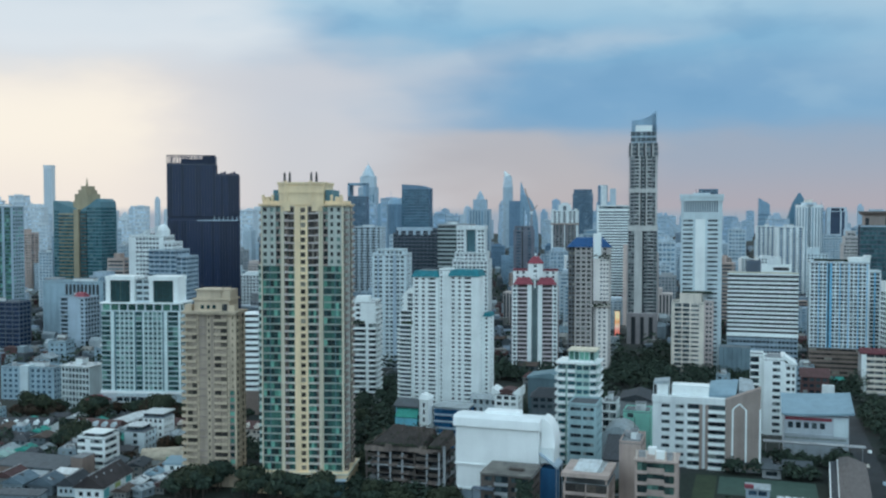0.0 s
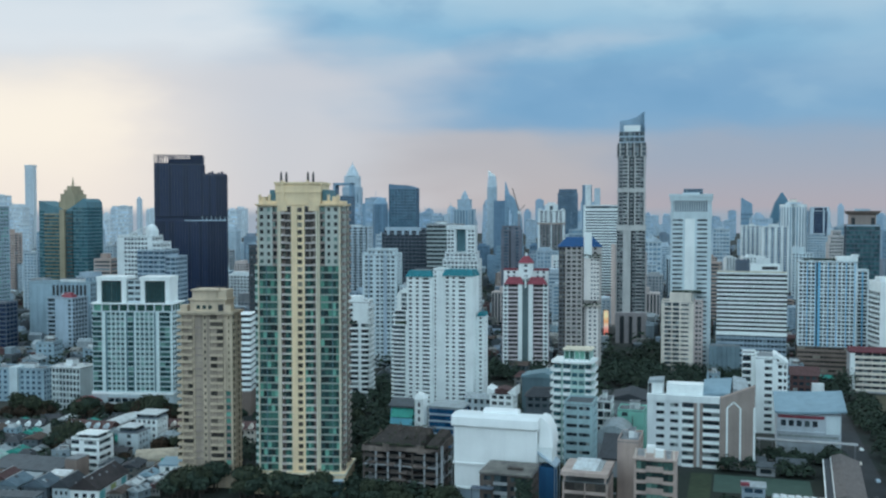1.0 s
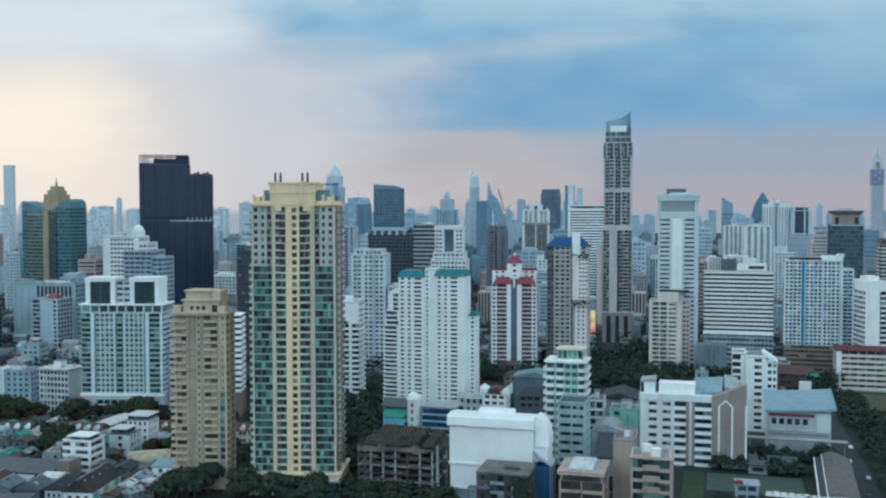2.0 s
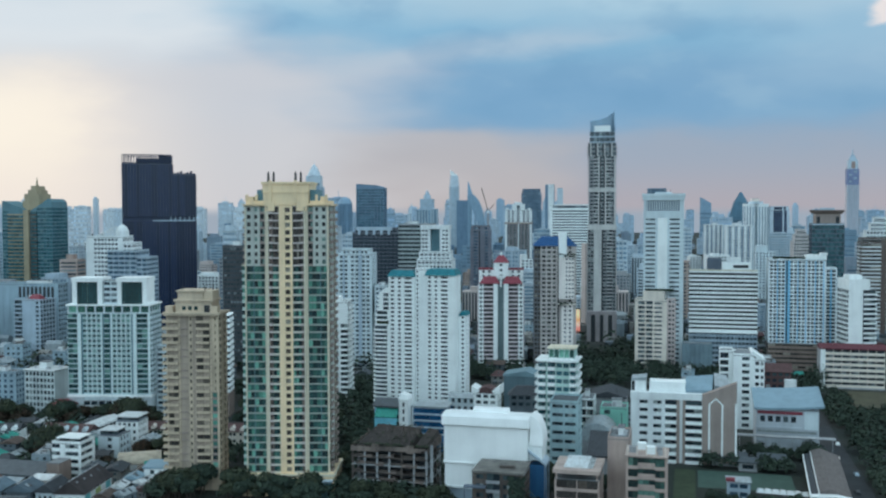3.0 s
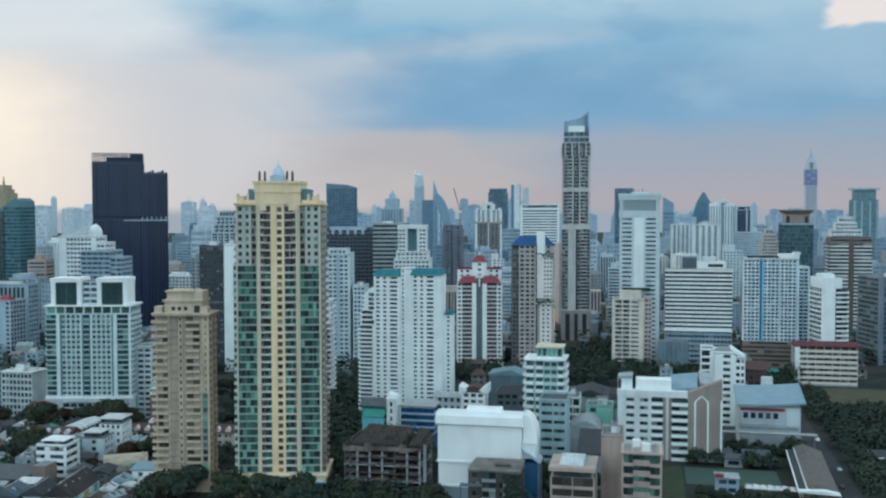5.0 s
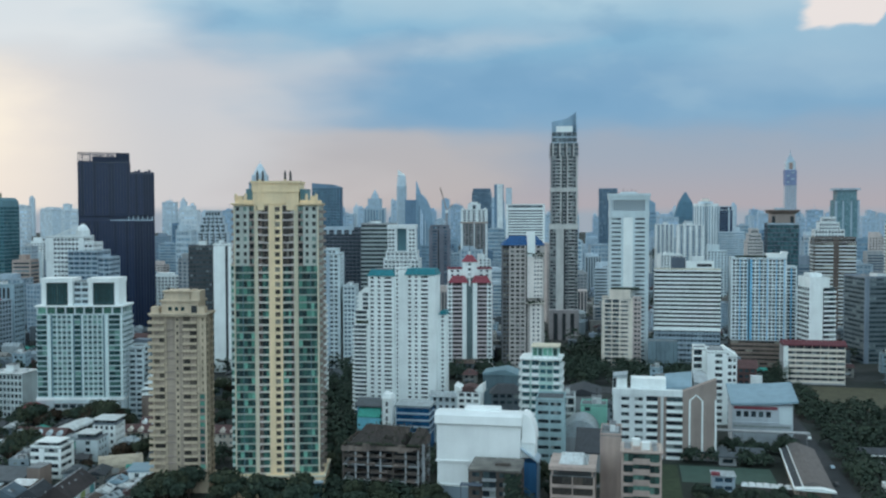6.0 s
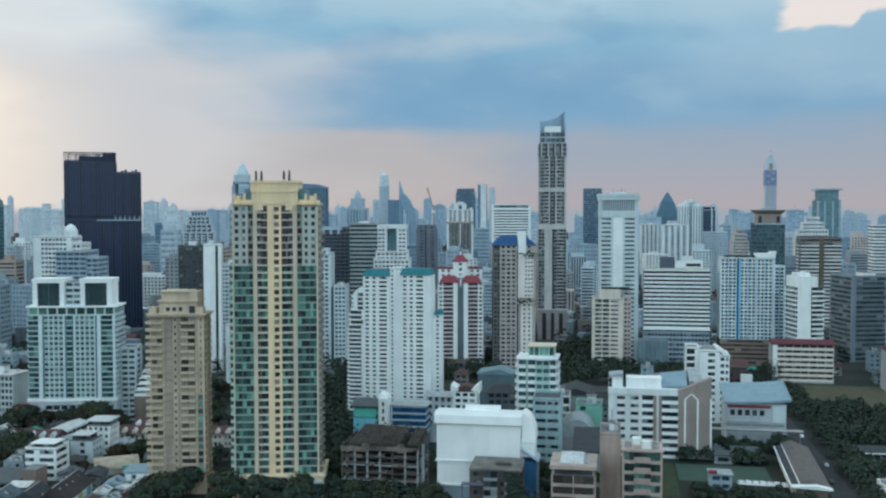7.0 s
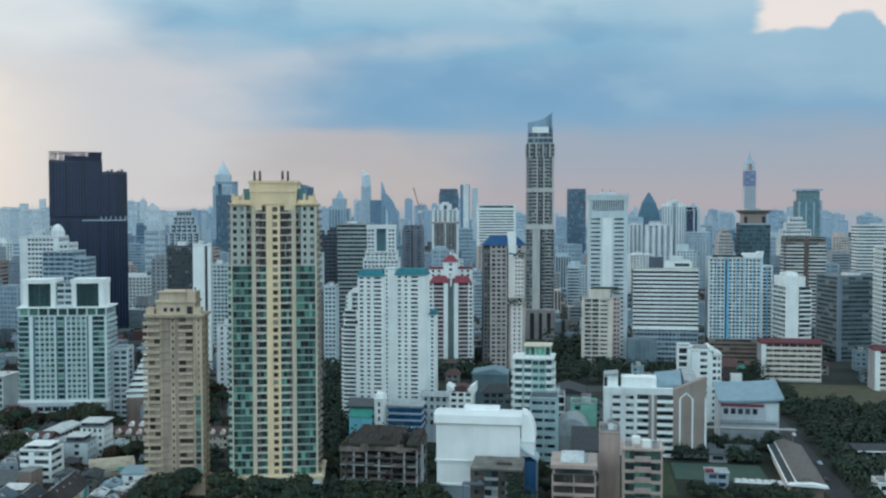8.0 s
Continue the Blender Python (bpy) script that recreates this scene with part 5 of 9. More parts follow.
def saucer_tower():
    h = House("office_tower", 100.4, 918.1, 0.0, "dark sea-blue glass tower under an upturned saucer roof")
    glass = panes("sea_blue_panes", [(0.045, 0.11, 0.13), (0.055, 0.13, 0.15), (0.075, 0.165, 0.19), (0.04, 0.085, 0.10)])
    st = style(SLATE, glass, band=SLATE, gsill=0.12)
    block(h, -13.6, 13.6, 0, 24, 0, 104, 27, rep([("g", 6.4), ("p", 0.2)], 4), GW(6), st)
    h.buf("terrace_rim", PALEB).box(-14.0, 14.0, -0.4, 0.2, 104, 105.2)
    h.buf("upper_storey", TAUPE, "taupe set-back upper storey").box(-10.5, 10.5, 3, 21, 104.3, 114)
    for k, x in enumerate((-9.6, 6.4)):
        # openings are flat sheets with their shade in the colour
        h.buf("upper_opening", INK, own=k + 1).box(x, x + 3.0, 2.9, 3.0, 105.4, 111.5)
    h.buf("saucer_roof", BROWN, "dark upturned saucer roof").loft([[(-11.5, 2, 114), (11.5, 2, 114), (11.5, 22, 114), (-11.5, 22, 114)], [(-13.6, -0.2, 116.4), (13.6, -0.2, 116.4), (13.6, 24.2, 116.4), (-13.6, 24.2, 116.4)], [(-14.0, -0.6, 117.4), (14.0, -0.6, 117.4), (14.0, 24.6, 117.4), (-14.0, 24.6, 117.4)]])
    h.buf("roof_room", PALEB).box(-6, 6, 8, 18, 117.4, 119.2)
    return h.done()


def balcony_slab():
    h = House("apartment_building", -223.6, 536.0, 10.0, "white apartment block with deep balconies and a planted sky deck", single=40)
    h.bits = 90
    st = style(PURE, G_DARK, rail=PURE, band=PURE, out=1.5, guard=1.2)
    block(h, -12, 9, 0, 16, 0, 50.6, 16, [("b", 5), ("p", 0.4), ("b", 6.5), ("p", 1.4), ("b", 3.4)], rep([("b", 3), ("p", 0.7)], 4), st, roof=False)
    h.single = 0
    block(h, -12, 9, 0.2, 16, 50.6, 63.0, 4, [("p", 2), ("w", 1.4), ("p", 1.4), ("w", 1.4), ("p", 5)], rep([("b", 3), ("p", 0.7)], 4), st)
    g = h.buf("roof_garden", LEAF)
    rr = random.Random(17)
    for k in range(50):
        x, y, q = rr.uniform(-10, 2), rr.uniform(-1.4, 0.2), rr.uniform(0.4, 0.8)
        g.hexa([(x + dx * q, y + dy * q * rr.uniform(0.6, 1.2), 51.6 + dz * q * rr.uniform(0.6, 1.4)) for dz in (-0.8, 0.9) for dx, dy in ((-1, -1), (1, -1), (1, 1), (-1, 1))])
    h.buf("lift_room", PURE).box(-4, 4, 5, 12, 63.3, 66.6)
    return h.done()


cream_tower()
beige_tower()
portal_tower()
dark_tower()
gold_tower()
white_steps()
blue_roof_tower()
red_roof_tower()
blue_hat_tower()
slender_tower()
louvre_tower()
sand_block()
striped_block()
blue_column_tower()
slot_tower()
school_block(85.6, 676.6, "cream school block with white balcony bands and a dull red roof", 19.9)
school_block(150.8, 652.0, "second cream school block with a dull red roof", 17.7, 2)
open_top_tower()
balcony_slab()
PW = lambda k, p=0.7, w=1.6: rep([("p", p), ("w", w)], k) + [("p", p)]
GW = lambda k: rep([("g", 3.4), ("p", 0.3)], k)
plain_tower("apartment_tower", "white apartment tower with upright window strips", -260.9, 680.7, 7.8, 26.4, 20, 84.5, 26,
            [("p", 1.2), ("w", 1.4), ("q", 0.8), ("w", 1.4), ("p", 1.6), ("w", 1.4), ("p", 0.7), ("w", 1.4), ("q", 1.6), ("w", 1.4), ("p", 0.7), ("w", 1.4), ("p", 1.2)], PW(6), style(COOL, G_GREY, accent=PALEB), 1, steps=((0.8, 0.7, 3),), single=70)
plain_tower("apartment_building", "lower white wing with rows of windows", -240.0, 679.5, 7.8, 9, 18, 61, 19, PW(3), PW(5), style(COOL, G_BLUE), 2)
plain_tower("office_tower", "dark blue-grey glass office tower with a pale open crown", -316.8, 900.2, 7.8, 46, 30, 95, 26, GW(12), GW(8), style(SLATE, panes("smoky_panes", [(0.04, 0.052, 0.068), (0.046, 0.06, 0.078), (0.05, 0.066, 0.084)]), band=SLATE, gsill=0.2), 3, steps=((0.9, 0.9, 4),), kit=False, crown=PALEB)
plain_tower("office_building", "grey office block with pale horizontal stripes", -266.2, 862.6, 7.8, 31, 34, 104, 27, [("g", 1)], [("g", 1)], style(GREY, panes("graphite_panes", [(0.03, 0.042, 0.05), (0.04, 0.052, 0.06)]), band=paint("ash_green_band", (0.34, 0.40, 0.40), dirt=0.2), gsill=0.42, pane=6), 4)
plain_tower("apartment_tower", "white tower with banded windows high up", -174.5, 1293.0, 7.8, 52, 34, 117, 32, [("p", 0.5), ("g", 8), ("p", 0.5)], [("g", 1)], style(PURE, G_GREY, band=PURE, gsill=0.5, pane=8), 5, steps=((1.0, 1.0, 6.4),), kit=False)
crest_tower()
saucer_tower()
plain_tower("apartment_tower", "dark mauve-grey tower still rising, with white formwork on its roof", -246.0, 1062.0, 14, 23.5, 20, 95, 27, [("p", 1.6), ("w", 2.2), ("p", 0.6), ("v", 0.8), ("p", 2.6), ("w", 1.6), ("p", 2.0)], PW(4), style(paint("mauve_grey_concrete", (0.17, 0.185, 0.225), dirt=0.3), G_BLUE), 41, steps=((0.9, 0.8, 4),))

plain_tower("office_building", "brown and white striped office slab", 148.0, 932.0, 0, 37, 20, 87, 26, [("p", 1), ("g", 18), ("q", 5), ("g", 17)], [("g", 1)], style(paint("umber_cladding", (0.15, 0.115, 0.10), dirt=0.3), G_BROWN, band=WHITE, accent=paint("umber_fin", (0.15, 0.115, 0.10), dirt=0.3), gsill=0.34, pane=8), 8, steps=((0.97, 0.97, 3.6),), single=40)
plain_tower("office_building", "blue-grey office block with dark window bands", 155.3, 779.7, 16, 34, 32, 65.5, 18, [("q", 2.4), ("g", 18), ("p", 1)], [("g", 1)], style(DUSK, G_GREY, band=paint("teal_grey_band", (0.15, 0.20, 0.22), dirt=0.3), accent=DUSK, gsill=0.42, pane=6), 9)
plain_tower("apartment_tower", "white tower with stepped balcony bands", 167.5, 704.0, 0, 30, 24, 91, 28, [("b", 6), ("p", 1), ("w", 2), ("p", 1), ("w", 2), ("p", 1), ("b", 5)], rep([("b", 3), ("p", 1)], 5), style(PURE, G_GREY), 10)
plain_tower("apartment_tower", "dark slab with blank grey flank", -342.3, 647.4, 7.8, 17.5, 14, 91, 28, [("p", 1)] + rep([("w", 1.7), ("p", 0.5)], 7), PW(4), style(paint("charcoal_cladding", (0.062, 0.070, 0.078), dirt=0.3), G_GREY, sill=0.42), 11)
plain_tower("apartment_tower", "plain white slab with a dark upright slot", -327.0, 650.5, 17.8, 12.4, 16, 92, 28, [("p", 6), ("v", 1.3), ("p", 1.5)], PW(4), style(PURE, G_GREY), 12)
plain_tower("apartment_tower", "white tower topped by a stack of boxes", -491.0, 1000.0, 17.8, 34, 24, 92, 28, rep([("p", 1), ("w", 2), ("v", 0.8)], 5) + [("p", 1)], PW(5), style(FARW, G_GREY), 13, steps=((0.86, 0.8, 9), (0.7, 0.7, 8), (0.5, 0.6, 6)), kit=False)
plain_tower("apartment_tower", "pale apartment tower with fine window rows", -341.5, 720.0, 12, 15, 18, 74, 23, PW(5), PW(4), style(COOL, G_GREY), 29)
plain_tower("apartment_tower", "white tower with dark ribbed windows", -437.0, 1062.0, 7.8, 38, 24, 98, 30, [("p", 1)] + rep([("w", 1.6), ("p", 0.7), ("w", 1.6), ("v", 0.7)], 5) + [("p", 1)], PW(5), style(FARW, G_GREY), 30)
plain_tower("apartment_tower", "white tower with a lattice front and arched top", 100.0, 1430.0, 4, 32, 24, 80, 24, rep([("p", 0.6), ("w", 2)], 8) + [("p", 0.6)], PW(5), style(FARW, G_FAR), 33, steps=((0.7, 0.8, 4),), kit=False)
plain_tower("apartment_tower", "sand-coloured tower stepping up to a roof room", 90.5, 1037.0, 4, 16, 20, 84, 26, PW(6), PW(5), style(paint("hazy_sand_render", (0.60, 0.57, 0.55), dirt=0.2), G_GREY), 34, steps=((0.8, 0.8, 7), (0.5, 0.6, 5)), kit=False)
plain_tower("apartment_tower", "white tower stepping up to a small top room", 188.7, 1169.4, 0, 38, 24, 84, 25, PW(9), PW(6), style(WHITE, G_GREY), 21, steps=((0.86, 0.86, 9), (0.6, 0.7, 8), (0.4, 0.5, 6)), kit=False)
plain_tower("apartment_tower", "white tower with fine horizontal bands", 236.0, 1024.0, 0, 36, 24, 101, 30, [("g", 1)], [("g", 1)], style(WHITE, G_GREY, band=WHITE, gsill=0.5, pane=8), 22)
plain_tower("apartment_building", "slim white block between the two cream towers", -284.5, 583.0, 0, 10, 16, 43, 13, [("p", 2), ("w", 1.4), ("p", 2), ("w", 1.4), ("p", 1)], PW(4), style(WHITE, G_GREY), 23, single=20)
_mall = plain_tower("office_building", "white block with dark upright slots and blue sign panels", -558.2, 697.7, 7.8, 56, 18, 56, 14, [("p", 1)], PW(4), style(HAZEL, G_GREY), 24)
plain_tower("apartment_tower", "pale slim tower beyond the dark block", -765.0, 911.0, 7.8, 17, 16, 70, 20, PW(4), PW(4), style(FARW, G_FAR), 26)
plain_tower("apartment_tower", "pale tower with a small roof room", -752.0, 915.0, 7.8, 14, 16, 88, 25, PW(3), PW(4), style(FARG, G_FAR), 27)
plain_tower("apartment_tower", "narrow pale tower with window strips", -620.0, 852.0, 7.8, 10, 14, 81, 24, PW(3), PW(4), style(FARW, G_FAR), 28)
_b = Buf()
for _k in range(9):
    # slots are flat strips; their shade is only near-black paint
    _b.box(-6.4 + _k * 3.6, -4.4 + _k * 3.6, -0.25, -0.02, 45.5, 54.5)
part("louvre", _b, INK, _mall, "dark upright slots under the roof", "stuff")
for _k, _x in enumerate((21.0, 15.5)):
    _b = Buf()
    _b.box(_x, _x + (4.0 if _k == 0 else 3.0), -0.4, -0.05, 35, 38.6)
    part("sign_panel", _b, BLUEP if _k else DEEPB, _mall, "plain blue sign panel")


# ---- the lower buildings near by ----
def white_hall():
    h = House("hall", -95.6, 365.5, 0.0, "big windowless white hall with a rounded roof and ridge vent", "hall", lift=-1.1)
    hw, d = 17.4, 17.0
    w = h.buf("wall", SMOOTH)
    w.box(-hw + 0.8, hw - 0.6, 0.6, d, 19.6, 34.0)
    w.box(-hw + 0.4, hw - 0.2, 0.2, d, 18.8, 19.6)
    w.box(-hw + 1.0, hw - 0.6, 0.9, d, 9.8, 18.8)
    h.buf("lower_wall", PALEB, "pale blue sheet wall at the foot").box(-hw + 1.4, hw - 1.0, 1.2, d, 0, 9.0)
    h.buf("ledge", PURE).box(-hw + 0.8, hw - 0.6, 0.3, d, 9.0, 9.8)
    prof = [(0.0, 33.8), (d, 33.8), (d + 0.4, 35.6), (d - 3.2, 37.6), (6.0, 38.6), (1.6, 38.4), (-0.4, 37.6), (-0.7, 34.4)]
    r = h.buf("roof", SMOOTH, "smooth white sheet roof with turned-down edge")
    r.side_y(prof, -hw, hw)
    rows = []
    for k in range(13):          # rounded end over the side bay
        a = math.pi / 2 * k / 12
        x, z = hw - 0.2 + 5.4 * math.sin(a), 28 + 10.2 * math.cos(a)
        rows.append([(x, 3.0, 27.0), (x, 4.4, z), (x, d - 2, z), (x, d - 1, 27.0)])
    h.buf("end_roof", SMOOTH, "rounded white end of the roof").loft(rows)
    h.buf("ridge_vent", SMOOTH).side_y([(6, 37.6), (11.5, 37.6), (11.5, 39.4), (10.4, 40.0), (7.2, 40.0), (6, 39.4)], -6.0, 8.0)
    s = h.buf("lean_to", PALEB, "lean-to roof over a dark blue side wall")
    s.hexa([(hw - 0.6, 2, 24.4), (hw + 6.6, 2, 19.2), (hw + 6.6, d - 4, 19.2), (hw - 0.6, d - 4, 24.4),
            (hw - 0.6, 2, 25.2), (hw + 6.6, 2, 20.0), (hw + 6.6, d - 4, 20.0), (hw - 0.6, d - 4, 25.2)])
    h.buf("side_wall", DEEPB).box(hw - 0.6, hw + 5.6, 3, d - 5, 0, 19.2)
    h.buf("end_wall", PURE).box(hw - 0.6, hw + 4.8, 3.6, d - 1.6, 21.0, 28.0)
    for k in range(3):
        h.buf("side_post", PALEB).box(hw + 5.6, hw + 5.9, 4 + k * 5.6, 4.5 + k * 5.6, 0, 19.2)
    h.take(-hw, hw + 7, -1, d)
    return h.done()


def weathered_house():
    h = House("house", -86.3, 343.8, 0.0, "stained concrete house with a flat roof and climbing plants", "house", single=40)
    st = style(RUINED, G_DARK, band=RUINED, rail=GREY, sill=0.35, pane=1.6, out=1.0)
    block(h, -9.5, 10, 0, 13, 0, 20.6, 6, [("p", 1), ("w", 2), ("p", 0.8), ("b", 3.6), ("p", 0.8), ("w", 2), ("p", 0.6), ("w", 2), ("p", 1)], PW(4), st, parapet=0)
    h.single = 0
    h.buf("roof_slab", paint("stained_screed", (0.20, 0.19, 0.17), dirt=0.7), "stained flat roof slab").box(-9.6, 9.8, -0.6, 17.4, 20.9, 21.5)
    h.buf("back_wall", RUINED).box(-9.2, 9.4, 13.2, 17.0, 0, 20.8)
    h.buf("hatch", RUINED).box(0, 5.6, 5, 7, 21.7, 22.3)
    vine = h.buf("climbing_plant", LEAF, "dark climbing plant on the wall")
    rr = random.Random(11)
    for k in range(260):
        x, z, s = rr.uniform(4.5, 10.2), 20 * rr.random() ** 0.7, rr.uniform(0.4, 0.9)
        o = rr.uniform(-1.4, -0.5)
        n = len(vine.v)
        vine.v += [(x - s, o, z), (x, o - 0.4, z - s), (x + s, o, z), (x, o - 0.2, z + s)]
        vine.f += [(n, n + 1, n + 2, n + 3)]
    h.buf("canopy", SLATE).box(-12.2, -4.0, -3.0, 0, 15.6, 16.1)
    h.buf("canopy_post", SLATE).box(-12.0, -11.7, -2.9, -2.6, 0, 15.6)
    return h.done()


def ruin():
    h = House("unfinished_building", -136.9, 371.5, 0.0, "abandoned concrete frame with a blackened sunken roof", "ruin", size=(1.07, 0.945, 0.945), lift=6.5)
    hw, d = 15.4, 24.0
    for i in range(7):
        for j in range(4):
            b = Buf()
            b.box(-0.35, 0.35, -0.35, 0.35, h.foot, 15)
            o = part("column", b, GREY if (i + j) % 4 else RUINED, h.root)
            o.location = (-hw + 0.6 + i * (2 * hw - 1.2) / 6, 0.6 + j * (d - 1.2) / 3, 0)
    for k, z in enumerate((-3.2, 0.2, 3.4, 6.8, 10.2)):
        h.buf("floor_slab", GREY if k % 2 else RUINED).box(-hw + 0.2, hw - 0.2, 0.2, d - 0.2, z, z + 0.4)
        for i in range(6):
            x = -hw + 0.9 + i * (2 * hw - 1.2) / 6
            if (i * 7 + k * 3) % 5 < 3:
                h.buf("infill", RUINED).box(x, x + 4.2, 0.9, 1.1, z + 0.4, z + 1.5)
    # solid near-black box painted as the gloom inside the open frame
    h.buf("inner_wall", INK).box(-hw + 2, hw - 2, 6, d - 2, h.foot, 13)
    stained = paint("rain_streaked_concrete", (0.22, 0.175, 0.15), dirt=0.9)
    e = h.buf("parapet_beam", stained, "stained broken edge beam")
    rb = random.Random(15)
    for i in range(11):
        x0, x1 = -hw + i * 2 * hw / 11, -hw + (i + 1) * 2 * hw / 11
        e.box(x0, x1, -0.2, 0.4, 13.0 + rb.choice((0, 0, 0.7, 1.4)), 15.0 + rb.uniform(0, 1.7))
    e.box(-hw, hw, d - 0.4, d + 0.2, 13.0, 16.4)
    for x in (-hw, hw - 0.5):
        for j in range(6):
            y0 = 0.4 + j * (d - 0.8) / 6
            e.box(x, x + 0.5, y0, y0 + (d - 0.8) / 6, 13.0, 15.2 + rb.uniform(0, 1.4))
    for i in range(14):         # hanging and fallen slabs
        x, z = rb.uniform(-hw + 2, hw - 4), rb.choice((0.6, 3.8, 7.2, 10.6))
        lean = rb.uniform(-0.9, 0.9)
        h.buf("fallen_slab", stained, own=i + 1).hexa([(x, -0.5, z), (x + 3.6, -0.5, z + lean), (x + 3.6, 2.0, z + 0.8 + lean), (x, 2.0, z + 0.8),
                                                     (x, -0.5, z + 0.25), (x + 3.6, -0.5, z + lean + 0.25), (x + 3.6, 2.0, z + 1.05 + lean), (x, 2.0, z + 1.05)])
    tuft = h.buf("undergrowth", LEAF2, "dark weeds growing from the roof", 0)
    for i in range(260):
        x, y, q = rb.uniform(-hw, hw), rb.choice((rb.uniform(-0.4, 1.2), rb.uniform(2, d))), rb.uniform(0.25, 0.7)
        z = 15.6 + max(0.0, y - 3) * 0.2 + rb.uniform(0, 0.8)
        n0 = len(tuft.v)
        tuft.v += [(x - q, y, z), (x, y - q, z + 0.3), (x + q, y, z), (x, y + q, z + q)]
        tuft.f += [(n0, n0 + 1, n0 + 2, n0 + 3)]
    r = h.buf("roof", tin("scorched_roof", (0.055, 0.046, 0.042), 0.9), "dark scorched roof sinking in the middle")
    r.hexa([(-hw, 0, 13.4), (hw - 7, 0, 13.4), (hw - 7, d, 13.4), (-hw, d, 13.4), (-hw + 3, 3, 16.5), (hw - 8, 4, 16.0), (hw - 8.5, d - 2, 19.6), (-hw + 5, d - 2, 20.4)])
    r.hexa([(hw - 6, 0.5, 13.4), (hw, 0.5, 13.4), (hw, d, 13.4), (hw - 6, d, 13.4), (hw - 5, 2, 16.6), (hw - 1, 2, 16.6), (hw - 1, d - 1, 19), (hw - 5, d - 1, 19.4)])
    rr = random.Random(5)
    for k in range(90):
        x, y = rr.uniform(-hw + 3, hw - 7), rr.uniform(4, d - 3)
        z = 16.2 + (y - 4) / (d - 6) * 3.6
        h.buf("rafter", RUINED).bar((x, y, z), (x + rr.uniform(-2, 2), y + rr.uniform(1, 3), z + rr.uniform(0.5, 1.6)), 0.12)
    h.buf("lift_frame", GREY).box(hw + 1.0, hw + 2.0, 0, 1.0, h.foot, 17)
    h.take(-hw - 1, hw + 3, -1, d + 1)
    return h.done()


def clinic():
    h = House("hospital_building", -20.7, 456.9, 0.0, "white seven-storey hospital with brown arched gable and balcony bays", single=140)
    h.bits = 40
    hw, d, n, zt = 23.9, 22.0, 8, 29.6
    st = style(WHITE, G_DARK, rail=PURE, band=WHITE, accent=TAUPE, out=1.5, guard=1.6, sill=0.36, head=0.2, proud=0.5, pane=2.0)
    front = [("p", 5.0), ("w", 4.6), ("p", 3.2), ("w", 4.6), ("p", 2.0), ("b", 6.4), ("q", 1.8), ("p", 1.6), ("q", 1.6), ("b", 9.2)]
    block(h, -hw, 8.6, 0, d, 0, zt, n, front, rep([("w", 2.4), ("p", 1.2)], 6), st, parapet=0)
    h.single = 0
    g = h.buf("gable", TAUPE, "brown gable wall rising to one side")
    g.side([(8.6, 0), (23.9, 0), (23.9, 38.6), (9.4, 32.6), (8.6, 32.6)], -0.6, 4)
    h.buf("rear_wall", TAUPE).box(8.8, 23.7, 4, d, 0, 31)
    a = h.buf("arch_moulding", PURE, "white pointed arch moulding")
    a.box(11.4, 12.2, -0.9, -0.6, 3, 28.2)
    a.box(17.2, 18.0, -0.9, -0.6, 3, 28.2)
    a.hexa([(11.4, -0.9, 28.2), (12.2, -0.9, 28.2), (12.2, -0.6, 28.2), (11.4, -0.6, 28.2), (14.3, -0.9, 31.0), (15.1, -0.9, 31.0), (15.1, -0.6, 31.0), (14.3, -0.6, 31.0)])
    a.hexa([(17.2, -0.9, 28.2), (18.0, -0.9, 28.2), (18.0, -0.6, 28.2), (17.2, -0.6, 28.2), (14.3, -0.9, 31.0), (15.1, -0.9, 31.0), (15.1, -0.6, 31.0), (14.3, -0.6, 31.0)])
    a.box(23.2, 24.1, -0.9, -0.6, 3, 29)
    h.buf("roof_band", WHITE).box(-hw - 0.2, 8.5, -0.4, 3, 29.6, 32.6)
    # near-black sheet on the wall in place of a shaded hollow
    h.buf("recess", INK).box(12.2, 17.2, -0.68, -0.62, 3.0, 5.4)
    p = h.buf("penthouse", PURE)
    p.box(-15.5, 1.0, 3.2, 12, 29.9, 37.2)
    p.box(-hw, -17.2, 3.2, 13, 29.9, 37.6)
    # gap shown by a near-black sheet, its shade painted
    h.buf("penthouse_gap", INK).box(-hw + 0.2, -hw + 1.6, 3.1, 3.2, 32.6, 37.2)
    r = h.buf("roof", BLUES, "pale blue sheet roof")
    r.hexa([(1, 4, 29.9), (13, 4, 29.9), (13, d, 29.9), (1, d, 29.9), (1, 4, 33.4), (13, 4, 34.0), (14, d, 38.4), (1, d, 37.0)])
    h.buf("upper_roof", PALER).hexa([(14.2, 6, 31.0), (22, 6, 31.0), (22, d, 31.0), (14.2, d, 31.0), (14.2, 6, 36), (22, 6, 34.5), (20, d, 38.4), (14.2, d, 39.4)])
    h.buf("side_roof", PALER).side([(-hw, 37.6), (-17, 37.6), (-17, 39.2), (-hw, 38.4)], 2.6, 13.4)
    for k in range(7):
        x = -14 + k * 2.1
        h.buf("cooling_unit", GREY).box(x, x + 1.4, 14, 15.6, 29.9, 31.4)
    return h.done()


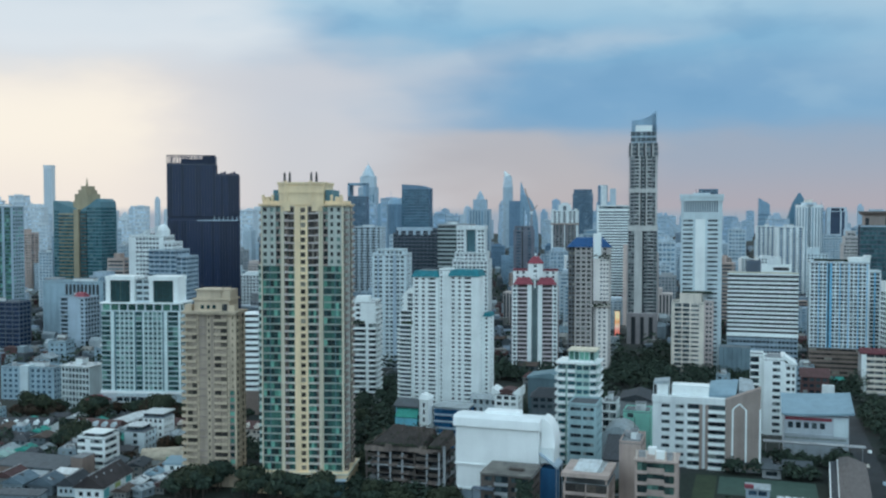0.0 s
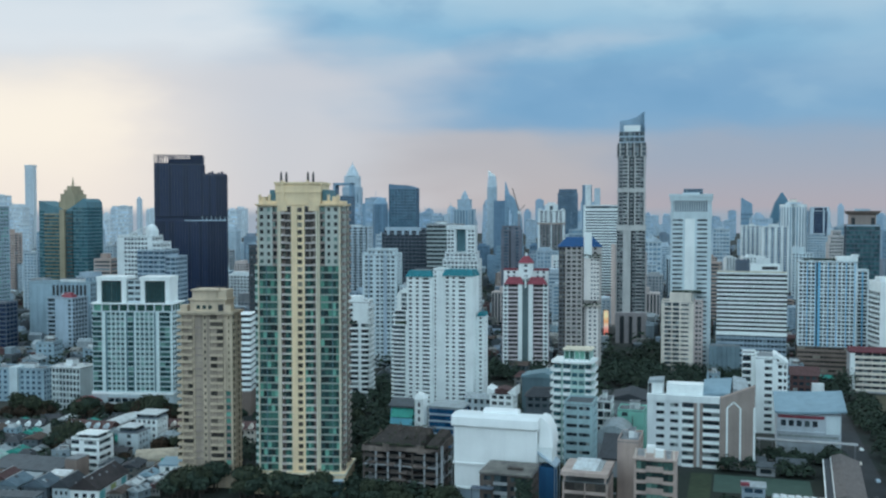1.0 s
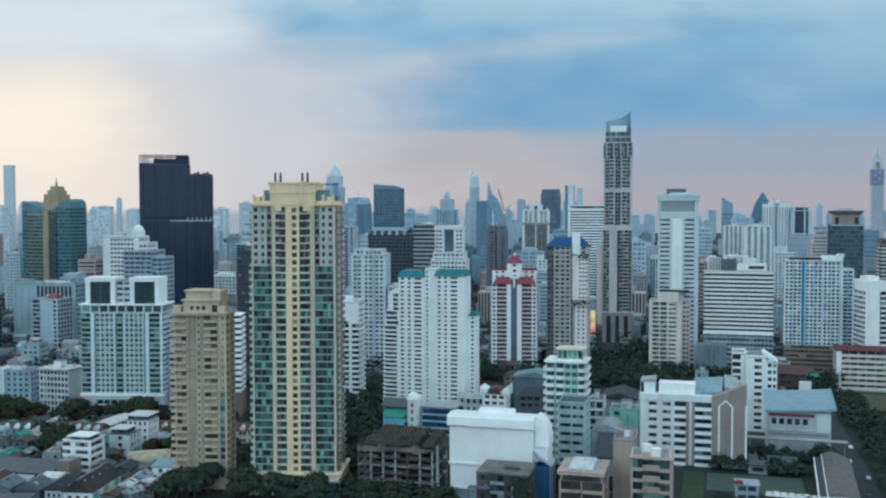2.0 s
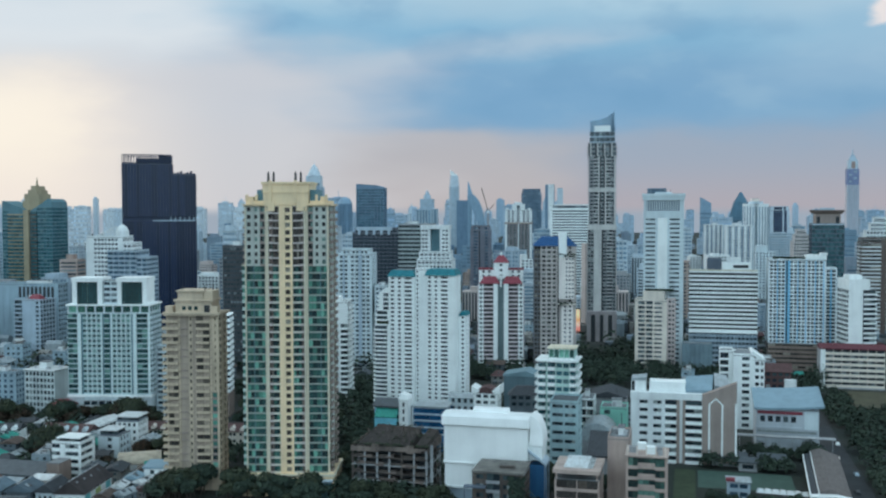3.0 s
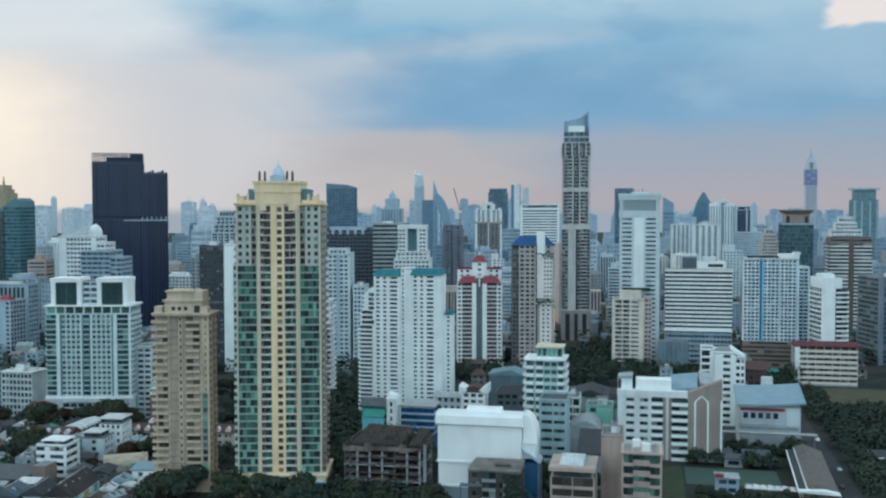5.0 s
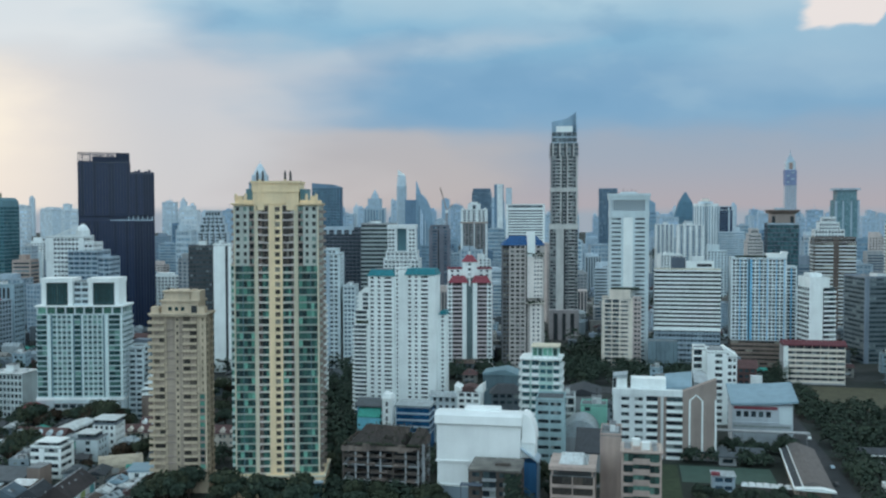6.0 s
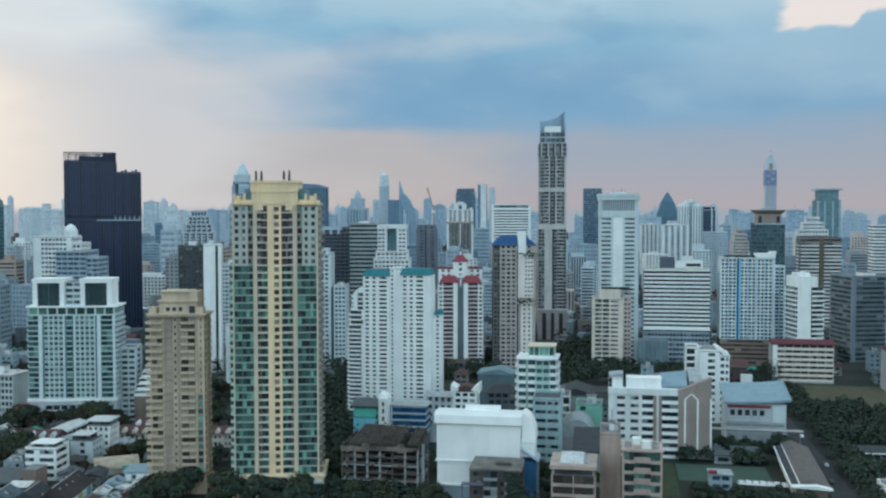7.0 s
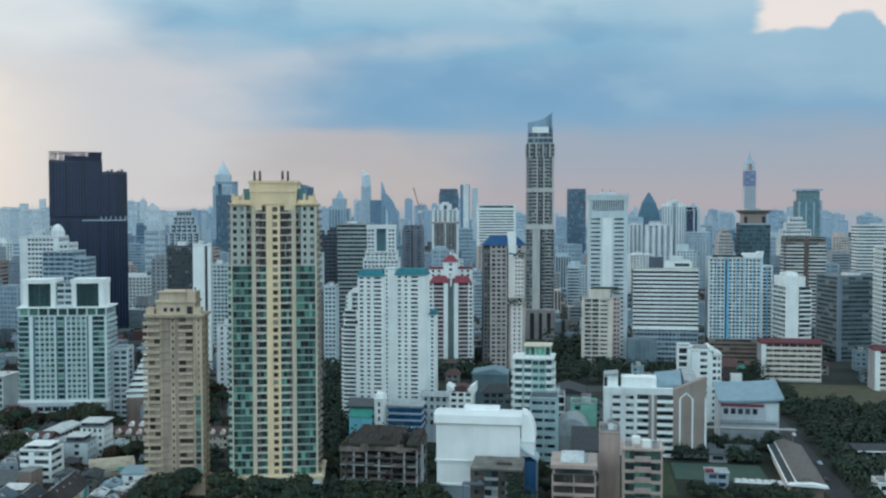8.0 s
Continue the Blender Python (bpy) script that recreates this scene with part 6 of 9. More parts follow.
def rear_wing():
    h = House("apartment_building", 10.4, 537.1, 0.0, "white nine-storey block with a slanted roof edge", single=80)
    st = style(PURE, G_DARK, sill=0.36, pane=1.8, rail=PURE, out=1.2)
    block(h, -12.4, -5.5, 3, 18, 0, 40.5, 11, [("b", 4), ("p", 2.2)], PW(4), st)
    block(h, -5.5, 5.0, 0, 18, 0, 39.5, 11, [("p", 4.0), ("w", 3.4), ("p", 2.0)], PW(4), st)
    block(h, 5.0, 10.5, 1, 18, 0, 37.0, 10, [("p", 0.8), ("w", 2.0), ("p", 0.8), ("w", 1.4), ("p", 0.6)], PW(4), st)
    h.single = 0
    h.buf("roof_edge", PURE).hexa([(8, 0.4, 37.5), (11, 0.4, 37.5), (11, 17, 37.5), (8, 17, 37.5), (3, 0.4, 41.5), (4.4, 0.4, 42.2), (4.4, 17, 42.2), (3, 17, 41.5)])
    h.buf("stair", PURE).box(10.5, 16.5, 4, 16, 0, 15)
    h.buf("cooling_unit", GREY).box(-4, 3, 4, 8, 40.8, 42.4)
    return h.done()


def sports_hall():
    h = House("sports_hall", 28.3, 489.5, 0.0, "white sports hall with a pale blue curved roof and red band", "hall", size=(1.08, 1.0, 1.0), lift=4.2)
    face = paint("hall_grey_render", (0.47, 0.53, 0.57), dirt=0.3)
    h.plinth(-13.2, 13.2, 0.2, 21.8, face)
    hw, d = 13.4, 22.0
    w = h.buf("wall", face)
    w.box(-hw, hw, 0, d, 0, 16.6)
    w.box(-hw - 0.3, hw - 7, -0.5, 0, 7.4, 8.2)
    h.buf("red_band", RED, "red band over the windows").box(-hw + 0.6, hw - 7, -0.35, 0, 14.4, 15.8)
    for k in range(5):
        o = Buf()
        o.box(-1.05, 1.05, 0, 0.12, 0, 2.8)
        p = part("window", o, G_DARK, h.root)
        p.location = (-hw + 2.8 + k * 3.3, -0.1, 10.6)
    h.buf("plain_panel", COOL).box(hw - 6.2, hw - 0.4, -0.3, 0, 7.4, 16.2)
    for z in (2.6, 5.2):
        h.buf("dark_band", G_DARK).box(-hw + 0.5, hw - 1, -0.12, 0, z, z + 1.2)
    r = h.buf("roof", BLUES, "pale blue sheet roof curving up at one end")
    k = 8
    rows = []
    for i in range(k + 1):
        x, z = -hw - 1 + i * (2 * hw + 3) / k, 17.6 + 1.8 * (i / k) ** 2
        rows.append([(x, -1.8, z - 1), (x, d + 1, z + 4.4), (x, d + 1, z + 5.4), (x, -1.8, z)])
    r.loft(rows)
    h.buf("walkway_roof", GREY, "long flat walkway roof").box(-22, 19.5, -9.5, -5.5, 5.0, 5.35)
    for k in range(8):
        h.buf("walkway_post", GREY).box(-21 + k * 5.6, -20.75 + k * 5.6, -7.7, -7.4, h.foot, 5)
    h.take(-hw - 2, hw + 2, -1, d)
    return h.done()


def long_shed():
    h = House("shed", 36.0, 392.0, -3.5, "long low building with a grey sheet roof and pale gutters", "shed")
    hw, d = 7.0, 70.0
    h.buf("wall", SAND).box(-hw + 0.8, hw - 0.8, 1.2, d - 1, 0, 6.2)
    h.buf("gable_wall", BROWN).box(-hw + 0.9, hw - 0.9, 0.6, 1.2, 0, 6.0)
    r = h.buf("roof", tin("brown_grey_sheet", (0.15, 0.135, 0.13)), "brownish grey sheet roof")
    r.side([(-hw + 2.6, 7.4), (hw + 0.4, 6.2), (hw + 0.4, 6.6), (-0.5, 9.4), (-hw + 2.6, 8.2)], 1.5, d)
    h.buf("lower_roof", DARKR).side([(-hw - 0.4, 5.8), (-hw + 2.6, 6.6), (-hw + 2.6, 7.2), (-hw - 0.4, 6.2)], 0.5, d)
    h.buf("gutter", PURE, "pale gutter").box(-hw - 0.9, -hw - 0.4, 0, d, 5.6, 6.2)
    h.buf("gutter", PURE).box(-hw + 2.2, -hw + 2.6, 0.5, d, 7.2, 7.7)
    h.buf("front_canopy", PURE, "pale curved canopy at the end").side([(-hw - 0.5, 6.4), (hw + 0.8, 6.0), (hw + 0.6, 6.6), (2, 7.6), (-hw - 0.5, 7.0)], -2.0, 1.5)
    for k in range(12):
        o = Buf()
        o.box(0, 0.12, -1.2, 1.2, 0, 2.0)
        p = part("window", o, G_DARK, h.root)
        p.location = (-hw + 0.7, 4 + k * 5.5, 2.4)
    h.take(-hw - 1, hw + 1, -2, d)
    return h.done()


def flat_block(x, y, rz, w, d, floors, fh, front, flank, st, label, seed, name="house", category="house", single=0, parapet=0.9, kit=True, size=(1, 1, 1), lift=0.0):
    h = House(name, x, y, rz, label, category, single=single, size=size, lift=lift)
    if lift > 0:
        h.plinth(-w / 2 + 0.2, w / 2 - 0.2, 0.2, d - 0.2, st["wall"])
    block(h, -w / 2, w / 2, 0, d, 0, floors * fh, floors, front, flank, st, parapet=parapet)
    h.single = 0
    if kit:
        roof_kit(h, -w / 2 + 0.5, w / 2 - 0.5, 0.8, d - 0.8, floors * fh + 0.3, seed)
    return h


def balcony_flats():
    h = flat_block(-78.1, 446.0, 0, 17.6, 14, 13, 3.72, [("b", 3.6), ("p", 0.9), ("b", 3.4), ("p", 0.5), ("w", 2.6), ("p", 0.5), ("w", 2.6), ("p", 0.5), ("b", 2.6)], rep([("b", 3), ("p", 1)], 3),
                   style(MINT, G_TEAL, rail=PURE, band=PURE, out=1.6, guard=1.6, pane=2.4), "mint and white apartment block with rounded white balconies", 31, "apartment_building", "building", 110, 0, False, (1, 1, 1), -1.5)
    b = h.buf("roof_canopy", PURE, "white overhanging roof slab")
    b.prism([(-9.8, -1.4), (-7.4, -2.6), (7.6, -2.6), (10.0, -1.2), (10.2, 14.6), (-9.6, 14.6)], 48.7, 49.6)
    st = style(MINT, G_GREEN, gsill=0.15, band=PURE)
    block(h, -4.0, 8.2, 1, 12, 49.6, 54.4, 1, rep([("p", 0.5), ("g", 2.6)], 5) + [("p", 0.5)], rep([("p", 0.5), ("g", 2.6)], 4), st, roof=False)
    h.buf("roof", PALE).box(-4.6, 8.8, 0.4, 12.6, 54.4, 55.0)
    h.done()
    h = flat_block(-72.2, 426.0, 0, 12.6, 17, 8, 3.95, [("p", 1.2), ("w", 5.6), ("p", 0.8), ("w", 5.6), ("p", 1.2)], PW(4, 1, 2), style(paint("teal_grey_render", (0.36, 0.52, 0.55), dirt=0.3), G_DARK, sill=0.46, head=0.14, pane=1.8),
                   "teal-grey office block with a dark flat roof", 32, "office_building", "building", 60, 1.0, False)
    h.buf("roof_deck", GREYR).box(-5.9, 5.9, 0.8, 16.4, 31.9, 32.1)
    h.done()
    h = flat_block(-67.3, 476.0, 0, 6.8, 14, 6, 3.9, [("b", 4), ("p", 0.6), ("b", 4)], PW(3), style(WHITE, G_DARK, rail=PURE), "small white apartment block with balconies", 33, "apartment_building", "building", 24)
    h.done()


def corner_blocks():
    # blocks in the foreground on the near side of the courts
    h = flat_block(-43.8, 365.2, 0, 8, 18, 8, 3.85, [("p", 1)], PW(3), style(PINK, G_BROWN), "blank pinkish party wall block", 41, "apartment_building", "building", 0, 0.8)
    h.done()
    st = style(PINK, panes("shaded_green_panes", [(0.03, 0.05, 0.05), (0.05, 0.09, 0.08), (0.08, 0.16, 0.14), (0.14, 0.26, 0.22)]), rail=PINK, band=PINK, out=1.3, gsill=0.5)
    h = flat_block(-32.4, 344.5, 0, 14.4, 13, 7, 3.9, [("p", 0.7), ("b", 3.2), ("g", 5.4), ("b", 3.2), ("p", 0.7)], PW(3), st, "tan apartment block with glazed balconies and a cluttered roof", 42, "apartment_building", "building", 40, 0, False, (1, 1, 1), 2.5)
    h.buf("roof_slab", PINK).box(-7.6, 7.6, -1.4, 13.4, 27.6, 28.2)
    for k, (x, y, s) in enumerate(((-5, 4, 1.2), (1.4, 3, 1.6), (4.4, 6, 1.0), (-2, 9, 1.5), (4.8, 1.5, 0.8))):
        h.buf("water_tank" if k % 2 else "store", PURE if k % 2 else GREY).box(x - s, x + s, y - s, y + s, 28.2, 28.4 + 1.5 * s)
    for k in range(5):
        h.buf("post", SAND).box(-6.8 + k * 3.3, -6.5 + k * 3.3, 0.2, 0.5, 28.2, 31.4)
    h.done()
    h = flat_block(-57.4, 347.4, 0, 16.4, 17, 5, 3.85, [("p", 0.6), ("b", 7), ("p", 0.4), ("b", 7), ("p", 0.6)], PW(4, 1, 1.6), style(PINK, G_BROWN, rail=PINK, band=PINK, out=1.2), "tan house with deep balconies and a glazed roof canopy", 43, "apartment_building", "building", 40, 0, False)
    c = h.buf("roof_canopy", PINK, "tan canopy frame round a pale skylight")
    c.box(-8.6, 8.6, -2.2, 1.6, 22.0, 23.4)
    c.box(-8.6, -5.0, 1.6, 18, 22.0, 23.4)
    c.box(5.6, 8.6, 1.6, 18, 22.0, 23.4)
    for x, y in ((-7.8, 0), (7.0, 0), (-7.8, 15), (7.0, 15)):
        h.buf("canopy_post", PINK).box(x, x + 0.7, y, y + 0.7, 19.5, 22.0)
    h.buf("skylight", WHITER, "pale sheet skylight").hexa([(-5.0, 1.4, 22.6), (3.8, 1.4, 22.6), (3.8, 17, 23.2), (-5.0, 17, 23.2), (-5.0, 1.4, 23.5), (3.8, 1.4, 23.5), (3.8, 17, 24.2), (-5.0, 17, 24.2)])
    for k in range(5):
        h.buf("skylight_bar", WHITER).box(4.0 + k * 0.35, 4.15 + k * 0.35, 1.6, 17, 23.4, 23.7)
    h.done()
    h = flat_block(-64.0, 560.0, 0, 20, 26, 2, 4.5, [("p", 1)], [("p", 1)], style(GREY, G_DARK), "low shed with a dark sheet roof", 44, "shed", "shed", 0, 0, False)
    h.buf("roof", DARKR).side([(-11, 9.3), (11, 9.3), (11, 9.8), (0, 13.0), (-11, 9.8)], -1, 27)
    h.done()
    h = flat_block(-53.4, 402.0, 0, 12, 17, 4, 3.6, [("p", 1)], [("p", 1)], style(GREY, G_DARK), "shed with a dark monopitch roof", 45, "shed", "shed", 0, 0, False)
    h.buf("roof", DARKR).side_y([(-1, 14.5), (18, 14.5), (18, 21.6), (-1, 15.2)], -6.3, 6.3)
    h.done()
    h = House("warehouse", -59.6, 448.0, 0.0, "warehouse with a pale barrel roof", "shed")
    h.buf("wall", GREY).box(-8, 8, 0, 20, 0, 10.4)
    b = h.buf("roof", PALER, "pale barrel roof")
    b.side([(8.4 * math.cos(math.pi * i / 14), 10.4 + 8.2 * math.sin(math.pi * i / 14)) for i in range(15)], -0.5, 20.5)
    h.take(-8, 8, -1, 23)
    h.done()
    h = flat_block(-54.3, 478.3, 0, 13, 14, 5, 3.9, [("p", 1), ("w", 1.4), ("p", 4)], [("p", 1)], style(paint("bright_mint_render", (0.30, 0.70, 0.58), dirt=0.15), G_DARK), "mint-green rendered block with a flat roof", 46, "house", "house", 0, 0.6)
    h.done()


def canal_school():
    st = style(BLUEP, G_TEAL, band=AQUA, rail=WHITE, out=1.0, gsill=0.4)
    h = flat_block(-161.1, 447.3, 0, 15, 14, 4, 3.6, [("p", 0.5), ("g", 5), ("p", 0.4), ("g", 5), ("p", 0.5)], PW(4), st, "pale blue schoolhouse with a green awning", 51, "school_building", "building", 0, 0, False, (0.933, 0.933, 0.933), 7.9)
    h.buf("roof", GREYR).side_y([(-1, 14.4), (16, 14.4), (16, 15.6), (7, 18.2), (-1, 15.2)], -8.6, 6.6)
    h.buf("awning", GREENR, "bright green sheet awning").hexa([(-6.5, -3.6, 9.6), (5.5, -3.6, 9.6), (5.5, -0.05, 13.4), (-6.5, -0.05, 13.4), (-6.5, -3.6, 10), (5.5, -3.6, 10), (5.5, -0.05, 14), (-6.5, -0.05, 14)])
    h.buf("tarpaulin", paint("aqua_blue_sheet", (0.20, 0.62, 0.76), dirt=0.2), "bright blue sheet wall").box(-6.5, 5.5, -3.4, -3.1, h.foot, 9.4)
    t = h.buf("stair_tower", PURE, "white stair tower with slit windows")
    t.box(6.6, 11.4, -2.4, 6, h.foot, 19.4)
    t.hexa([(6.2, -2.8, 19.4), (11.8, -2.8, 19.4), (11.8, 6.4, 19.4), (6.2, 6.4, 19.4), (7.2, -1.6, 22.4), (10.8, -1.6, 21.4), (10.8, 5, 21.4), (7.2, 5, 22.4)])
    for z in (4, 8, 12, 15.6):
        h.buf("slit_window", G_DARK).box(8.6, 9.6, -2.52, -2.4, z, z + 2.2)
    h.take(-10, 13, -4, 16)
    h.done()
    h = flat_block(-141.1, 451.0, 0, 18, 14, 4, 3.5, [("g", 1)], [("g", 1)], style(DEEPB, panes("deep_blue_panes", [(0.015, 0.07, 0.16), (0.02, 0.10, 0.22), (0.03, 0.13, 0.27)]), band=PALEB, gsill=0.24, pane=5), "school wing with blue window bands", 52, "school_building", "building", 0, 0.5, False, (0.933, 0.933, 0.933), 7.9)
    h.buf("roof", PALER).box(-9.6, 9.6, -0.8, 14.6, 14.3, 15.2)
    h.done()
    h = flat_block(-125.7, 468.8, 0, 22, 13, 4, 4.2, PW(6, 1.6, 1.8), PW(3), style(COOL, G_GREY), "pale school wing with arched windows", 53, "school_building", "building", 20, 0, False, (0.933, 0.933, 0.933), 7.9)
    h.buf("roof", PALER).side_y([(-1.2, 16.8), (14.2, 16.8), (6.5, 18.6)], -11.8, 11.8)
    h.done()
    # white gabled house with sweeping roof ends
    h = flat_block(-113.6, 453.5, 0, 14, 12, 3, 3.6, PW(3), PW(3), style(PURE, G_DARK), "white temple house with upswept gables", 54, "temple", "temple", 0, 0, False, (0.83, 0.83, 0.83), 20.0)
    for s in (-1, 1):
        h.buf("gable", PURE, "upswept white gable", own=1).side([(s * 7 - 1.5, 10.5), (s * 7 + 1.5, 10.5), (s * 7 + s * 1.4, 16.0), (s * 3.5, 12.4)], 0, 12) if s > 0 else h.buf("gable", PURE, own=2).side([(-8.5, 10.5), (-5.5, 10.5), (-3.5, 12.4), (-8.6, 15.0)], 0, 12)
    h.buf("roof", MAROON).side([(-5.6, 11), (5.6, 11), (4, 13.6), (0, 14.6), (-4, 13.6)], 0.5, 12)
    h.done()
    h = flat_block(-104.2, 499.7, 0, 22, 18, 4, 3.6, [("p", 1)], [("p", 1)], style(paint("teal_grey_sheet", (0.12, 0.19, 0.22), dirt=0.3), G_GREY), "shed clad in teal-grey sheet metal", 55, "shed", "shed", 0, 0, False, (0.835, 0.835, 0.835), 18.0)
    h.buf("roof", paint("dull_teal_sheet", (0.17, 0.28, 0.32), 0.5, dirt=0.3)).side([(-11.6, 14.4), (11.6, 14.4), (11.6, 15), (3, 18), (-11.6, 15.4)], -0.6, 18.6)
    h.done()
    h = flat_block(-97.4, 470.3, 8, 18, 12, 2, 3.8, PW(4), PW(3), style(DIMG, G_DARK), "house with a broad dark hipped roof", 56, "house", "house", 0, 0, False, (0.835, 0.835, 0.835), 19.5)
    h.buf("roof", DARKR).frustum(-10, 10, -1, 13, 7.6, 12.4, 5, 5.5)
    h.done()
    h = flat_block(-92.0, 520.0, 0, 22, 14, 3, 3.5, PW(5), PW(3), style(AQUA, G_DARK), "house with a teal sheet roof", 57, "house", "house", 0, 0, False)
    h.buf("roof", GREENR).side_y([(-1, 10.6), (15, 10.6), (7, 14.4)], -11.6, 11.6)
    h.done()


def left_streets():
    st = style(PURE, G_DARK, band=PURE, sill=0.36, gsill=0.45)
    h = flat_block(-288.6, 371.8, 4, 14.2, 12, 4, 3.35, [("g", 5), ("p", 3), ("g", 8), ("p", 1.5)], [("g", 6), ("p", 1)], st, "white four-storey house with ribbon windows", 61, "house", "house", 30, 0.9, False)
    block(h, -4.8, 4.8, 2.4, 10.6, 13.7, 15.6, 1, [("g", 1)], [("g", 1)], style(SLATE, G_DARK), roof=False)
    h.buf("roof_slab", PURE, "bright white roof slab").box(-5.6, 5.6, 1.4, 11.4, 15.6, 16.0)
    h.done()
    h = flat_block(-286.6, 401.5, 6, 10.6, 12, 3, 3.4, [("p", 5), ("w", 2.4), ("p", 4)], PW(3, 1.6, 1.6), style(COOL, G_DARK), "pale house with a dark roof storey", 62, "house", "house", 10, 0, False)
    block(h, -4.8, 3.4, 1, 10, 10.5, 12.8, 1, [("g", 1)], [("g", 1)], style(SLATE, G_DARK), roof=False)
    h.buf("roof_slab", WHITER).box(-5.3, 4.0, 0.2, 11, 12.8, 13.2)
    h.done()
    h = flat_block(-287.2, 418.0, 6, 11.4, 11.5, 4, 3.4, PW(4, 1.4, 1.7), PW(4, 1.4, 1.7), st, "white five-storey house with square windows", 63, "house", "house", 30, 0, False)
    block(h, -5.4, 5.4, 0.5, 11, 13.9, 16.0, 1, [("g", 1)], [("g", 1)], style(DUSK, G_DARK, band=DUSK), roof=False)
    h.buf("roof_slab", WHITER).box(-6.1, 6.1, -0.5, 11.9, 16.0, 16.5)
    h.done()
    # long pale roof and the streets of gabled town houses
    h = flat_block(-317.0, 431.0, 2, 11.5, 22, 2, 3.6, PW(2), PW(5), style(GREY, G_DARK), "long house under a pale sheet roof", 64, "house", "house", 0, 0, False)
    h.buf("roof", WHITER).side([(-6.4, 7.2), (6.4, 7.2), (0, 8.8)], -1, 23)
    h.done()
    h = flat_block(-357.0, 460.0, 10, 11, 12, 3, 3.0, PW(2), PW(2), style(SAND, G_DARK), "house with a bright red roof", 65, "house", "house", 0, 0, False)
    h.buf("roof", RED).frustum(-6.6, 6.6, -1, 13, 9.0, 12.6, 4.5, 5)
    h.done()
    row_houses(-334.0, 418.6, 3, 5, 5.4, MAROON, COOL)
    row_houses(-284.0, 452.0, 10, 5, 5.2, MAROON, PURE)
    row_houses(-287.6, 433.6, 8, 12, 5.2, MAROON, SAND)
    row_houses(-380.0, 404.5, 17.5, 7, 5.4, DARKR, PURE)
    h = flat_block(-305.0, 351.0, 2, 34, 14, 1, 4.0, [("g", 1)], [("p", 1)], style(SAND, G_BROWN, gsill=0.5), "broad hall with a flat grey roof", 66, "hall", "hall", 0, 0, False)
    h.buf("roof", GREYR).side_y([(-2, 4.3), (15, 4.3), (15, 6.6), (-2, 5.0)], -18, 18)
    h.buf("side_roof", RUSTR).side_y([(-7, 3.0), (-2.1, 4.2), (-2.1, 4.4), (-7, 3.2)], -14, 2)
    h.buf("side_roof", PALER).side_y([(-6.4, 3.0), (-2.1, 4.0), (-2.1, 4.2), (-6.4, 3.2)], 3, 12)
    h.take(-18, 18, -8, 15)
    h.done()
    h = flat_block(-283.7, 355.5, 2, 6, 9, 3, 3.0, [("p", 1)], [("p", 1)], style(BROWN, G_DARK), "brown house with a blank end wall", 67, "house", "house", 0, 0, False)
    h.done()
    h = House("pavilion", -260.0, 385.0, 30.0, "pavilion under a shallow sand-coloured dome", "pavilion")
    h.buf("wall", SAND).box(-9, 9, 0, 15, 0, 3)
    b = h.buf("roof", paint("worn_canvas", (0.50, 0.44, 0.34), dirt=0.5), "worn domed roof")
    b.side_y([(7.5 + 8.4 * math.cos(math.pi * k / 9), 3 + 3.4 * math.sin(math.pi * k / 9)) for k in range(10)], -9.6, 9.6)
    h.buf("pale_patch", WHITER).box(-6, -1, -0.6, -0.1, 0.6, 2.8)
    h.buf("awning", GREENR, "green awning beside the dome").hexa([(2, -3.0, 3.0), (9, -3.0, 3.0), (9, -1.0, 4.2), (2, -1.0, 4.2), (2, -3.0, 3.2), (9, -3.0, 3.2), (9, -1.0, 4.4), (2, -1.0, 4.4)])
    h.take(-12, 12, -1, 17)
    h.done()
    h = flat_block(-240.0, 366.0, 12.8, 11, 9, 2, 3.4, [("p", 2), ("w", 1.4), ("p", 5)], PW(2), style(PURE, G_DARK), "small white cube house with a pale roof", 68, "house", "house", 0, 0, False)
    h.buf("roof", BLUES).side_y([(-0.6, 6.9), (9.6, 6.9), (9.6, 8.6), (-0.6, 7.6)], -6, 6)
    h.done()
    # the white stepped office behind the beige tower
    h = House("office_building", -288.0, 494.5, 17.8, "white ribbon-window block stepping up in terraces")
    for k in range(13):
        block(h, -18 + k * 1.6, 16.5, 0, 16, 14 + k * 3.4, 17.4 + k * 3.4, 1, [("g", 1)], [("g", 1)], style(PURE, G_DARK, gsill=0.5, pane=5), roof=False)
        h.buf("terrace", PURE, own=k + 1).box(-18.3 + k * 1.6, 16.8, -0.5, 16.3, 17.2 + k * 3.4, 17.6 + k * 3.4)
    h.buf("base", BROWN).box(-18, 16.5, 0.3, 16, 0, 14)
    h.take(-19, 18, -1, 17)
    h.done()
    # aqua and white walk-up blocks further left
    h = flat_block(-430.8, 494.9, 7.8, 36, 14, 6, 3.3, PW(9, 1.4, 1.6), PW(4), style(HAZEL, G_BLUE), "pale blue walk-up block with square windows", 71, "apartment_building", "building", 0, 0.8)
    h.buf("stair_tower", COOL).box(-4, 1.5, -1.6, 6, 0, 21.5)
    h.done()
    h = flat_block(-383.7, 480.8, 0, 20, 15, 7, 3.55, PW(8, 0.6, 1.7), [("p", 1)], style(paint("office_white_render", (0.58, 0.66, 0.66), dirt=0.3), G_DARK, sill=0.26, head=0.12), "grey-white office block with a pale roof", 72, "office_building", "building", 40, 0, True)
    h.buf("roof_slab", WHITER).box(-10.6, 10.6, -0.8, 15.8, 25.2, 25.9)
    h.done()
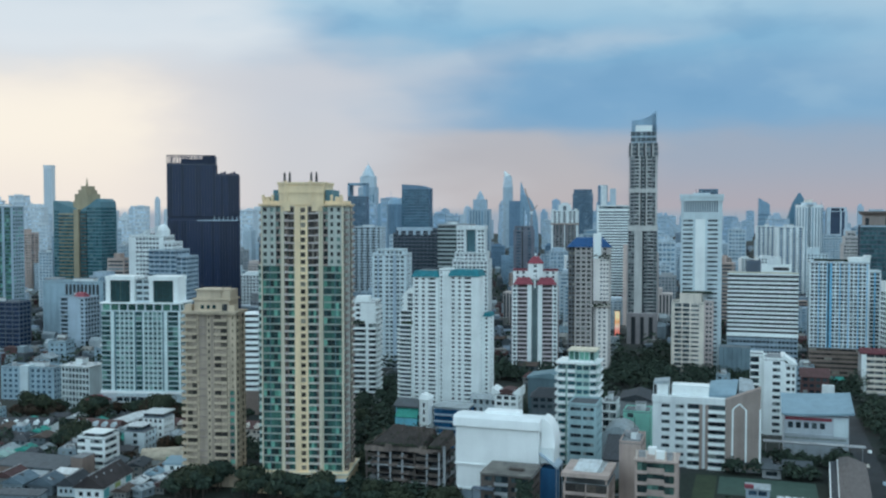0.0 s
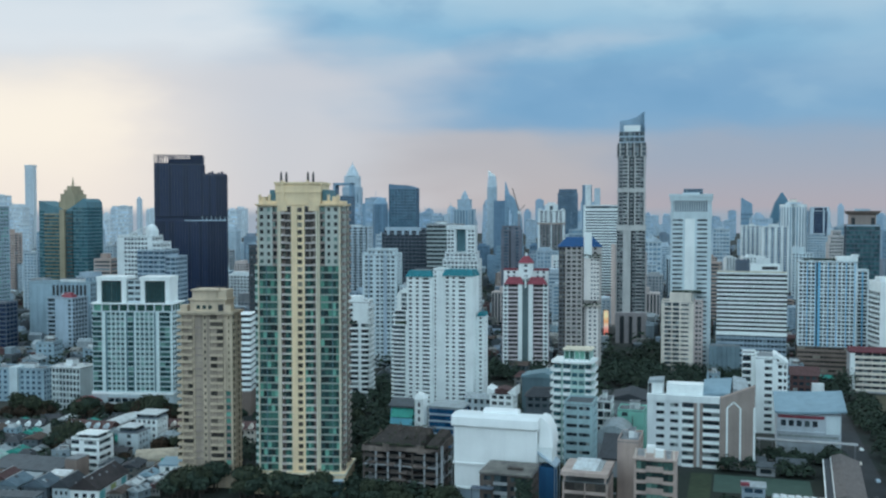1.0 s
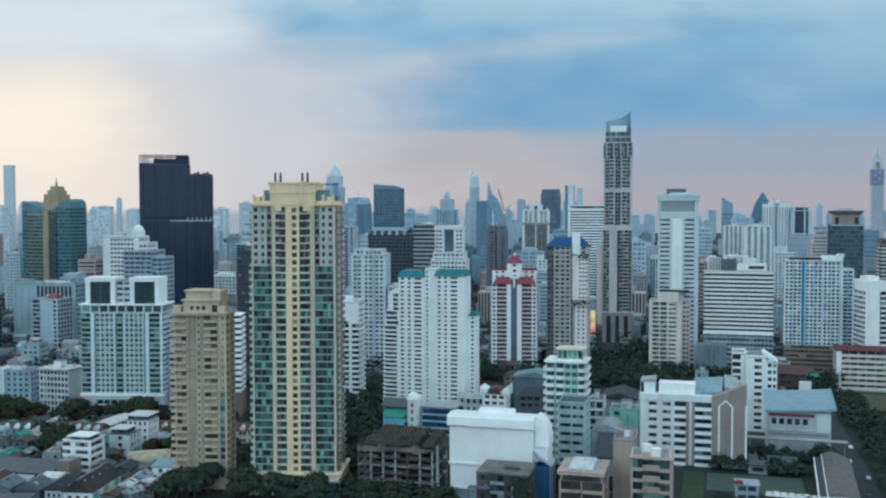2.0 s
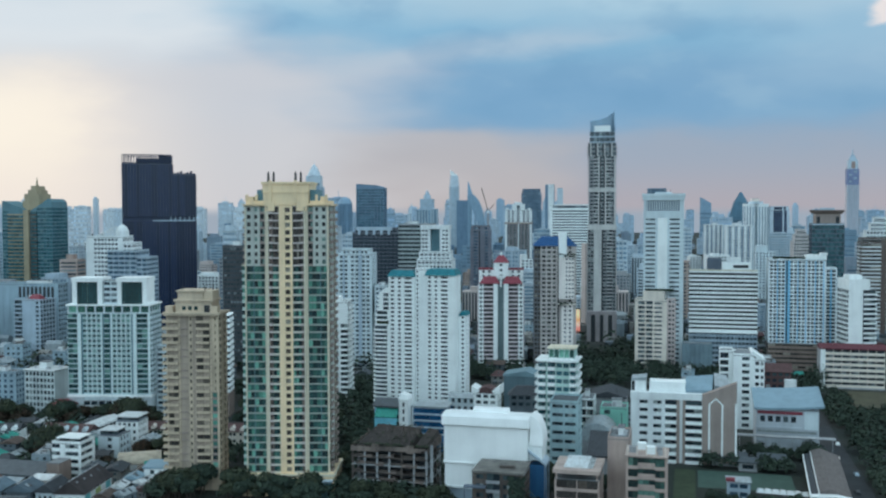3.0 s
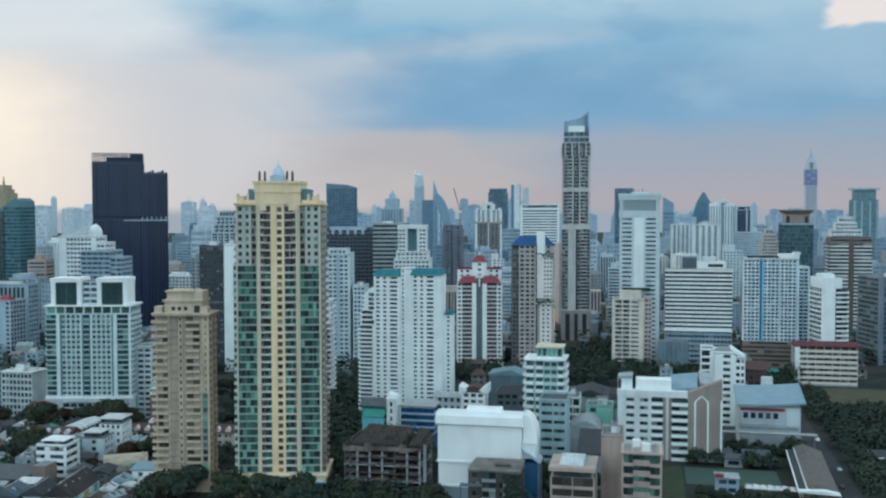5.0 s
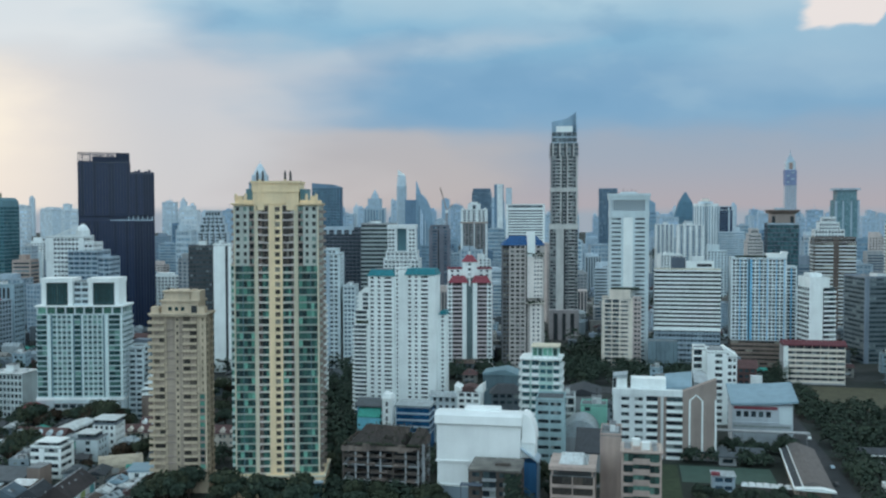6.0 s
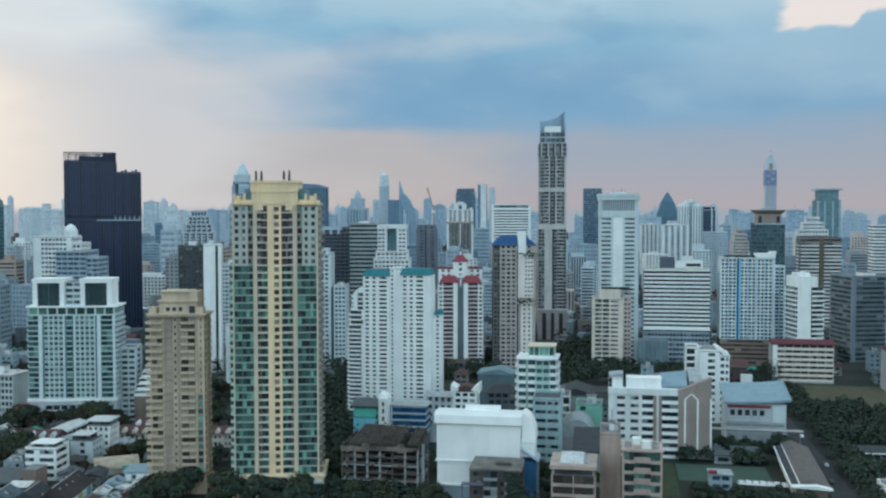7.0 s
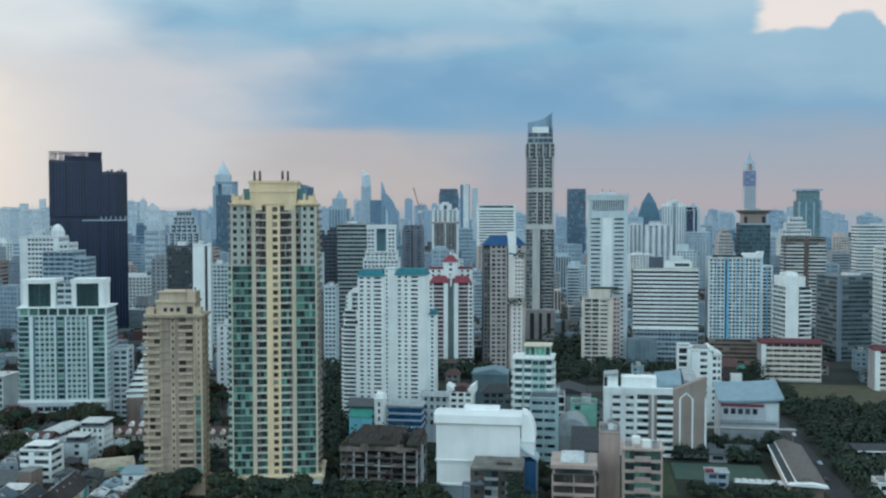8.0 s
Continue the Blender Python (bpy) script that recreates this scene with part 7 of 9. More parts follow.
    h = flat_block(-537.0, 671.0, 0, 24, 20, 13, 3.5, [("b", 5), ("p", 9), ("w", 2), ("p", 1)], rep([("b", 3), ("p", 0.8)], 5), style(PALEB, G_GREY, rail=PALEB), "white block with a small red roof", 73, "apartment_building", "building", 0)
    h.buf("roof_room", RED).frustum(-4, 8, 4, 14, 45.8, 50, 3, 4)
    h.done()
    h = flat_block(-591.3, 640.0, 7.8, 50, 16, 12, 3.6, GW(8), GW(3), style(SLATE, G_NAVY, band=SLATE), "dark blue glazed office block with flat roof", 74, "office_building", "building", 0)
    h.done()
    h = flat_block(-667.7, 733.3, 7.8, 28, 18, 34, 3.55, [("p", 1), ("g", 4), ("p", 1.5), ("g", 4), ("p", 1.5), ("g", 4), ("p", 1)], PW(4), style(FARG, G_GREEN, band=TEALG), "tall pale tower with dark green window strips", 75, "apartment_tower", "building", 0)
    h.done()


def gabled(x, y, rz, w, d, eave, ridge, roof, wall, label, trim=None, mural=False):
    """A long gabled house, its ridge running away from its front."""
    h = House("house", x, y, rz, label, "house")
    st = style(wall, G_DARK, sill=0.34, head=0.3, pane=1.4, T=0.3)
    block(h, -w / 2, w / 2, 0, d, 0, eave, max(1, int(eave / 3)), PW(3, 1.2, 1.3), PW(max(2, int(d / 4)), 1.6, 1.3), st, roof=False)
    h.buf("roof", roof).side([(-w / 2 - 0.8, eave), (w / 2 + 0.8, eave), (w / 2 + 0.8, eave + 0.25), (0, ridge), (-w / 2 - 0.8, eave + 0.25)], -0.7, d + 0.7)
    rk = random.Random(int(abs(x) * 7 + abs(y)))
    slope = (ridge - eave - 0.25) / (w / 2 + 0.8)
    h.buf("ridge_cap", GREY).box(-0.2, 0.2, -0.75, d + 0.75, ridge - 0.12, ridge + 0.1)
    for k in range(max(3, int(w * d / 22))):        # patched sheets and small vents
        sgn, a = rk.choice((-1, 1)), rk.uniform(0.15, 0.75) * w / 2
        u, y0, e = rk.uniform(0.5, 1.1), rk.uniform(0.4, d - 2.2), rk.uniform(0.8, 1.9)
        z = lambda q: ridge - slope * q
        tone = rk.choice((RUSTR, GREYR, PALER, GREYR, DARKR))
        if rk.random() < 0.75:
            q = [(sgn * (a - u), z(a - u)), (sgn * (a + u), z(a + u))]
            if sgn < 0:
                q.reverse()
            h.buf("roof_patch", tone, own=k + 1).hexa([(q[0][0], y0, q[0][1]), (q[1][0], y0, q[1][1]), (q[1][0], y0 + e, q[1][1]), (q[0][0], y0 + e, q[0][1]),
                                                      (q[0][0], y0, q[0][1] + 0.07), (q[1][0], y0, q[1][1] + 0.07), (q[1][0], y0 + e, q[1][1] + 0.07), (q[0][0], y0 + e, q[0][1] + 0.07)])
        else:
            h.buf("roof_vent", GREY, own=k + 1).box(sgn * a - 0.3, sgn * a + 0.3, y0, y0 + 0.6, z(a) - 0.3, z(a) + 0.5)
    if trim:
        for y0 in (-0.95, d + 0.7):
            h.buf("gable_trim", trim, own=int(y0) + 3).side([(-w / 2 - 1, eave), (-w / 2 - 0.2, eave), (0, ridge - 0.5), (w / 2 + 0.2, eave), (w / 2 + 1, eave), (0, ridge + 0.45)], y0, y0 + 0.25)
    if mural:
        for k, m in enumerate((AQUA, PURE, paint("yellow_green_paint", (0.45, 0.52, 0.22)), PURE, AQUA)):
            h.buf("painted_panel", m, own=k + 1).box(w / 2, w / 2 + 0.06, 1 + k * (d - 2) / 5, 0.8 + (k + 1) * (d - 2) / 5, 0.6, eave - 0.8)
    return h.done()


def corner_quarter():
    """The cluttered roofs at the foot of the slim tower."""
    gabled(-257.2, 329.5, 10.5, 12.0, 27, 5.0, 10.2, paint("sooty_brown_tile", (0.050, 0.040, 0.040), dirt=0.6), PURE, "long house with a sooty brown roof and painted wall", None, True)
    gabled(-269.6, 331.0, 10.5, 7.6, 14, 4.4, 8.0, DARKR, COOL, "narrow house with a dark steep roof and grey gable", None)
    gabled(-293.0, 327.0, 10, 9, 12, 4.4, 7.4, paint("slate_blue_sheet", (0.13, 0.19, 0.23), dirt=0.4), DIMW, "small house with a slate blue gable roof")
    gabled(-280.5, 329.0, 10, 10, 11, 4.4, 7.8, paint("dull_blue_sheet", (0.10, 0.14, 0.17), dirt=0.4), DIMG, "small house with a dull blue gable roof")
    gabled(-303.0, 333.0, 10, 8, 12, 4.6, 7.2, MAROON, DIMS, "small house with a dark maroon roof")
    gabled(-240.5, 353.0, -20, 6.5, 17, 4.0, 6.0, WHITER, DIMW, "long shed with a white sheet roof")
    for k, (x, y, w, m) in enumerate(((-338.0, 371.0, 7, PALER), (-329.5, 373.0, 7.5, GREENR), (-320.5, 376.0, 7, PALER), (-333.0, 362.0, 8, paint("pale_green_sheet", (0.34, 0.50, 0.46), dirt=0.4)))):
        gabled(x, y, 14, w, 9, 4.2, 6.4, m, DIMW, "small house with a pale patched sheet roof" if m is not GREENR else "small house with a green sheet roof")
    for x, y, rz, w, d, e, m, a, what in ((-246.0, 334.0, 10, 5.5, 8, 3.2, RUSTR, DIMS, "small shed with a rusty roof"), (-240.5, 338.5, -12, 5, 7, 3.4, PALER, DIMW, "small shed with a pale sheet roof"), (-246.5, 345.5, 12, 5, 8, 3.6, WHITER, DIMW, "small house with a white sheet roof"),
                                          (-235.5, 345.5, 12, 5, 7, 3.2, MAROON, DIMS, "small shed with a dull red roof"), (-247.0, 357.0, 12, 6, 8, 4.2, BLUES, DIMW, "small house with a blue-grey roof"), (-249.5, 370.5, 12, 6, 7, 4.0, RUSTR, DIMS, "small house with a brown roof")):
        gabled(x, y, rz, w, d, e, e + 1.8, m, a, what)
    h = House("canopy", -281.0, 342.0, 6, "bright white sheet canopy on thin posts", "canopy")
    h.buf("sheet", WHITER).hexa([(-4.6, 0, 5.6), (4.6, 0, 5.6), (4.6, 7, 6.4), (-4.6, 7, 6.4), (-4.6, 0, 5.8), (4.6, 0, 5.8), (4.6, 7, 6.6), (-4.6, 7, 6.6)])
    for k, (x, y) in enumerate(((-4.4, 0.2), (4.2, 0.2), (-4.4, 6.6), (4.2, 6.6))):
        h.buf("post", STEEL, own=k + 1).box(x, x + 0.15, y, y + 0.15, 0, 5.7)
    h.take(-5, 5, -1, 8)
    h.done()
    h = flat_block(-278.5, 313.0, 12, 19, 6, 1, 4.6, [("p", 1)], [("p", 1)], style(DIMW, G_DARK), "long low store with a pale front wall", 69, "store", "shed", 0, 0, False)
    h.buf("roof", GREYR).side_y([(-0.6, 4.9), (6.6, 4.9), (6.6, 5.8), (-0.6, 5.2)], -9.8, 9.8)
    h.done()


def row_houses(x, y, rz, k, w, roof, wall):
    """A street of gabled town houses, each a thing of its own."""
    h = House("town_house", x, y, rz, "gabled two-storey town house in a terrace", "house", "terraced town houses")
    st = style(wall, G_DARK, sill=0.3, head=0.25, pane=1.4)
    block(h, -w / 2 + 0.1, w / 2 - 0.1, 0, 10, 0, 6.6, 2, [("p", 0.8), ("w", 1.3), ("p", 0.7), ("w", 1.3), ("p", 0.8)], [("p", 1)], st, roof=False)
    h.buf("roof", roof).side_y([(-0.8, 6.6), (10.8, 6.6), (5, 9.8)], -w / 2, w / 2)
    h.buf("dormer", wall).side([(-w / 4, 6.7), (w / 4, 6.7), (w / 4, 8.0), (0, 9.4), (-w / 4, 8.0)], -0.2, 3)
    root = h.done()
    c, s = math.cos(radians(rz)), math.sin(radians(rz))
    for i in range(1, k):
        copy_thing(root, pose(x + c * w * i, y + s * w * i, 0, 0, 0, rz))
    TAKEN.append((x, y, c, s, -w, w * k, -2, 13))


def right_grounds():
    # road, courts, field and car park
    def sheet(name, material, label, x0, x1, y0, y1, z, cat):
        b = Buf()
        b.box(x0, x1, y0, y1, 0.002, z)
        tagged(new(name, b.mesh(name, material)), label, cat, kind="structure")
        TAKEN.append((0, 0, 1, 0, x0, x1, y0, y1))
    sheet("road", ASPHALT, "grey asphalt lane between trees and shed", 48, 56.5, 330, 660, 0.03, "road")
    sheet("pavement", PAVING, "worn concrete pavement along the lane", 45.6, 47.9, 330, 660, 0.16, "pavement")
    sheet("sports_court", COURT, "faded green hard sports court", -14, 26, 418, 446, 0.05, "court")
    sheet("car_park", PAVING, "worn concrete car park under trees", 4, 28, 463, 473, 0.04, "ground")
    sheet("playing_field", paint("dry_grass", (0.085, 0.082, 0.05), 0.95, 0.4), "dry mown playing field beside the school", 76, 190, 590, 668, 0.04, "field")
    sheet("lawn", GRASS, "small lawn beside the courts", -24, -15, 392, 446, 0.05, "lawn")
    sheet("railway", PAVING, "pale gravel bed of a railway", -90, -30, 618, 640, 0.3, "railway")
    h = flat_block(2.0, 404.0, 0, 9, 8, 2, 3.4, [("p", 1), ("w", 3), ("p", 0.6), ("w", 3), ("p", 1)], PW(2), style(PALEB, G_BLUE), "small pale blue hut with a flat roof", 81, "hut", "house", 0, 0, False)
    h.buf("roof_slab", PALER).box(-5, 5, -0.8, 8.6, 6.9, 7.3)
    h.buf("red_awning", RED).box(-5, -1.6, -0.6, 2.0, 7.3, 8.4)
    h.done()
    h = House("canopy", 22.0, 404.0, -4, "long white scalloped tent roof beside the courts", "canopy")
    b = h.buf("fabric", WHITER)
    for k in range(9):
        x = -13 + k * 2.9
        b.hexa([(x, 0, 3.0), (x + 2.9, 0, 3.0), (x + 2.9, 5, 3.0), (x, 5, 3.0), (x + 0.5, 1, 3.9 + 0.2 * (k % 2)), (x + 2.4, 1, 3.9), (x + 2.4, 4, 3.9), (x + 0.5, 4, 3.9 + 0.2 * (k % 2))])
        h.buf("post", STEEL).box(x, x + 0.12, 0.2, 0.32, 0, 3.0)
    h.take(-14, 14, -1, 6)
    h.done()
    for k, (x, y, w, d) in enumerate(((0, 456, 16, 7), (19, 456, 12, 7), (8, 449, 8, 4))):
        h = flat_block(x, y, 0, w, d, 1, 3.6, [("p", 1), ("w", 3), ("p", 1)], [("p", 1)], style(GREY, G_DARK), "low grey store with a sheet roof", 82 + k, "store", "shed", 0, 0, False)
        h.buf("roof", GREYR).side_y([(-0.8, 3.9), (d + 0.8, 3.9), (d + 0.8, 5.4), (-0.8, 4.4)], -w / 2 - 0.5, w / 2 + 0.5)
        h.done()
    h = flat_block(79.0, 464.0, 2, 22, 8, 1, 4.2, PW(5), PW(2), style(GREY, G_DARK), "low house with a dark sheet roof and pale eave", 86, "house", "house", 0, 0, False)
    h.buf("roof", DARKR).side_y([(-1.2, 4.4), (9, 4.4), (4, 7)], -12, 14)
    h.buf("eave", PURE).box(-12, 14, -1.6, -1.2, 4.1, 4.6)
    h.done()
    h = flat_block(70.0, 396.0, 0, 12, 10, 2, 3.4, PW(3), PW(3), style(PURE, G_DARK), "white house with ragged awnings", 87, "house", "house", 0, 0.6)
    h.done()
    h = flat_block(36.0, 640.0, 0, 16, 14, 4, 3.8, PW(4), PW(3), style(MAROON, G_DARK), "dark red hall with a white gable", 88, "hall", "house", 0, 0, False)
    h.buf("roof", MAROON).side_y([(-1, 15.2), (15, 15.2), (7, 20)], -9, 9)
    h.buf("porch", WHITE).box(4, 11, -4, 0, 0, 11)
    h.done()
    h = flat_block(-12.9, 706.0, 0, 21, 13, 6, 3.7, rep([("p", 3), ("v", 0.12)], 7), [("p", 1)], style(paint("faded_blue_sheet", (0.17, 0.25, 0.29), dirt=0.35), G_GREY), "low annexe clad in faded blue-grey sheets", 89, "office_building", "building", 0, 0.5, False)
    h.done()
    h = flat_block(26.0, 596.0, 0, 18, 10, 1, 4, [("p", 1)], [("p", 1)], style(GREY, G_DARK), "low white pavilion beside the field", 90, "shed", "shed", 0, 0, False)
    h.done()


def car(x, y, rz, col, seed):
    h = House("car", x, y, rz, "parked car in the school car park", "car", "parked cars")
    b = h.buf("body", col)
    b.side_y([(-2.1, 0.35), (2.1, 0.35), (2.15, 0.8), (1.3, 0.95), (-1.6, 0.98), (-2.1, 0.85)], -0.85, 0.85)
    b.side_y([(-1.5, 0.96), (1.2, 0.94), (0.5, 1.45), (-1.0, 1.48)], -0.74, 0.74)
    h.buf("windscreen", G_DARK).side_y([(-1.42, 1.0), (1.1, 0.98), (0.46, 1.40), (-0.96, 1.42)], -0.76, 0.76)
    for wx in (-0.8, 0.62):
        for wy in (-1.3, 1.35):
            o = Buf()
            o.side_y([(wy + 0.33 * math.cos(a), 0.33 + 0.33 * math.sin(a)) for a in [2 * math.pi * i / 10 for i in range(10)]], wx, wx + 0.2)
            part("wheel", o, STEEL, h.root)
    h.done()


CLEAR += [(-112, 30, 690, 840), (-30, 60, 370, 505), (-230, -60, 330, 640), (-130, -20, 560, 720), (44, 170, 430, 670), (-70, -20, 330, 420), (-262, -60, 270, 400), (-345, -298, 455, 480)]
white_hall()
weathered_house()
ruin()
clinic()
rear_wing()
sports_hall()
long_shed()
balcony_flats()
corner_blocks()
canal_school()
left_streets()
corner_quarter()
right_grounds()
def led_screen():
    m, nt, bsdf = start_material("lit_screen", 0.5)
    co = mnode(nt, "ShaderNodeTexCoord").outputs["Object"]
    sep = mnode(nt, "ShaderNodeSeparateXYZ")
    nt.links.new(co, sep.inputs[0])
    mr = mnode(nt, "ShaderNodeMapRange")
    nt.links.new(sep.outputs[2], mr.inputs[0])
    mr.inputs[1].default_value, mr.inputs[2].default_value = 7.0, 31.0
    c = ramp_of(nt, mr.outputs[0], [(0.0, (0.75, 0.12, 0.10)), (0.25, (0.9, 0.30, 0.22)), (0.4, (0.9, 0.62, 0.5)), (0.55, (0.85, 0.42, 0.16)), (0.75, (0.95, 0.72, 0.42)), (1.0, (0.8, 0.6, 0.35))])
    nt.links.new(c, bsdf.inputs["Base Color"])
    nt.links.new(c, bsdf.inputs["Emission Color"])
    bsdf.inputs["Emission Strength"].default_value = 0.4
    h = House("advertising_screen", -115.2, 857.0, 0.0, "tall lit orange advertising screen on a steel frame", "screen")
    h.buf("frame", STEEL).box(-1.9, 2.9, 0.1, 1.2, 0, 30.8)
    h.buf("panel", m, "glowing orange panel").box(-1.6, 2.6, -0.1, 0.1, 8, 30)
    h.take(-4, 4, -1, 2)
    h.done()


led_screen()
_cars = [PURE, TANK, STEEL, PALEB, SAND]
for _k in range(11):
    car(8 + (_k % 6) * 3.2, 478 + (_k // 6) * 9, 3 * (_k % 3), _cars[_k % 5], _k)
for _k in range(4):
    car(50.2 + 4 * (_k % 2), 424 + _k * 29, 0, _cars[(_k + 2) % 5], 20 + _k)


# ---- the far city ----
# distant landmarks: the haze before them is mixed into their paints
def landmark_towers():
    h = House("office_tower", -427.6, 1212.5, 7.8, "dark blue glass tower with a curved sloping top")
    st = style(FARD, panes("steel_blue_panes", [(0.05, 0.12, 0.17), (0.06, 0.14, 0.20), (0.075, 0.17, 0.23)]), band=FARD, gsill=0.12, pane=4)
    block(h, -18.3, 18.3, 0, 26, 0, 146, 38, GW(9), GW(6), st, roof=False)
    h.buf("roof", FARD).side([(-18.3, 146), (18.3, 146), (18.3, 147.6), (8, 150.8), (-18.3, 152.6)], 0, 26)
    h.done()
    h = House("skyscraper", 507.0, 3507.3, 2.8, "very tall pale tower with a blue banded top and spire")
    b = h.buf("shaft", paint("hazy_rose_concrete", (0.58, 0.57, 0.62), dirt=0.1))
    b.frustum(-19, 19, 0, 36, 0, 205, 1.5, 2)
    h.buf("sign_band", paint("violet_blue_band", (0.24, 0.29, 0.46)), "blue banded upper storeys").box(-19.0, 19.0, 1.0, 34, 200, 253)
    for k in range(4):
        h.buf("band_light", FARG).box(-13 + (k % 2) * 14, -4 + (k % 2) * 16, 0.6, 1.0, 208 + k * 11, 214 + k * 11)
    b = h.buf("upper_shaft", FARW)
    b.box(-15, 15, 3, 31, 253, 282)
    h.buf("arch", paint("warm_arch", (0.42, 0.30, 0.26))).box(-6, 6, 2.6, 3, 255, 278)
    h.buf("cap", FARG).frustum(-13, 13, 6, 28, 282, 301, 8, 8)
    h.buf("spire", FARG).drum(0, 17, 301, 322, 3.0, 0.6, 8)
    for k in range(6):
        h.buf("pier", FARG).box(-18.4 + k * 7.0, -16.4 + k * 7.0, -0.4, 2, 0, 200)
    h.done()
    h = House("office_tower", 301.0, 1623.7, 2.8, "green glass tower with a flat overhanging top")
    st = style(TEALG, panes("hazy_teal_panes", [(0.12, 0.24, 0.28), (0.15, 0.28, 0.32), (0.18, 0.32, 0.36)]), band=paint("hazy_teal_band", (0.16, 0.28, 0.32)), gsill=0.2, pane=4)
    block(h, -18.6, 18.6, 0, 30, 0, 131, 34, [("q", 3), ("g", 8), ("q", 2), ("g", 10), ("q", 2), ("g", 8), ("q", 3)], GW(7), dict(st, accent=FARG))
    block(h, -15, 15, 2, 28, 131.3, 147.6, 4, GW(6), GW(5), st)
    h.buf("crown", FARG).box(-19.6, 19.6, -1, 31, 147.9, 151)
    h.done()
    h = House("apartment_tower", 68.5, 1392.7, 2.8, "white cylindrical twin-shaft apartment tower")
    for x in (-8, 8):
        h.buf("shaft", WHITE, own=1 + (x > 0)).drum(x, 12, 0, 126, 9.5, k=20)
        for k in range(9):
            a = math.pi + math.pi * k / 8
            h.buf("window_strip", G_FAR).box(x + 9.5 * math.cos(a) - 0.7, x + 9.5 * math.cos(a) + 0.7, 12 + 9.5 * math.sin(a) - 0.25, 12 + 9.5 * math.sin(a) + 0.4, 4, 122)
    h.buf("cap", FARW).drum(0, 12, 126, 129, 10, k=16)
    h.buf("roof_room", SAND).box(-6, 4, 6, 16, 129, 133)
    h.take(-18, 18, 2, 22)
    h.done()
    h = House("skyscraper", 98.8, 2453.9, 2.8, "dark teal tower with a pointed top", size=(1.13, 1, 1))
    # teal lightened with haze in the paint
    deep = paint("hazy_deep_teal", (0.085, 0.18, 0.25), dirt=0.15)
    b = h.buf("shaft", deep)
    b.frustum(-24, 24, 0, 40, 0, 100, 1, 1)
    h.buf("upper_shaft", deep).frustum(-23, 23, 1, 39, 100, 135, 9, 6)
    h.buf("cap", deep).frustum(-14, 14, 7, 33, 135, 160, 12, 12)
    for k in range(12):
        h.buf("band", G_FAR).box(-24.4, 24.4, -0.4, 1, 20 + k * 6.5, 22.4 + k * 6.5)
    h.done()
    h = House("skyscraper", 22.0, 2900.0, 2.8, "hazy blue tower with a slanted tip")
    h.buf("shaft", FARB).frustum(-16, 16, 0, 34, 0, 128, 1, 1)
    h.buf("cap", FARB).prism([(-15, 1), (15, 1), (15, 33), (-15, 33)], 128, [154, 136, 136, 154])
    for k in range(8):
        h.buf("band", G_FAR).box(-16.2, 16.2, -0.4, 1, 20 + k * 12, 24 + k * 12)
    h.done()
    plain_tower("apartment_tower", "pale tower with upright window strips", 13.6, 1443.6, 2.8, 26, 22, 95, 28, rep([("p", 2), ("w", 1.4), ("v", 0.8), ("w", 1.4)], 4) + [("p", 2)], PW(6), style(WHITE, G_BLUE, core=FARD), 14)
    plain_tower("apartment_tower", "pale tower with stepped bays", 43.2, 1330.9, 2.8, 34, 22, 96, 28, rep([("p", 2.4), ("w", 1.6), ("v", 0.9), ("w", 1.6)], 4) + [("p", 2.4)], PW(6), style(WHITE, G_BLUE, core=FARD), 15)
    plain_tower("office_tower", "dark glass tower in a pale frame", 135.5, 1836.2, 2.8, 34, 28, 116, 30, [("p", 5), ("g", 13), ("p", 2), ("g", 4), ("p", 4)], GW(6), style(FARW, G_NAVY, band=FARD, gsill=0.1), 16, steps=((0.9, 0.9, 6),), kit=False)
    plain_tower("office_tower", "slim blue tower with a white flank strip", -340.7, 2278.1, 7.8, 22, 26, 170, 46, [("q", 4), ("p", 8.5), ("q", 1)], GW(5), style(WHITE, G_FAR, accent=FARD), 17, steps=((1.0, 1.0, 6),), kit=False)
    plain_tower("office_tower", "white flank of a slim tower", -318.0, 2285.0, 7.8, 14, 24, 168, 44, [("p", 1)], GW(5), style(FARW, G_FAR), 18, kit=False)
    plain_tower("office_tower", "broad dark blue office tower", -339.3, 1995.4, 7.8, 41, 32, 152, 40, GW(9), GW(7), style(FARD, G_BLUE, band=FARD), 19, steps=((0.9, 0.9, 8),), kit=False)
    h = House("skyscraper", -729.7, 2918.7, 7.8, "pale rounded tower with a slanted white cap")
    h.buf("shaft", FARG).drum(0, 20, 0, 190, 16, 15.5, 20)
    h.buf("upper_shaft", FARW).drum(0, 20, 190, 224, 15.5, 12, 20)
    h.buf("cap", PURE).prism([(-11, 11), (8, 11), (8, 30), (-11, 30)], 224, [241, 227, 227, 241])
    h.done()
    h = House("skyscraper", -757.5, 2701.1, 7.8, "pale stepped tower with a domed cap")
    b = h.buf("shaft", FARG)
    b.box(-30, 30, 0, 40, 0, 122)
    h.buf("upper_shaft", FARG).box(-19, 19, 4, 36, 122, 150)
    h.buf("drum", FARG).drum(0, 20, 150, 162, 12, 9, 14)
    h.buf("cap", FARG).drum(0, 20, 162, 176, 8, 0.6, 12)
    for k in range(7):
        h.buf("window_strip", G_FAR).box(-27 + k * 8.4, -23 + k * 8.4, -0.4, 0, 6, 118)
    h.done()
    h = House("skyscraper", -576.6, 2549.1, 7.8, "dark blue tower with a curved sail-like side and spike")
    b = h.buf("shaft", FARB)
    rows = []
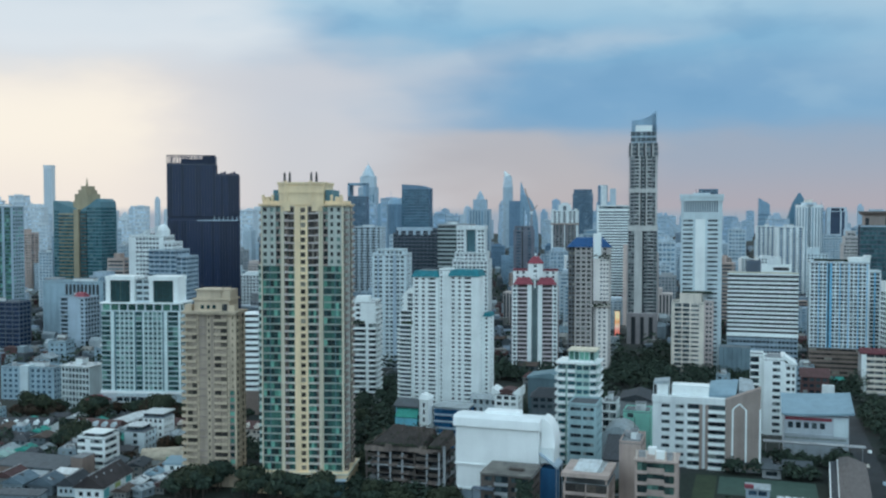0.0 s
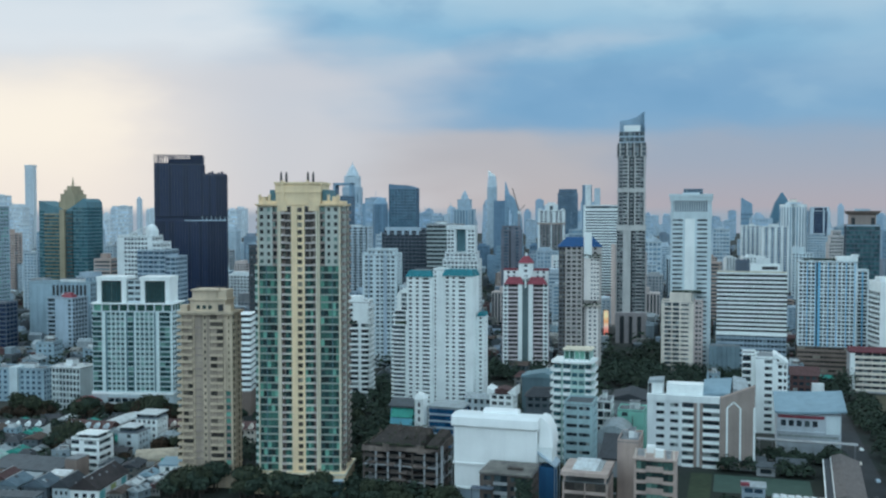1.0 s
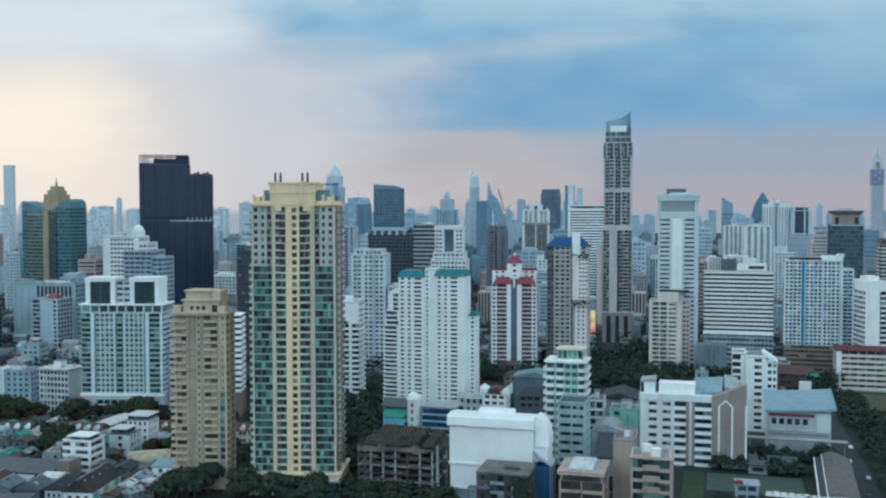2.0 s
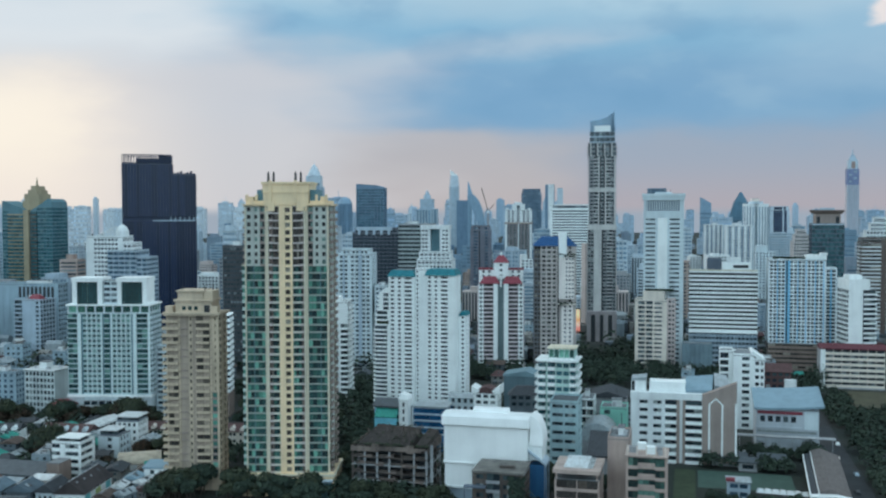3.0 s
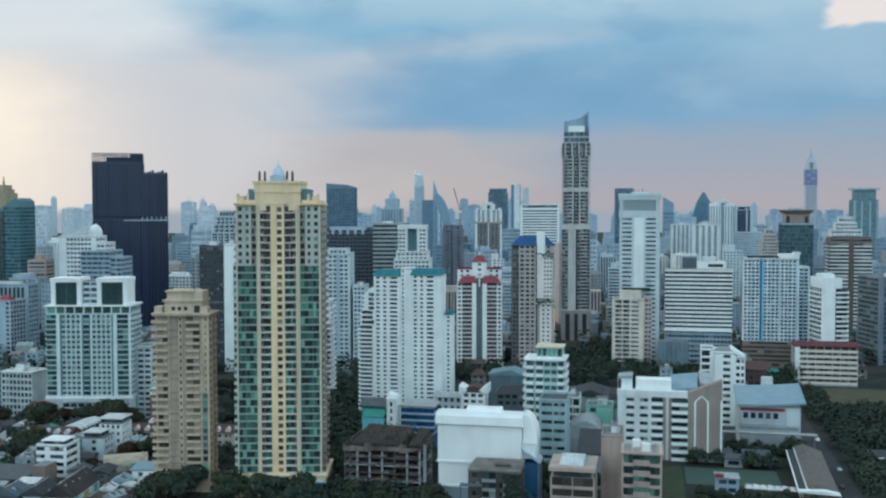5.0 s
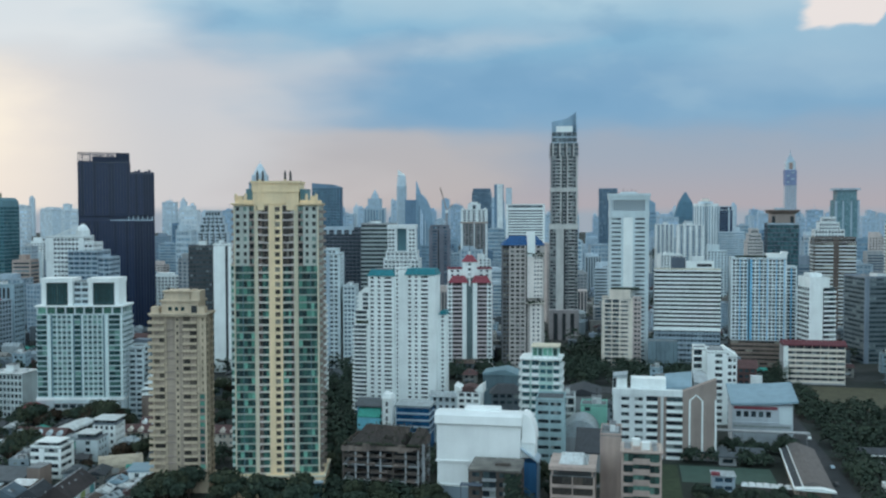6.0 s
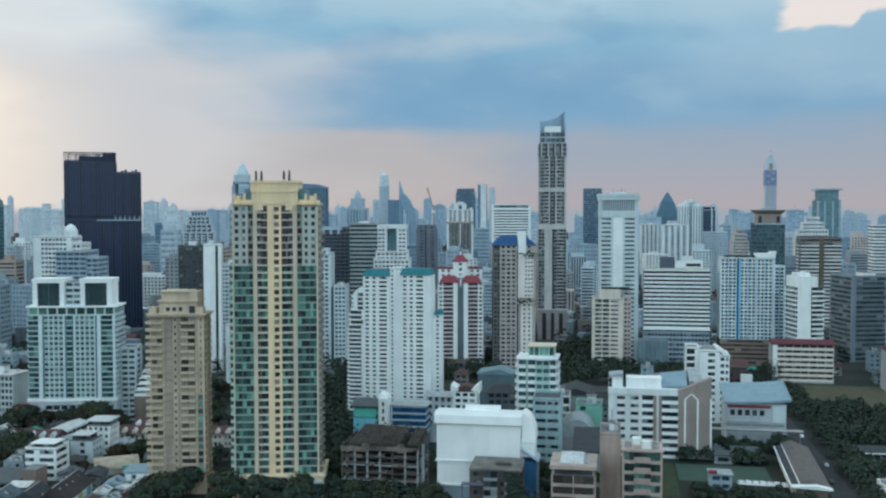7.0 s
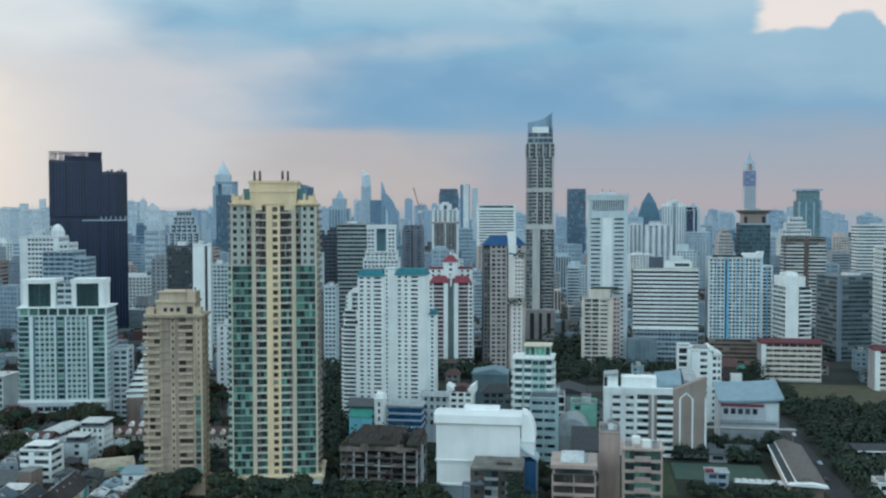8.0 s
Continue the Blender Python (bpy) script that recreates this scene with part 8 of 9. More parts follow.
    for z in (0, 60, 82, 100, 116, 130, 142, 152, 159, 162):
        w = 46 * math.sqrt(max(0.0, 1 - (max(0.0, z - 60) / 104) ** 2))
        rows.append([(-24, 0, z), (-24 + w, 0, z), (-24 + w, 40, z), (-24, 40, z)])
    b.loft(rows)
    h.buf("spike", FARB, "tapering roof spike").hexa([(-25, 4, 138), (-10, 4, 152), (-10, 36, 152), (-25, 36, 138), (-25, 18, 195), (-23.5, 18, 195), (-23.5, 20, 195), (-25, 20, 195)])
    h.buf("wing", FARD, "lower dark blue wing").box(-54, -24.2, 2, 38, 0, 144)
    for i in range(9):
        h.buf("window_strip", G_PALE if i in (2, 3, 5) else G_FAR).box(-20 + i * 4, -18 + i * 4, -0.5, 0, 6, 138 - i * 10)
    h.done()
    h = House("tower_crane", -243.0, 1086.0, 20, "tower crane with a raised jib beside a rising tower", "crane")
    m = h.buf("mast", TAUPE)
    for x, y in ((-0.8, -0.8), (0.8, -0.8), (0.8, 0.8), (-0.8, 0.8)):
        m.box(x - 0.2, x + 0.2, y - 0.2, y + 0.2, 0, 117)
    for k in range(39):
        a, b = ((-0.8, 0.8), (0.8, -0.8))[k % 2]
        m.bar((a, -0.8, k * 3.0), (b, -0.8, k * 3.0 + 3.0), 0.12)
    h.buf("jib", TAUPE).bar((0, 0, 117), (-8, -3, 143), 0.45)
    h.buf("counter_jib", TAUPE).bar((0, 0, 117), (7, 2.5, 124), 0.5)
    h.buf("cab", WHITE).box(-1.5, 1.5, -1.5, 1.5, 114, 117.4)
    h.done()
    h = House("office_tower", -664.2, 1575.1, 7.8, "blue-grey tower with a square open frame on top")
    st = style(FARD, G_BLUE, band=FARD)
    block(h, -16, 16, 0, 26, 0, 142, 38, GW(7), GW(6), st)
    f = h.buf("open_frame", FARB)
    f.box(-16, -12.4, 0, 26, 142.3, 166)
    f.box(12.4, 16, 0, 26, 142.3, 166)
    f.box(-16, 16, 0, 26, 162, 166)
    h.done()
    h = House("office_tower", -650.0, 1719.0, 7.8, "hazy blue tower with a rounded dome")
    h.buf("shaft", FARD).drum(0, 14, 0, 130, 14, k=18)
    h.buf("dome", FARB).drum(0, 14, 130, 138, 14, 10.5, 18)
    h.buf("dome_cap", FARB).drum(0, 14, 138, 143, 10.5, 3.0, 18)
    for k in range(7):
        a = math.pi + math.pi * (k + 0.5) / 7
        h.buf("window_strip", G_FAR).box(14 * math.cos(a) - 1.0, 14 * math.cos(a) + 1.0, 14 + 14 * math.sin(a) - 0.3, 14 + 14 * math.sin(a) + 0.4, 4, 128)
    h.take(-15, 15, 0, 28)
    h.done()
    h = House("skyscraper", -1142.0, 2788.3, 7.8, "pale tower with a pointed glass dome")
    b = h.buf("shaft", FARG)
    b.box(-27, 27, 0, 44, 0, 190)
    h.buf("upper_shaft", FARW).box(-22, 22, 4, 40, 190, 224)
    h.buf("wing", FARB).box(26, 44, 0, 40, 0, 140)
    d = h.buf("dome", FARW)
    z, r = 224, 21
    for k in range(6):
        r1 = 21 * (1 - (k + 1) / 6.3) ** 0.8
        d.drum(0, 22, z, z + 7 - k * 0.5, r, r1, 16)
        z += 7 - k * 0.5
        r = r1
    d.drum(0, 22, z, z + 12, 1.2, 0.2, 6)
    for k in range(6):
        h.buf("window_strip", G_FAR).box(-24 + k * 8.6, -20 + k * 8.6, -0.5, 0, 6, 166)
    h.done()
    h = House("skyscraper", -2073.2, 2485.2, 17.8, "lone pale slim tower in the distance")
    h.buf("shaft", MIST0).box(-13, 13, 0, 24, 0, 252)
    h.buf("cap", MIST0).box(-14, 14, -1, 25, 252, 257)
    for k in range(4):
        h.buf("window_strip", G_PALE).box(-11 + k * 6, -8.6 + k * 6, -0.4, 0, 8, 246)
    h.done()
    plain_tower("office_tower", "blue tower beside the slender skyscraper", -70.0, 1560.0, 6, 28, 24, 150, 40, GW(6), GW(5), style(FARD, G_BLUE, band=FARD), 20, kit=False)


landmark_towers()


def far_protos(pal, glass, seed):
    """Towers that the far city repeats, with their own windows and roofs."""
    out = []
    r = random.Random(seed)
    words = ["pale apartment tower with rows of windows", "grey office tower with window bands", "blue glass office tower between roofs", "pale blue apartment slab in the city",
             "grey apartment tower with upright strips", "pale stepped apartment tower with roof rooms", "blue-grey tower with a roof room", "dim blue office slab in the city"]
    for i in range(8):
        w, d, top = r.uniform(22, 40), r.uniform(18, 28), 60.0
        wall = pal[i % len(pal)]
        st = style(wall, glass, band=wall, accent=pal[0], gsill=0.45, sill=0.35, pane=9.0, T=0.6, core=wall)
        kind = i % 5
        if kind == 0:
            fr = PW(6, 1, 2)
        elif kind == 1:
            fr = [("p", 0.6), ("g", 8), ("p", 0.6)]
        elif kind == 2:
            fr = GW(6)
        elif kind == 3:
            fr = rep([("p", 2), ("w", 2), ("v", 1), ("w", 2)], 3) + [("p", 2)]
        else:
            fr = rep([("q", 0.8), ("w", 2.4)], 5) + [("q", 0.8)]
        h = House("far_tower", 0, 0, 0, words[i], "building", "far city towers")
        block(h, -w / 2, w / 2, 0, d, 0, top, 12, fr, fr[:max(1, len(fr) // 2)] if kind != 1 else [("g", 1)], st, rear=[("p", 1)])
        TAKEN.pop()
        h.buf("roof_room", wall).box(-w * 0.25, w * 0.2, d * 0.25, d * 0.7, top, top + r.uniform(2, 4))
        if i % 3 == 0:
            h.buf("upper_block", wall).box(-w * 0.4, w * 0.1, d * 0.1, d * 0.9, top, top + 5.5)
        if i % 3 == 1:
            h.buf("mast", wall).box(-0.3, 0.3, d * 0.5 - 0.3, d * 0.5 + 0.3, top, top + 9)
        out.append(h.done(merge=True))
    return out


VIEW_GAPS = [(-610, -300, 1500, 2560), (-700, -560, 2300, 2900)]     # no towers here, so that the camera sees the landmarks behind


def far_city():
    # haze comes from the paints: nearer, farther, and the glare side
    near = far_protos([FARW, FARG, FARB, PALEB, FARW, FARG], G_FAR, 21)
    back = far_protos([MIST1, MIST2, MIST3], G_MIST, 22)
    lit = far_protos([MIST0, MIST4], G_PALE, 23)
    r = random.Random(77)
    used = [[False] * 8, [False] * 8, [False] * 8]
    spots = []
    tries = 0
    while len(spots) < 290 and tries < 9000:
        tries += 1
        u = r.random()
        dist = 880 + 3850 * u ** 1.4
        x = dist * r.uniform(-0.50, 0.74)
        gap = 20 + dist * 0.009
        px, py = site(x, dist)
        if not free(px, py, gap) or any(abs(px - a) < gap * 1.4 and abs(py - b) < gap * 1.6 for a, b in spots):
            continue
        if any(x0 < px < x1 and y0 < py < y1 for x0, x1, y0, y1 in VIEW_GAPS):
            continue
        spots.append((px, py))
        if dist < 1250:
            top = r.uniform(16, 58)
        elif dist < 2000:
            top = r.choice((r.uniform(30, 70), r.uniform(55, 96)))
        else:
            top = r.choice((r.uniform(50, 95), r.uniform(80, 118), r.uniform(95, 128), r.uniform(110, 150)))
            if x > 0.2 * dist:      # the city thins out on this side
                top *= 0.78
        i = r.randrange(8)
        sw = r.uniform(0.7, 1.15) * (1.0 + 0.2 * (dist > 2200))
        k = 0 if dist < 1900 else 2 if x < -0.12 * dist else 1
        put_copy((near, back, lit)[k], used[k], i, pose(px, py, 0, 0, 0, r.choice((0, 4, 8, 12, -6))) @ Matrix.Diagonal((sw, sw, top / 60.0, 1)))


far_city()


def roofscape():
    """The carpet of low roofs between the far towers."""
    r = random.Random(5)
    mats = [GREYR, PALER, DIMS, DIMW, DARKR, DIMG, DUSK, MAROON]
    bufs = [Buf() for _ in mats]
    for k in range(5200):
        dist = 740 + 2500 * r.random() ** 1.6
        x = dist * r.uniform(-0.52, 0.76)
        px, py = site(x, dist)
        if not free(px, py, 7) or any(x0 < px < x1 and y0 < py < y1 for x0, x1, y0, y1 in CLEAR):
            continue
        w, d, z = r.uniform(5, 14), r.uniform(5, 12), r.choice((5, 7, 8, 10, 12)) * r.uniform(0.8, 1.2)
        b = bufs[r.randrange(len(mats))]
        a = radians(r.choice((0, 8, 13, 90, 98)))
        c, s = math.cos(a), math.sin(a)
        q = [(px + c * u * w / 2 - s * v * d / 2, py + s * u * w / 2 + c * v * d / 2) for u, v in ((-1, -1), (1, -1), (1, 1), (-1, 1))]
        if r.random() < 0.45:
            q2 = [(px + c * u * w / 2, py + s * u * w / 2) for u in (-1, 1)]
            n = len(b.v)
            b.v += [(X, Y, 0) for X, Y in q] + [(X, Y, z) for X, Y in q] + [(X, Y, z + 0.28 * d) for X, Y in q2]
            b.f += [(n, n + 1, n + 5, n + 4), (n + 2, n + 3, n + 7, n + 6), (n + 1, n + 2, n + 6, n + 9, n + 5), (n + 3, n, n + 4, n + 8, n + 7), (n + 4, n + 5, n + 9, n + 8), (n + 6, n + 7, n + 8, n + 9)]
        else:
            b.hexa([(X, Y, 0) for X, Y in q] + [(X, Y, z) for X, Y in q])
    root = tagged(new("roofscape"), "carpet of small city roofs in greys, rust and white", "buildings", kind="stuff")
    for b, m in zip(bufs, mats):
        if b.v:
            part("roofs", b, m, root, kind="stuff")


roofscape()


def midtown():
    """The crowd of middling blocks between the far towers, past the ones that stand singly."""
    r = random.Random(63)
    root = tagged(new("midtown"), "crowd of white, grey and sandy blocks between far towers", "buildings", kind="stuff")
    near = [(WHITE, G_GREY), (COOL, G_BLUE), (ROSE, G_GREY), (GREY, G_BLUE), (DUSK, G_BLUE), (FARW, G_GREY), (PINK, G_GREY)]
    # walls and panes that carry haze in their colour
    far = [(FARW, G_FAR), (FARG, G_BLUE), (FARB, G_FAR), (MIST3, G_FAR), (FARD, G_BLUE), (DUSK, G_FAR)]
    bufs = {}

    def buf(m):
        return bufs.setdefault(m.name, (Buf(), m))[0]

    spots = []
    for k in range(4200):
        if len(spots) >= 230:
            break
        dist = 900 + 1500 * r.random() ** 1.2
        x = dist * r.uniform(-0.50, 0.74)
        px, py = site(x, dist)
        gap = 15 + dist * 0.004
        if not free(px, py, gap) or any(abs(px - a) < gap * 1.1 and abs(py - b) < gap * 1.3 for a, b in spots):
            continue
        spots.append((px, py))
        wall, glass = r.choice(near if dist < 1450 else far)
        w, d = r.uniform(13, 30), r.uniform(12, 22)
        top = r.choice((r.uniform(16, 34), r.uniform(24, 52), r.uniform(40, 72), r.uniform(50, 88)))
        a = radians(r.choice((0, 4, 8, 12, -6, 17)))
        c, q = math.cos(a), math.sin(a)
        fr = (px - c * w / 2, py - q * w / 2, c, q)
        flank = (px + c * w / 2, py + q * w / 2, -q, c)
        b, g = buf(wall), buf(glass)
        b.wall(fr, 0, w, -d, 0, 0, top)
        b.wall(fr, w * r.uniform(0.1, 0.3), w * r.uniform(0.5, 0.85), -d * 0.7, -d * 0.2, top, top + r.uniform(2.5, 6))
        if r.random() < 0.4:
            b.wall(fr, 0, w * r.uniform(0.4, 0.7), -d, -d * 0.1, top, top + r.uniform(3, 9))
        n = max(3, int(top / 3.6))
        style_of = r.random()
        if style_of < 0.45:         # bands
            for i in range(n):
                z = 2.0 + i * 3.6
                g.wall(fr, w * 0.06, w * 0.94, 0, 0.05, z, min(z + 1.7, top - 0.4))
                g.wall(flank, d * 0.08, d * 0.92, 0, 0.05, z, min(z + 1.7, top - 0.4))
        elif style_of < 0.8:        # rows of windows
            cols = max(3, int(w / 3.6))
            for i in range(n):
                z = 2.0 + i * 3.6
                for j in range(cols):
                    u = (j + 0.25) * w / cols
                    g.wall(fr, u, u + 0.5 * w / cols, 0, 0.05, z, min(z + 1.8, top - 0.4))
                g.wall(flank, d * 0.12, d * 0.45, 0, 0.05, z, min(z + 1.7, top - 0.4))
                g.wall(flank, d * 0.58, d * 0.88, 0, 0.05, z, min(z + 1.7, top - 0.4))
        else:                       # upright strips
            cols = max(3, int(w / 3.2))
            for j in range(cols):
                u = (j + 0.25) * w / cols
                g.wall(fr, u, u + 0.5 * w / cols, 0, 0.05, 3, top - 1.5)
    for b, m in bufs.values():
        part("blocks", b, m, root, kind="stuff")


midtown()


def far_skyline():
    """The outermost towers, a thin comb along the horizon."""
    r = random.Random(41)
    root = tagged(new("far_skyline"), "thin comb of hazy towers along the horizon", "buildings", kind="stuff")
    # horizon haze is in these five colours
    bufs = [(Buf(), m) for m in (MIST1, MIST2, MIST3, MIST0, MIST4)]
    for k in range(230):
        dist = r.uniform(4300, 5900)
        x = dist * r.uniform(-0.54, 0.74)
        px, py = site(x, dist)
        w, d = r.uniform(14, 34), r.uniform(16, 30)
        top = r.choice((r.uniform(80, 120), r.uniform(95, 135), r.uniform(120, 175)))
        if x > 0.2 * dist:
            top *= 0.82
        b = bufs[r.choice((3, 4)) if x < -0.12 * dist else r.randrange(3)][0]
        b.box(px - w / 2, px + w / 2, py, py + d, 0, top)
        if r.random() < 0.6:
            b.box(px - w * 0.3, px + w * 0.2, py + 3, py + d - 3, top, top + r.uniform(4, 14))
        if r.random() < 0.3:
            b.box(px - 0.8, px + 0.8, py + 6, py + 8, top, top + r.uniform(14, 30))
    for b, m in bufs:
        part("towers", b, m, root, kind="stuff")


far_skyline()


# ---- trees and filling houses ----
def leaf_crown(r, rad, z0, z1, n, size):
    b = Buf()
    lobes = [(r.uniform(-0.5, 0.5) * rad, r.uniform(-0.5, 0.5) * rad, r.uniform(z0 + 0.3 * (z1 - z0), z1 - 0.25 * (z1 - z0)), r.uniform(0.42, 0.7) * rad) for _ in range(7)]
    for k in range(n):
        lx, ly, lz, lr = lobes[k % 7]
        t, p = r.uniform(0, 2 * math.pi), math.acos(r.uniform(-0.75, 1))
        q = lr * r.uniform(0.72, 1.08)
        x, y, z = lx + q * math.sin(p) * math.cos(t), ly + q * math.sin(p) * math.sin(t), lz + 0.75 * q * math.cos(p)
        s = size * r.uniform(0.6, 1.3)
        face = Vector((x - lx, y - ly, z - lz)).normalized() + Vector((r.uniform(-0.5, 0.5), r.uniform(-0.5, 0.5), r.uniform(-0.1, 0.6)))
        u = face.cross(Vector((r.uniform(-1, 1), r.uniform(-1, 1), r.uniform(-1, 1)))).normalized() * s
        w = face.cross(u).normalized() * s * r.uniform(0.6, 1.0)
        c = Vector((x, y, z))
        n0 = len(b.v)
        lift = Vector((0, 0, 0.2 * s))
        b.v += [tuple(c - u), tuple(c + w + lift), tuple(c + u), tuple(c - w + lift)]
        b.f += [(n0, n0 + 1, n0 + 2, n0 + 3)]
    return b


def tree_proto(seed, rad, high, leaf, label):
    r = random.Random(seed)
    root = tagged(new("tree"), label, "tree", "street and garden trees")
    t = Buf()
    t.drum(0, 0, 0, high * 0.45, 0.32, 0.2, 7)
    for k in range(4):
        a = k * 1.6 + r.uniform(-0.3, 0.3)
        t.bar((0, 0, high * 0.38), (rad * 0.5 * math.cos(a), rad * 0.5 * math.sin(a), high * r.uniform(0.6, 0.75)), 0.11)
    part("trunk", t, BARK, root)
    part("crown", leaf_crown(r, rad, high * 0.3, high, 900, 0.6), leaf, root)
    return root


def palm_proto():
    r = random.Random(3)
    root = tagged(new("palm_tree"), "tall palm with drooping dark fronds", "tree", "palms")
    t = Buf()
    t.drum(0, 0, 0, 8.5, 0.22, 0.15, 7)
    part("trunk", t, BARK, root)
    c = Buf()
    for k in range(18):
        a, up = 2 * math.pi * k / 18 + r.uniform(-0.1, 0.1), r.uniform(0.1, 1.0)
        pts = [(0, 8.4), (1.2, 8.5 + up), (2.3, 8.2 + up * 0.7), (3.1, 7.3 + up * 0.3)]
        for (r0, z0), (r1, z1) in zip(pts, pts[1:]):
            n = len(c.v)
            sx, sy = -math.sin(a) * 0.32, math.cos(a) * 0.32
            c.v += [(r0 * math.cos(a) - sx, r0 * math.sin(a) - sy, z0 - 0.15), (r0 * math.cos(a) + sx, r0 * math.sin(a) + sy, z0 - 0.15), (r1 * math.cos(a) + sx, r1 * math.sin(a) + sy, z1 - 0.15), (r1 * math.cos(a) - sx, r1 * math.sin(a) - sy, z1 - 0.15)]
            c.f += [(n, n + 1, n + 2, n + 3)]
    part("crown", c, LEAF2, root)
    return root


def house_protos():
    out = []
    specs = [(9, 8, 2, MAROON, DIMS, 1), (10, 9, 2, GREYR, DIMW, 1), (8, 10, 3, None, DIMW, 0), (12, 9, 3, RUSTR, DIMG, 1), (9, 9, 4, None, HAZEL, 0), (14, 9, 2, DARKR, DIMS, 1),
             (11, 10, 3, PALER, HAZEL, 1), (10, 8, 2, GREENR, DIMW, 1), (13, 12, 5, None, HAZEL, 0), (12, 10, 2, WHITER, DIMG, 1), (9, 9, 2, DARKR, DIMW, 2), (10, 10, 2, MAROON, DIMS, 2)]
    names = ["house with a maroon gabled roof", "house with a grey sheet roof", "narrow white flat-roofed shop house", "grey house with a rusty roof", "pale four-storey shop house with roof tank", "long house with a dark tiled roof",
             "pale blue house with a light sheet roof", "white house with a green roof", "grey-white walk-up block with flat roof", "workshop with a white sheet roof", "white house with a dark hipped roof", "pinkish house with a maroon hipped roof"]
    for i, (w, d, n, roof, wall, shape) in enumerate(specs):
        h = House("house", 0, 0, 0, names[i], "house", "low houses")
        st = style(wall, G_DARK, sill=0.32, head=0.22, pane=1.6, T=0.3, core=wall)
        block(h, -w / 2, w / 2, -d / 2, d / 2, 0, n * 3.3, n, PW(max(2, w // 4), 1.1, 1.4), PW(max(2, d // 4), 1.3, 1.3), st, roof=shape == 0, parapet=0.8)
        TAKEN.pop()
        z = n * 3.3
        if shape == 1:
            h.buf("roof", roof).side_y([(-d / 2 - 0.8, z), (d / 2 + 0.8, z), (d / 2 + 0.8, z + 0.2), (0, z + 0.27 * d), (-d / 2 - 0.8, z + 0.2)], -w / 2 - 0.6, w / 2 + 0.6)
        elif shape == 2:
            h.buf("roof", roof).frustum(-w / 2 - 0.8, w / 2 + 0.8, -d / 2 - 0.8, d / 2 + 0.8, z, z + 3.4, w * 0.38, d * 0.48)
        else:
            roof_kit(h, -w / 2 + 0.5, w / 2 - 0.5, -d / 2 + 0.5, d / 2 - 0.5, z + 0.3, 100 + i)
            h.buf("awning", GREYR if i % 2 else RUSTR).box(-w * 0.2, w * 0.35, -d * 0.1, d * 0.4, z + 2.4, z + 2.55)
        h.buf("lean_to", GREYR if i % 2 else PALER).hexa([(-w / 2, -d / 2 - 2.2, 2.4), (w * 0.2, -d / 2 - 2.2, 2.4), (w * 0.2, -d / 2, 3.0), (-w / 2, -d / 2, 3.0), (-w / 2, -d / 2 - 2.2, 2.55), (w * 0.2, -d / 2 - 2.2, 2.55), (w * 0.2, -d / 2, 3.15), (-w / 2, -d / 2, 3.15)])
        rk = random.Random(300 + i)
        tone = GREYR if i % 2 else PALER
        for k in range(3):
            x, s, up = rk.uniform(-0.4, 0.3) * w, rk.uniform(1.0, 2.2), rk.uniform(2.2, 3.4)
            h.buf("lean_to", tone).hexa([(x - s, d / 2, up), (x + s, d / 2, up), (x + s, d / 2 + 2, up - 0.6), (x - s, d / 2 + 2, up - 0.6), (x - s, d / 2, up + 0.12), (x + s, d / 2, up + 0.12), (x + s, d / 2 + 2, up - 0.48), (x - s, d / 2 + 2, up - 0.48)])
            x, y = rk.uniform(-0.35, 0.35) * w, rk.uniform(-0.3, 0.3) * d
            h.buf("lean_to", tone).box(x, x + rk.uniform(0.6, 1.6), y, y + rk.uniform(0.6, 1.4), z, z + 0.24 * d + rk.uniform(0.2, 1.0))
        out.append(h.done(merge=True))
    return out


# belts of trees by quarter: x0, y0, x1, y1, how many, how big
WEST_TREES = [(-362, 452, -342, 466, 16, 1.1), (-330, 460, -302, 472, 22, 1.15), (-400, 440, -365, 468, 14, 1.0), (-322, 384, -300, 398, 14, 1.1), (-276, 374, -268, 380, 4, 0.8), (-300, 386, -290, 396, 5, 0.8), (-276, 402, -256, 424, 9, 0.8), (-230, 343, -217, 356, 12, 1.0), (-338, 462, -300, 466, 14, 1.0), (-380, 456, -345, 462, 10, 0.9), (-640, 690, -560, 720, 26, 1.2), (-310, 388, -296, 402, 8, 1.0), (-300, 470, -200, 560, 40, 1.1), (-245, 380, -232, 420, 8, 0.9)]
SOUTH_TREES = [(-229, 340, -212, 360, 16, 1.0), (-206, 350, -158, 354, 26, 0.6), (-175, 350, -120, 358, 20, 0.75), (-166, 366, -126, 390, 18, 0.55), (-75, 380, -50, 398, 12, 0.9), (-118, 340, -104, 362, 14, 0.9), (-12, 340, 40, 388, 26, 0.8), (-205, 352, -160, 358, 16, 1.05), (-176, 384, -164, 440, 14, 0.9), (-206, 398, -182, 470, 30, 1.15), (-164, 366, -155, 396, 14, 1.0), (-130, 384, -116, 430, 10, 1.0), (-160, 384, -130, 389, 4, 0.6), (-158, 359, -118, 368, 22, 0.95), (-128, 340, -106, 364, 12, 0.8), (-20, 448, 24, 454, 10, 0.8)]
SOUTH_TREES_TOO = [(-235, 400, -196, 600, 90, 1.15), (-76, 339.5, -72, 341.5, 3, 1.7), (-93, 338, -86, 341, 4, 1.0)]
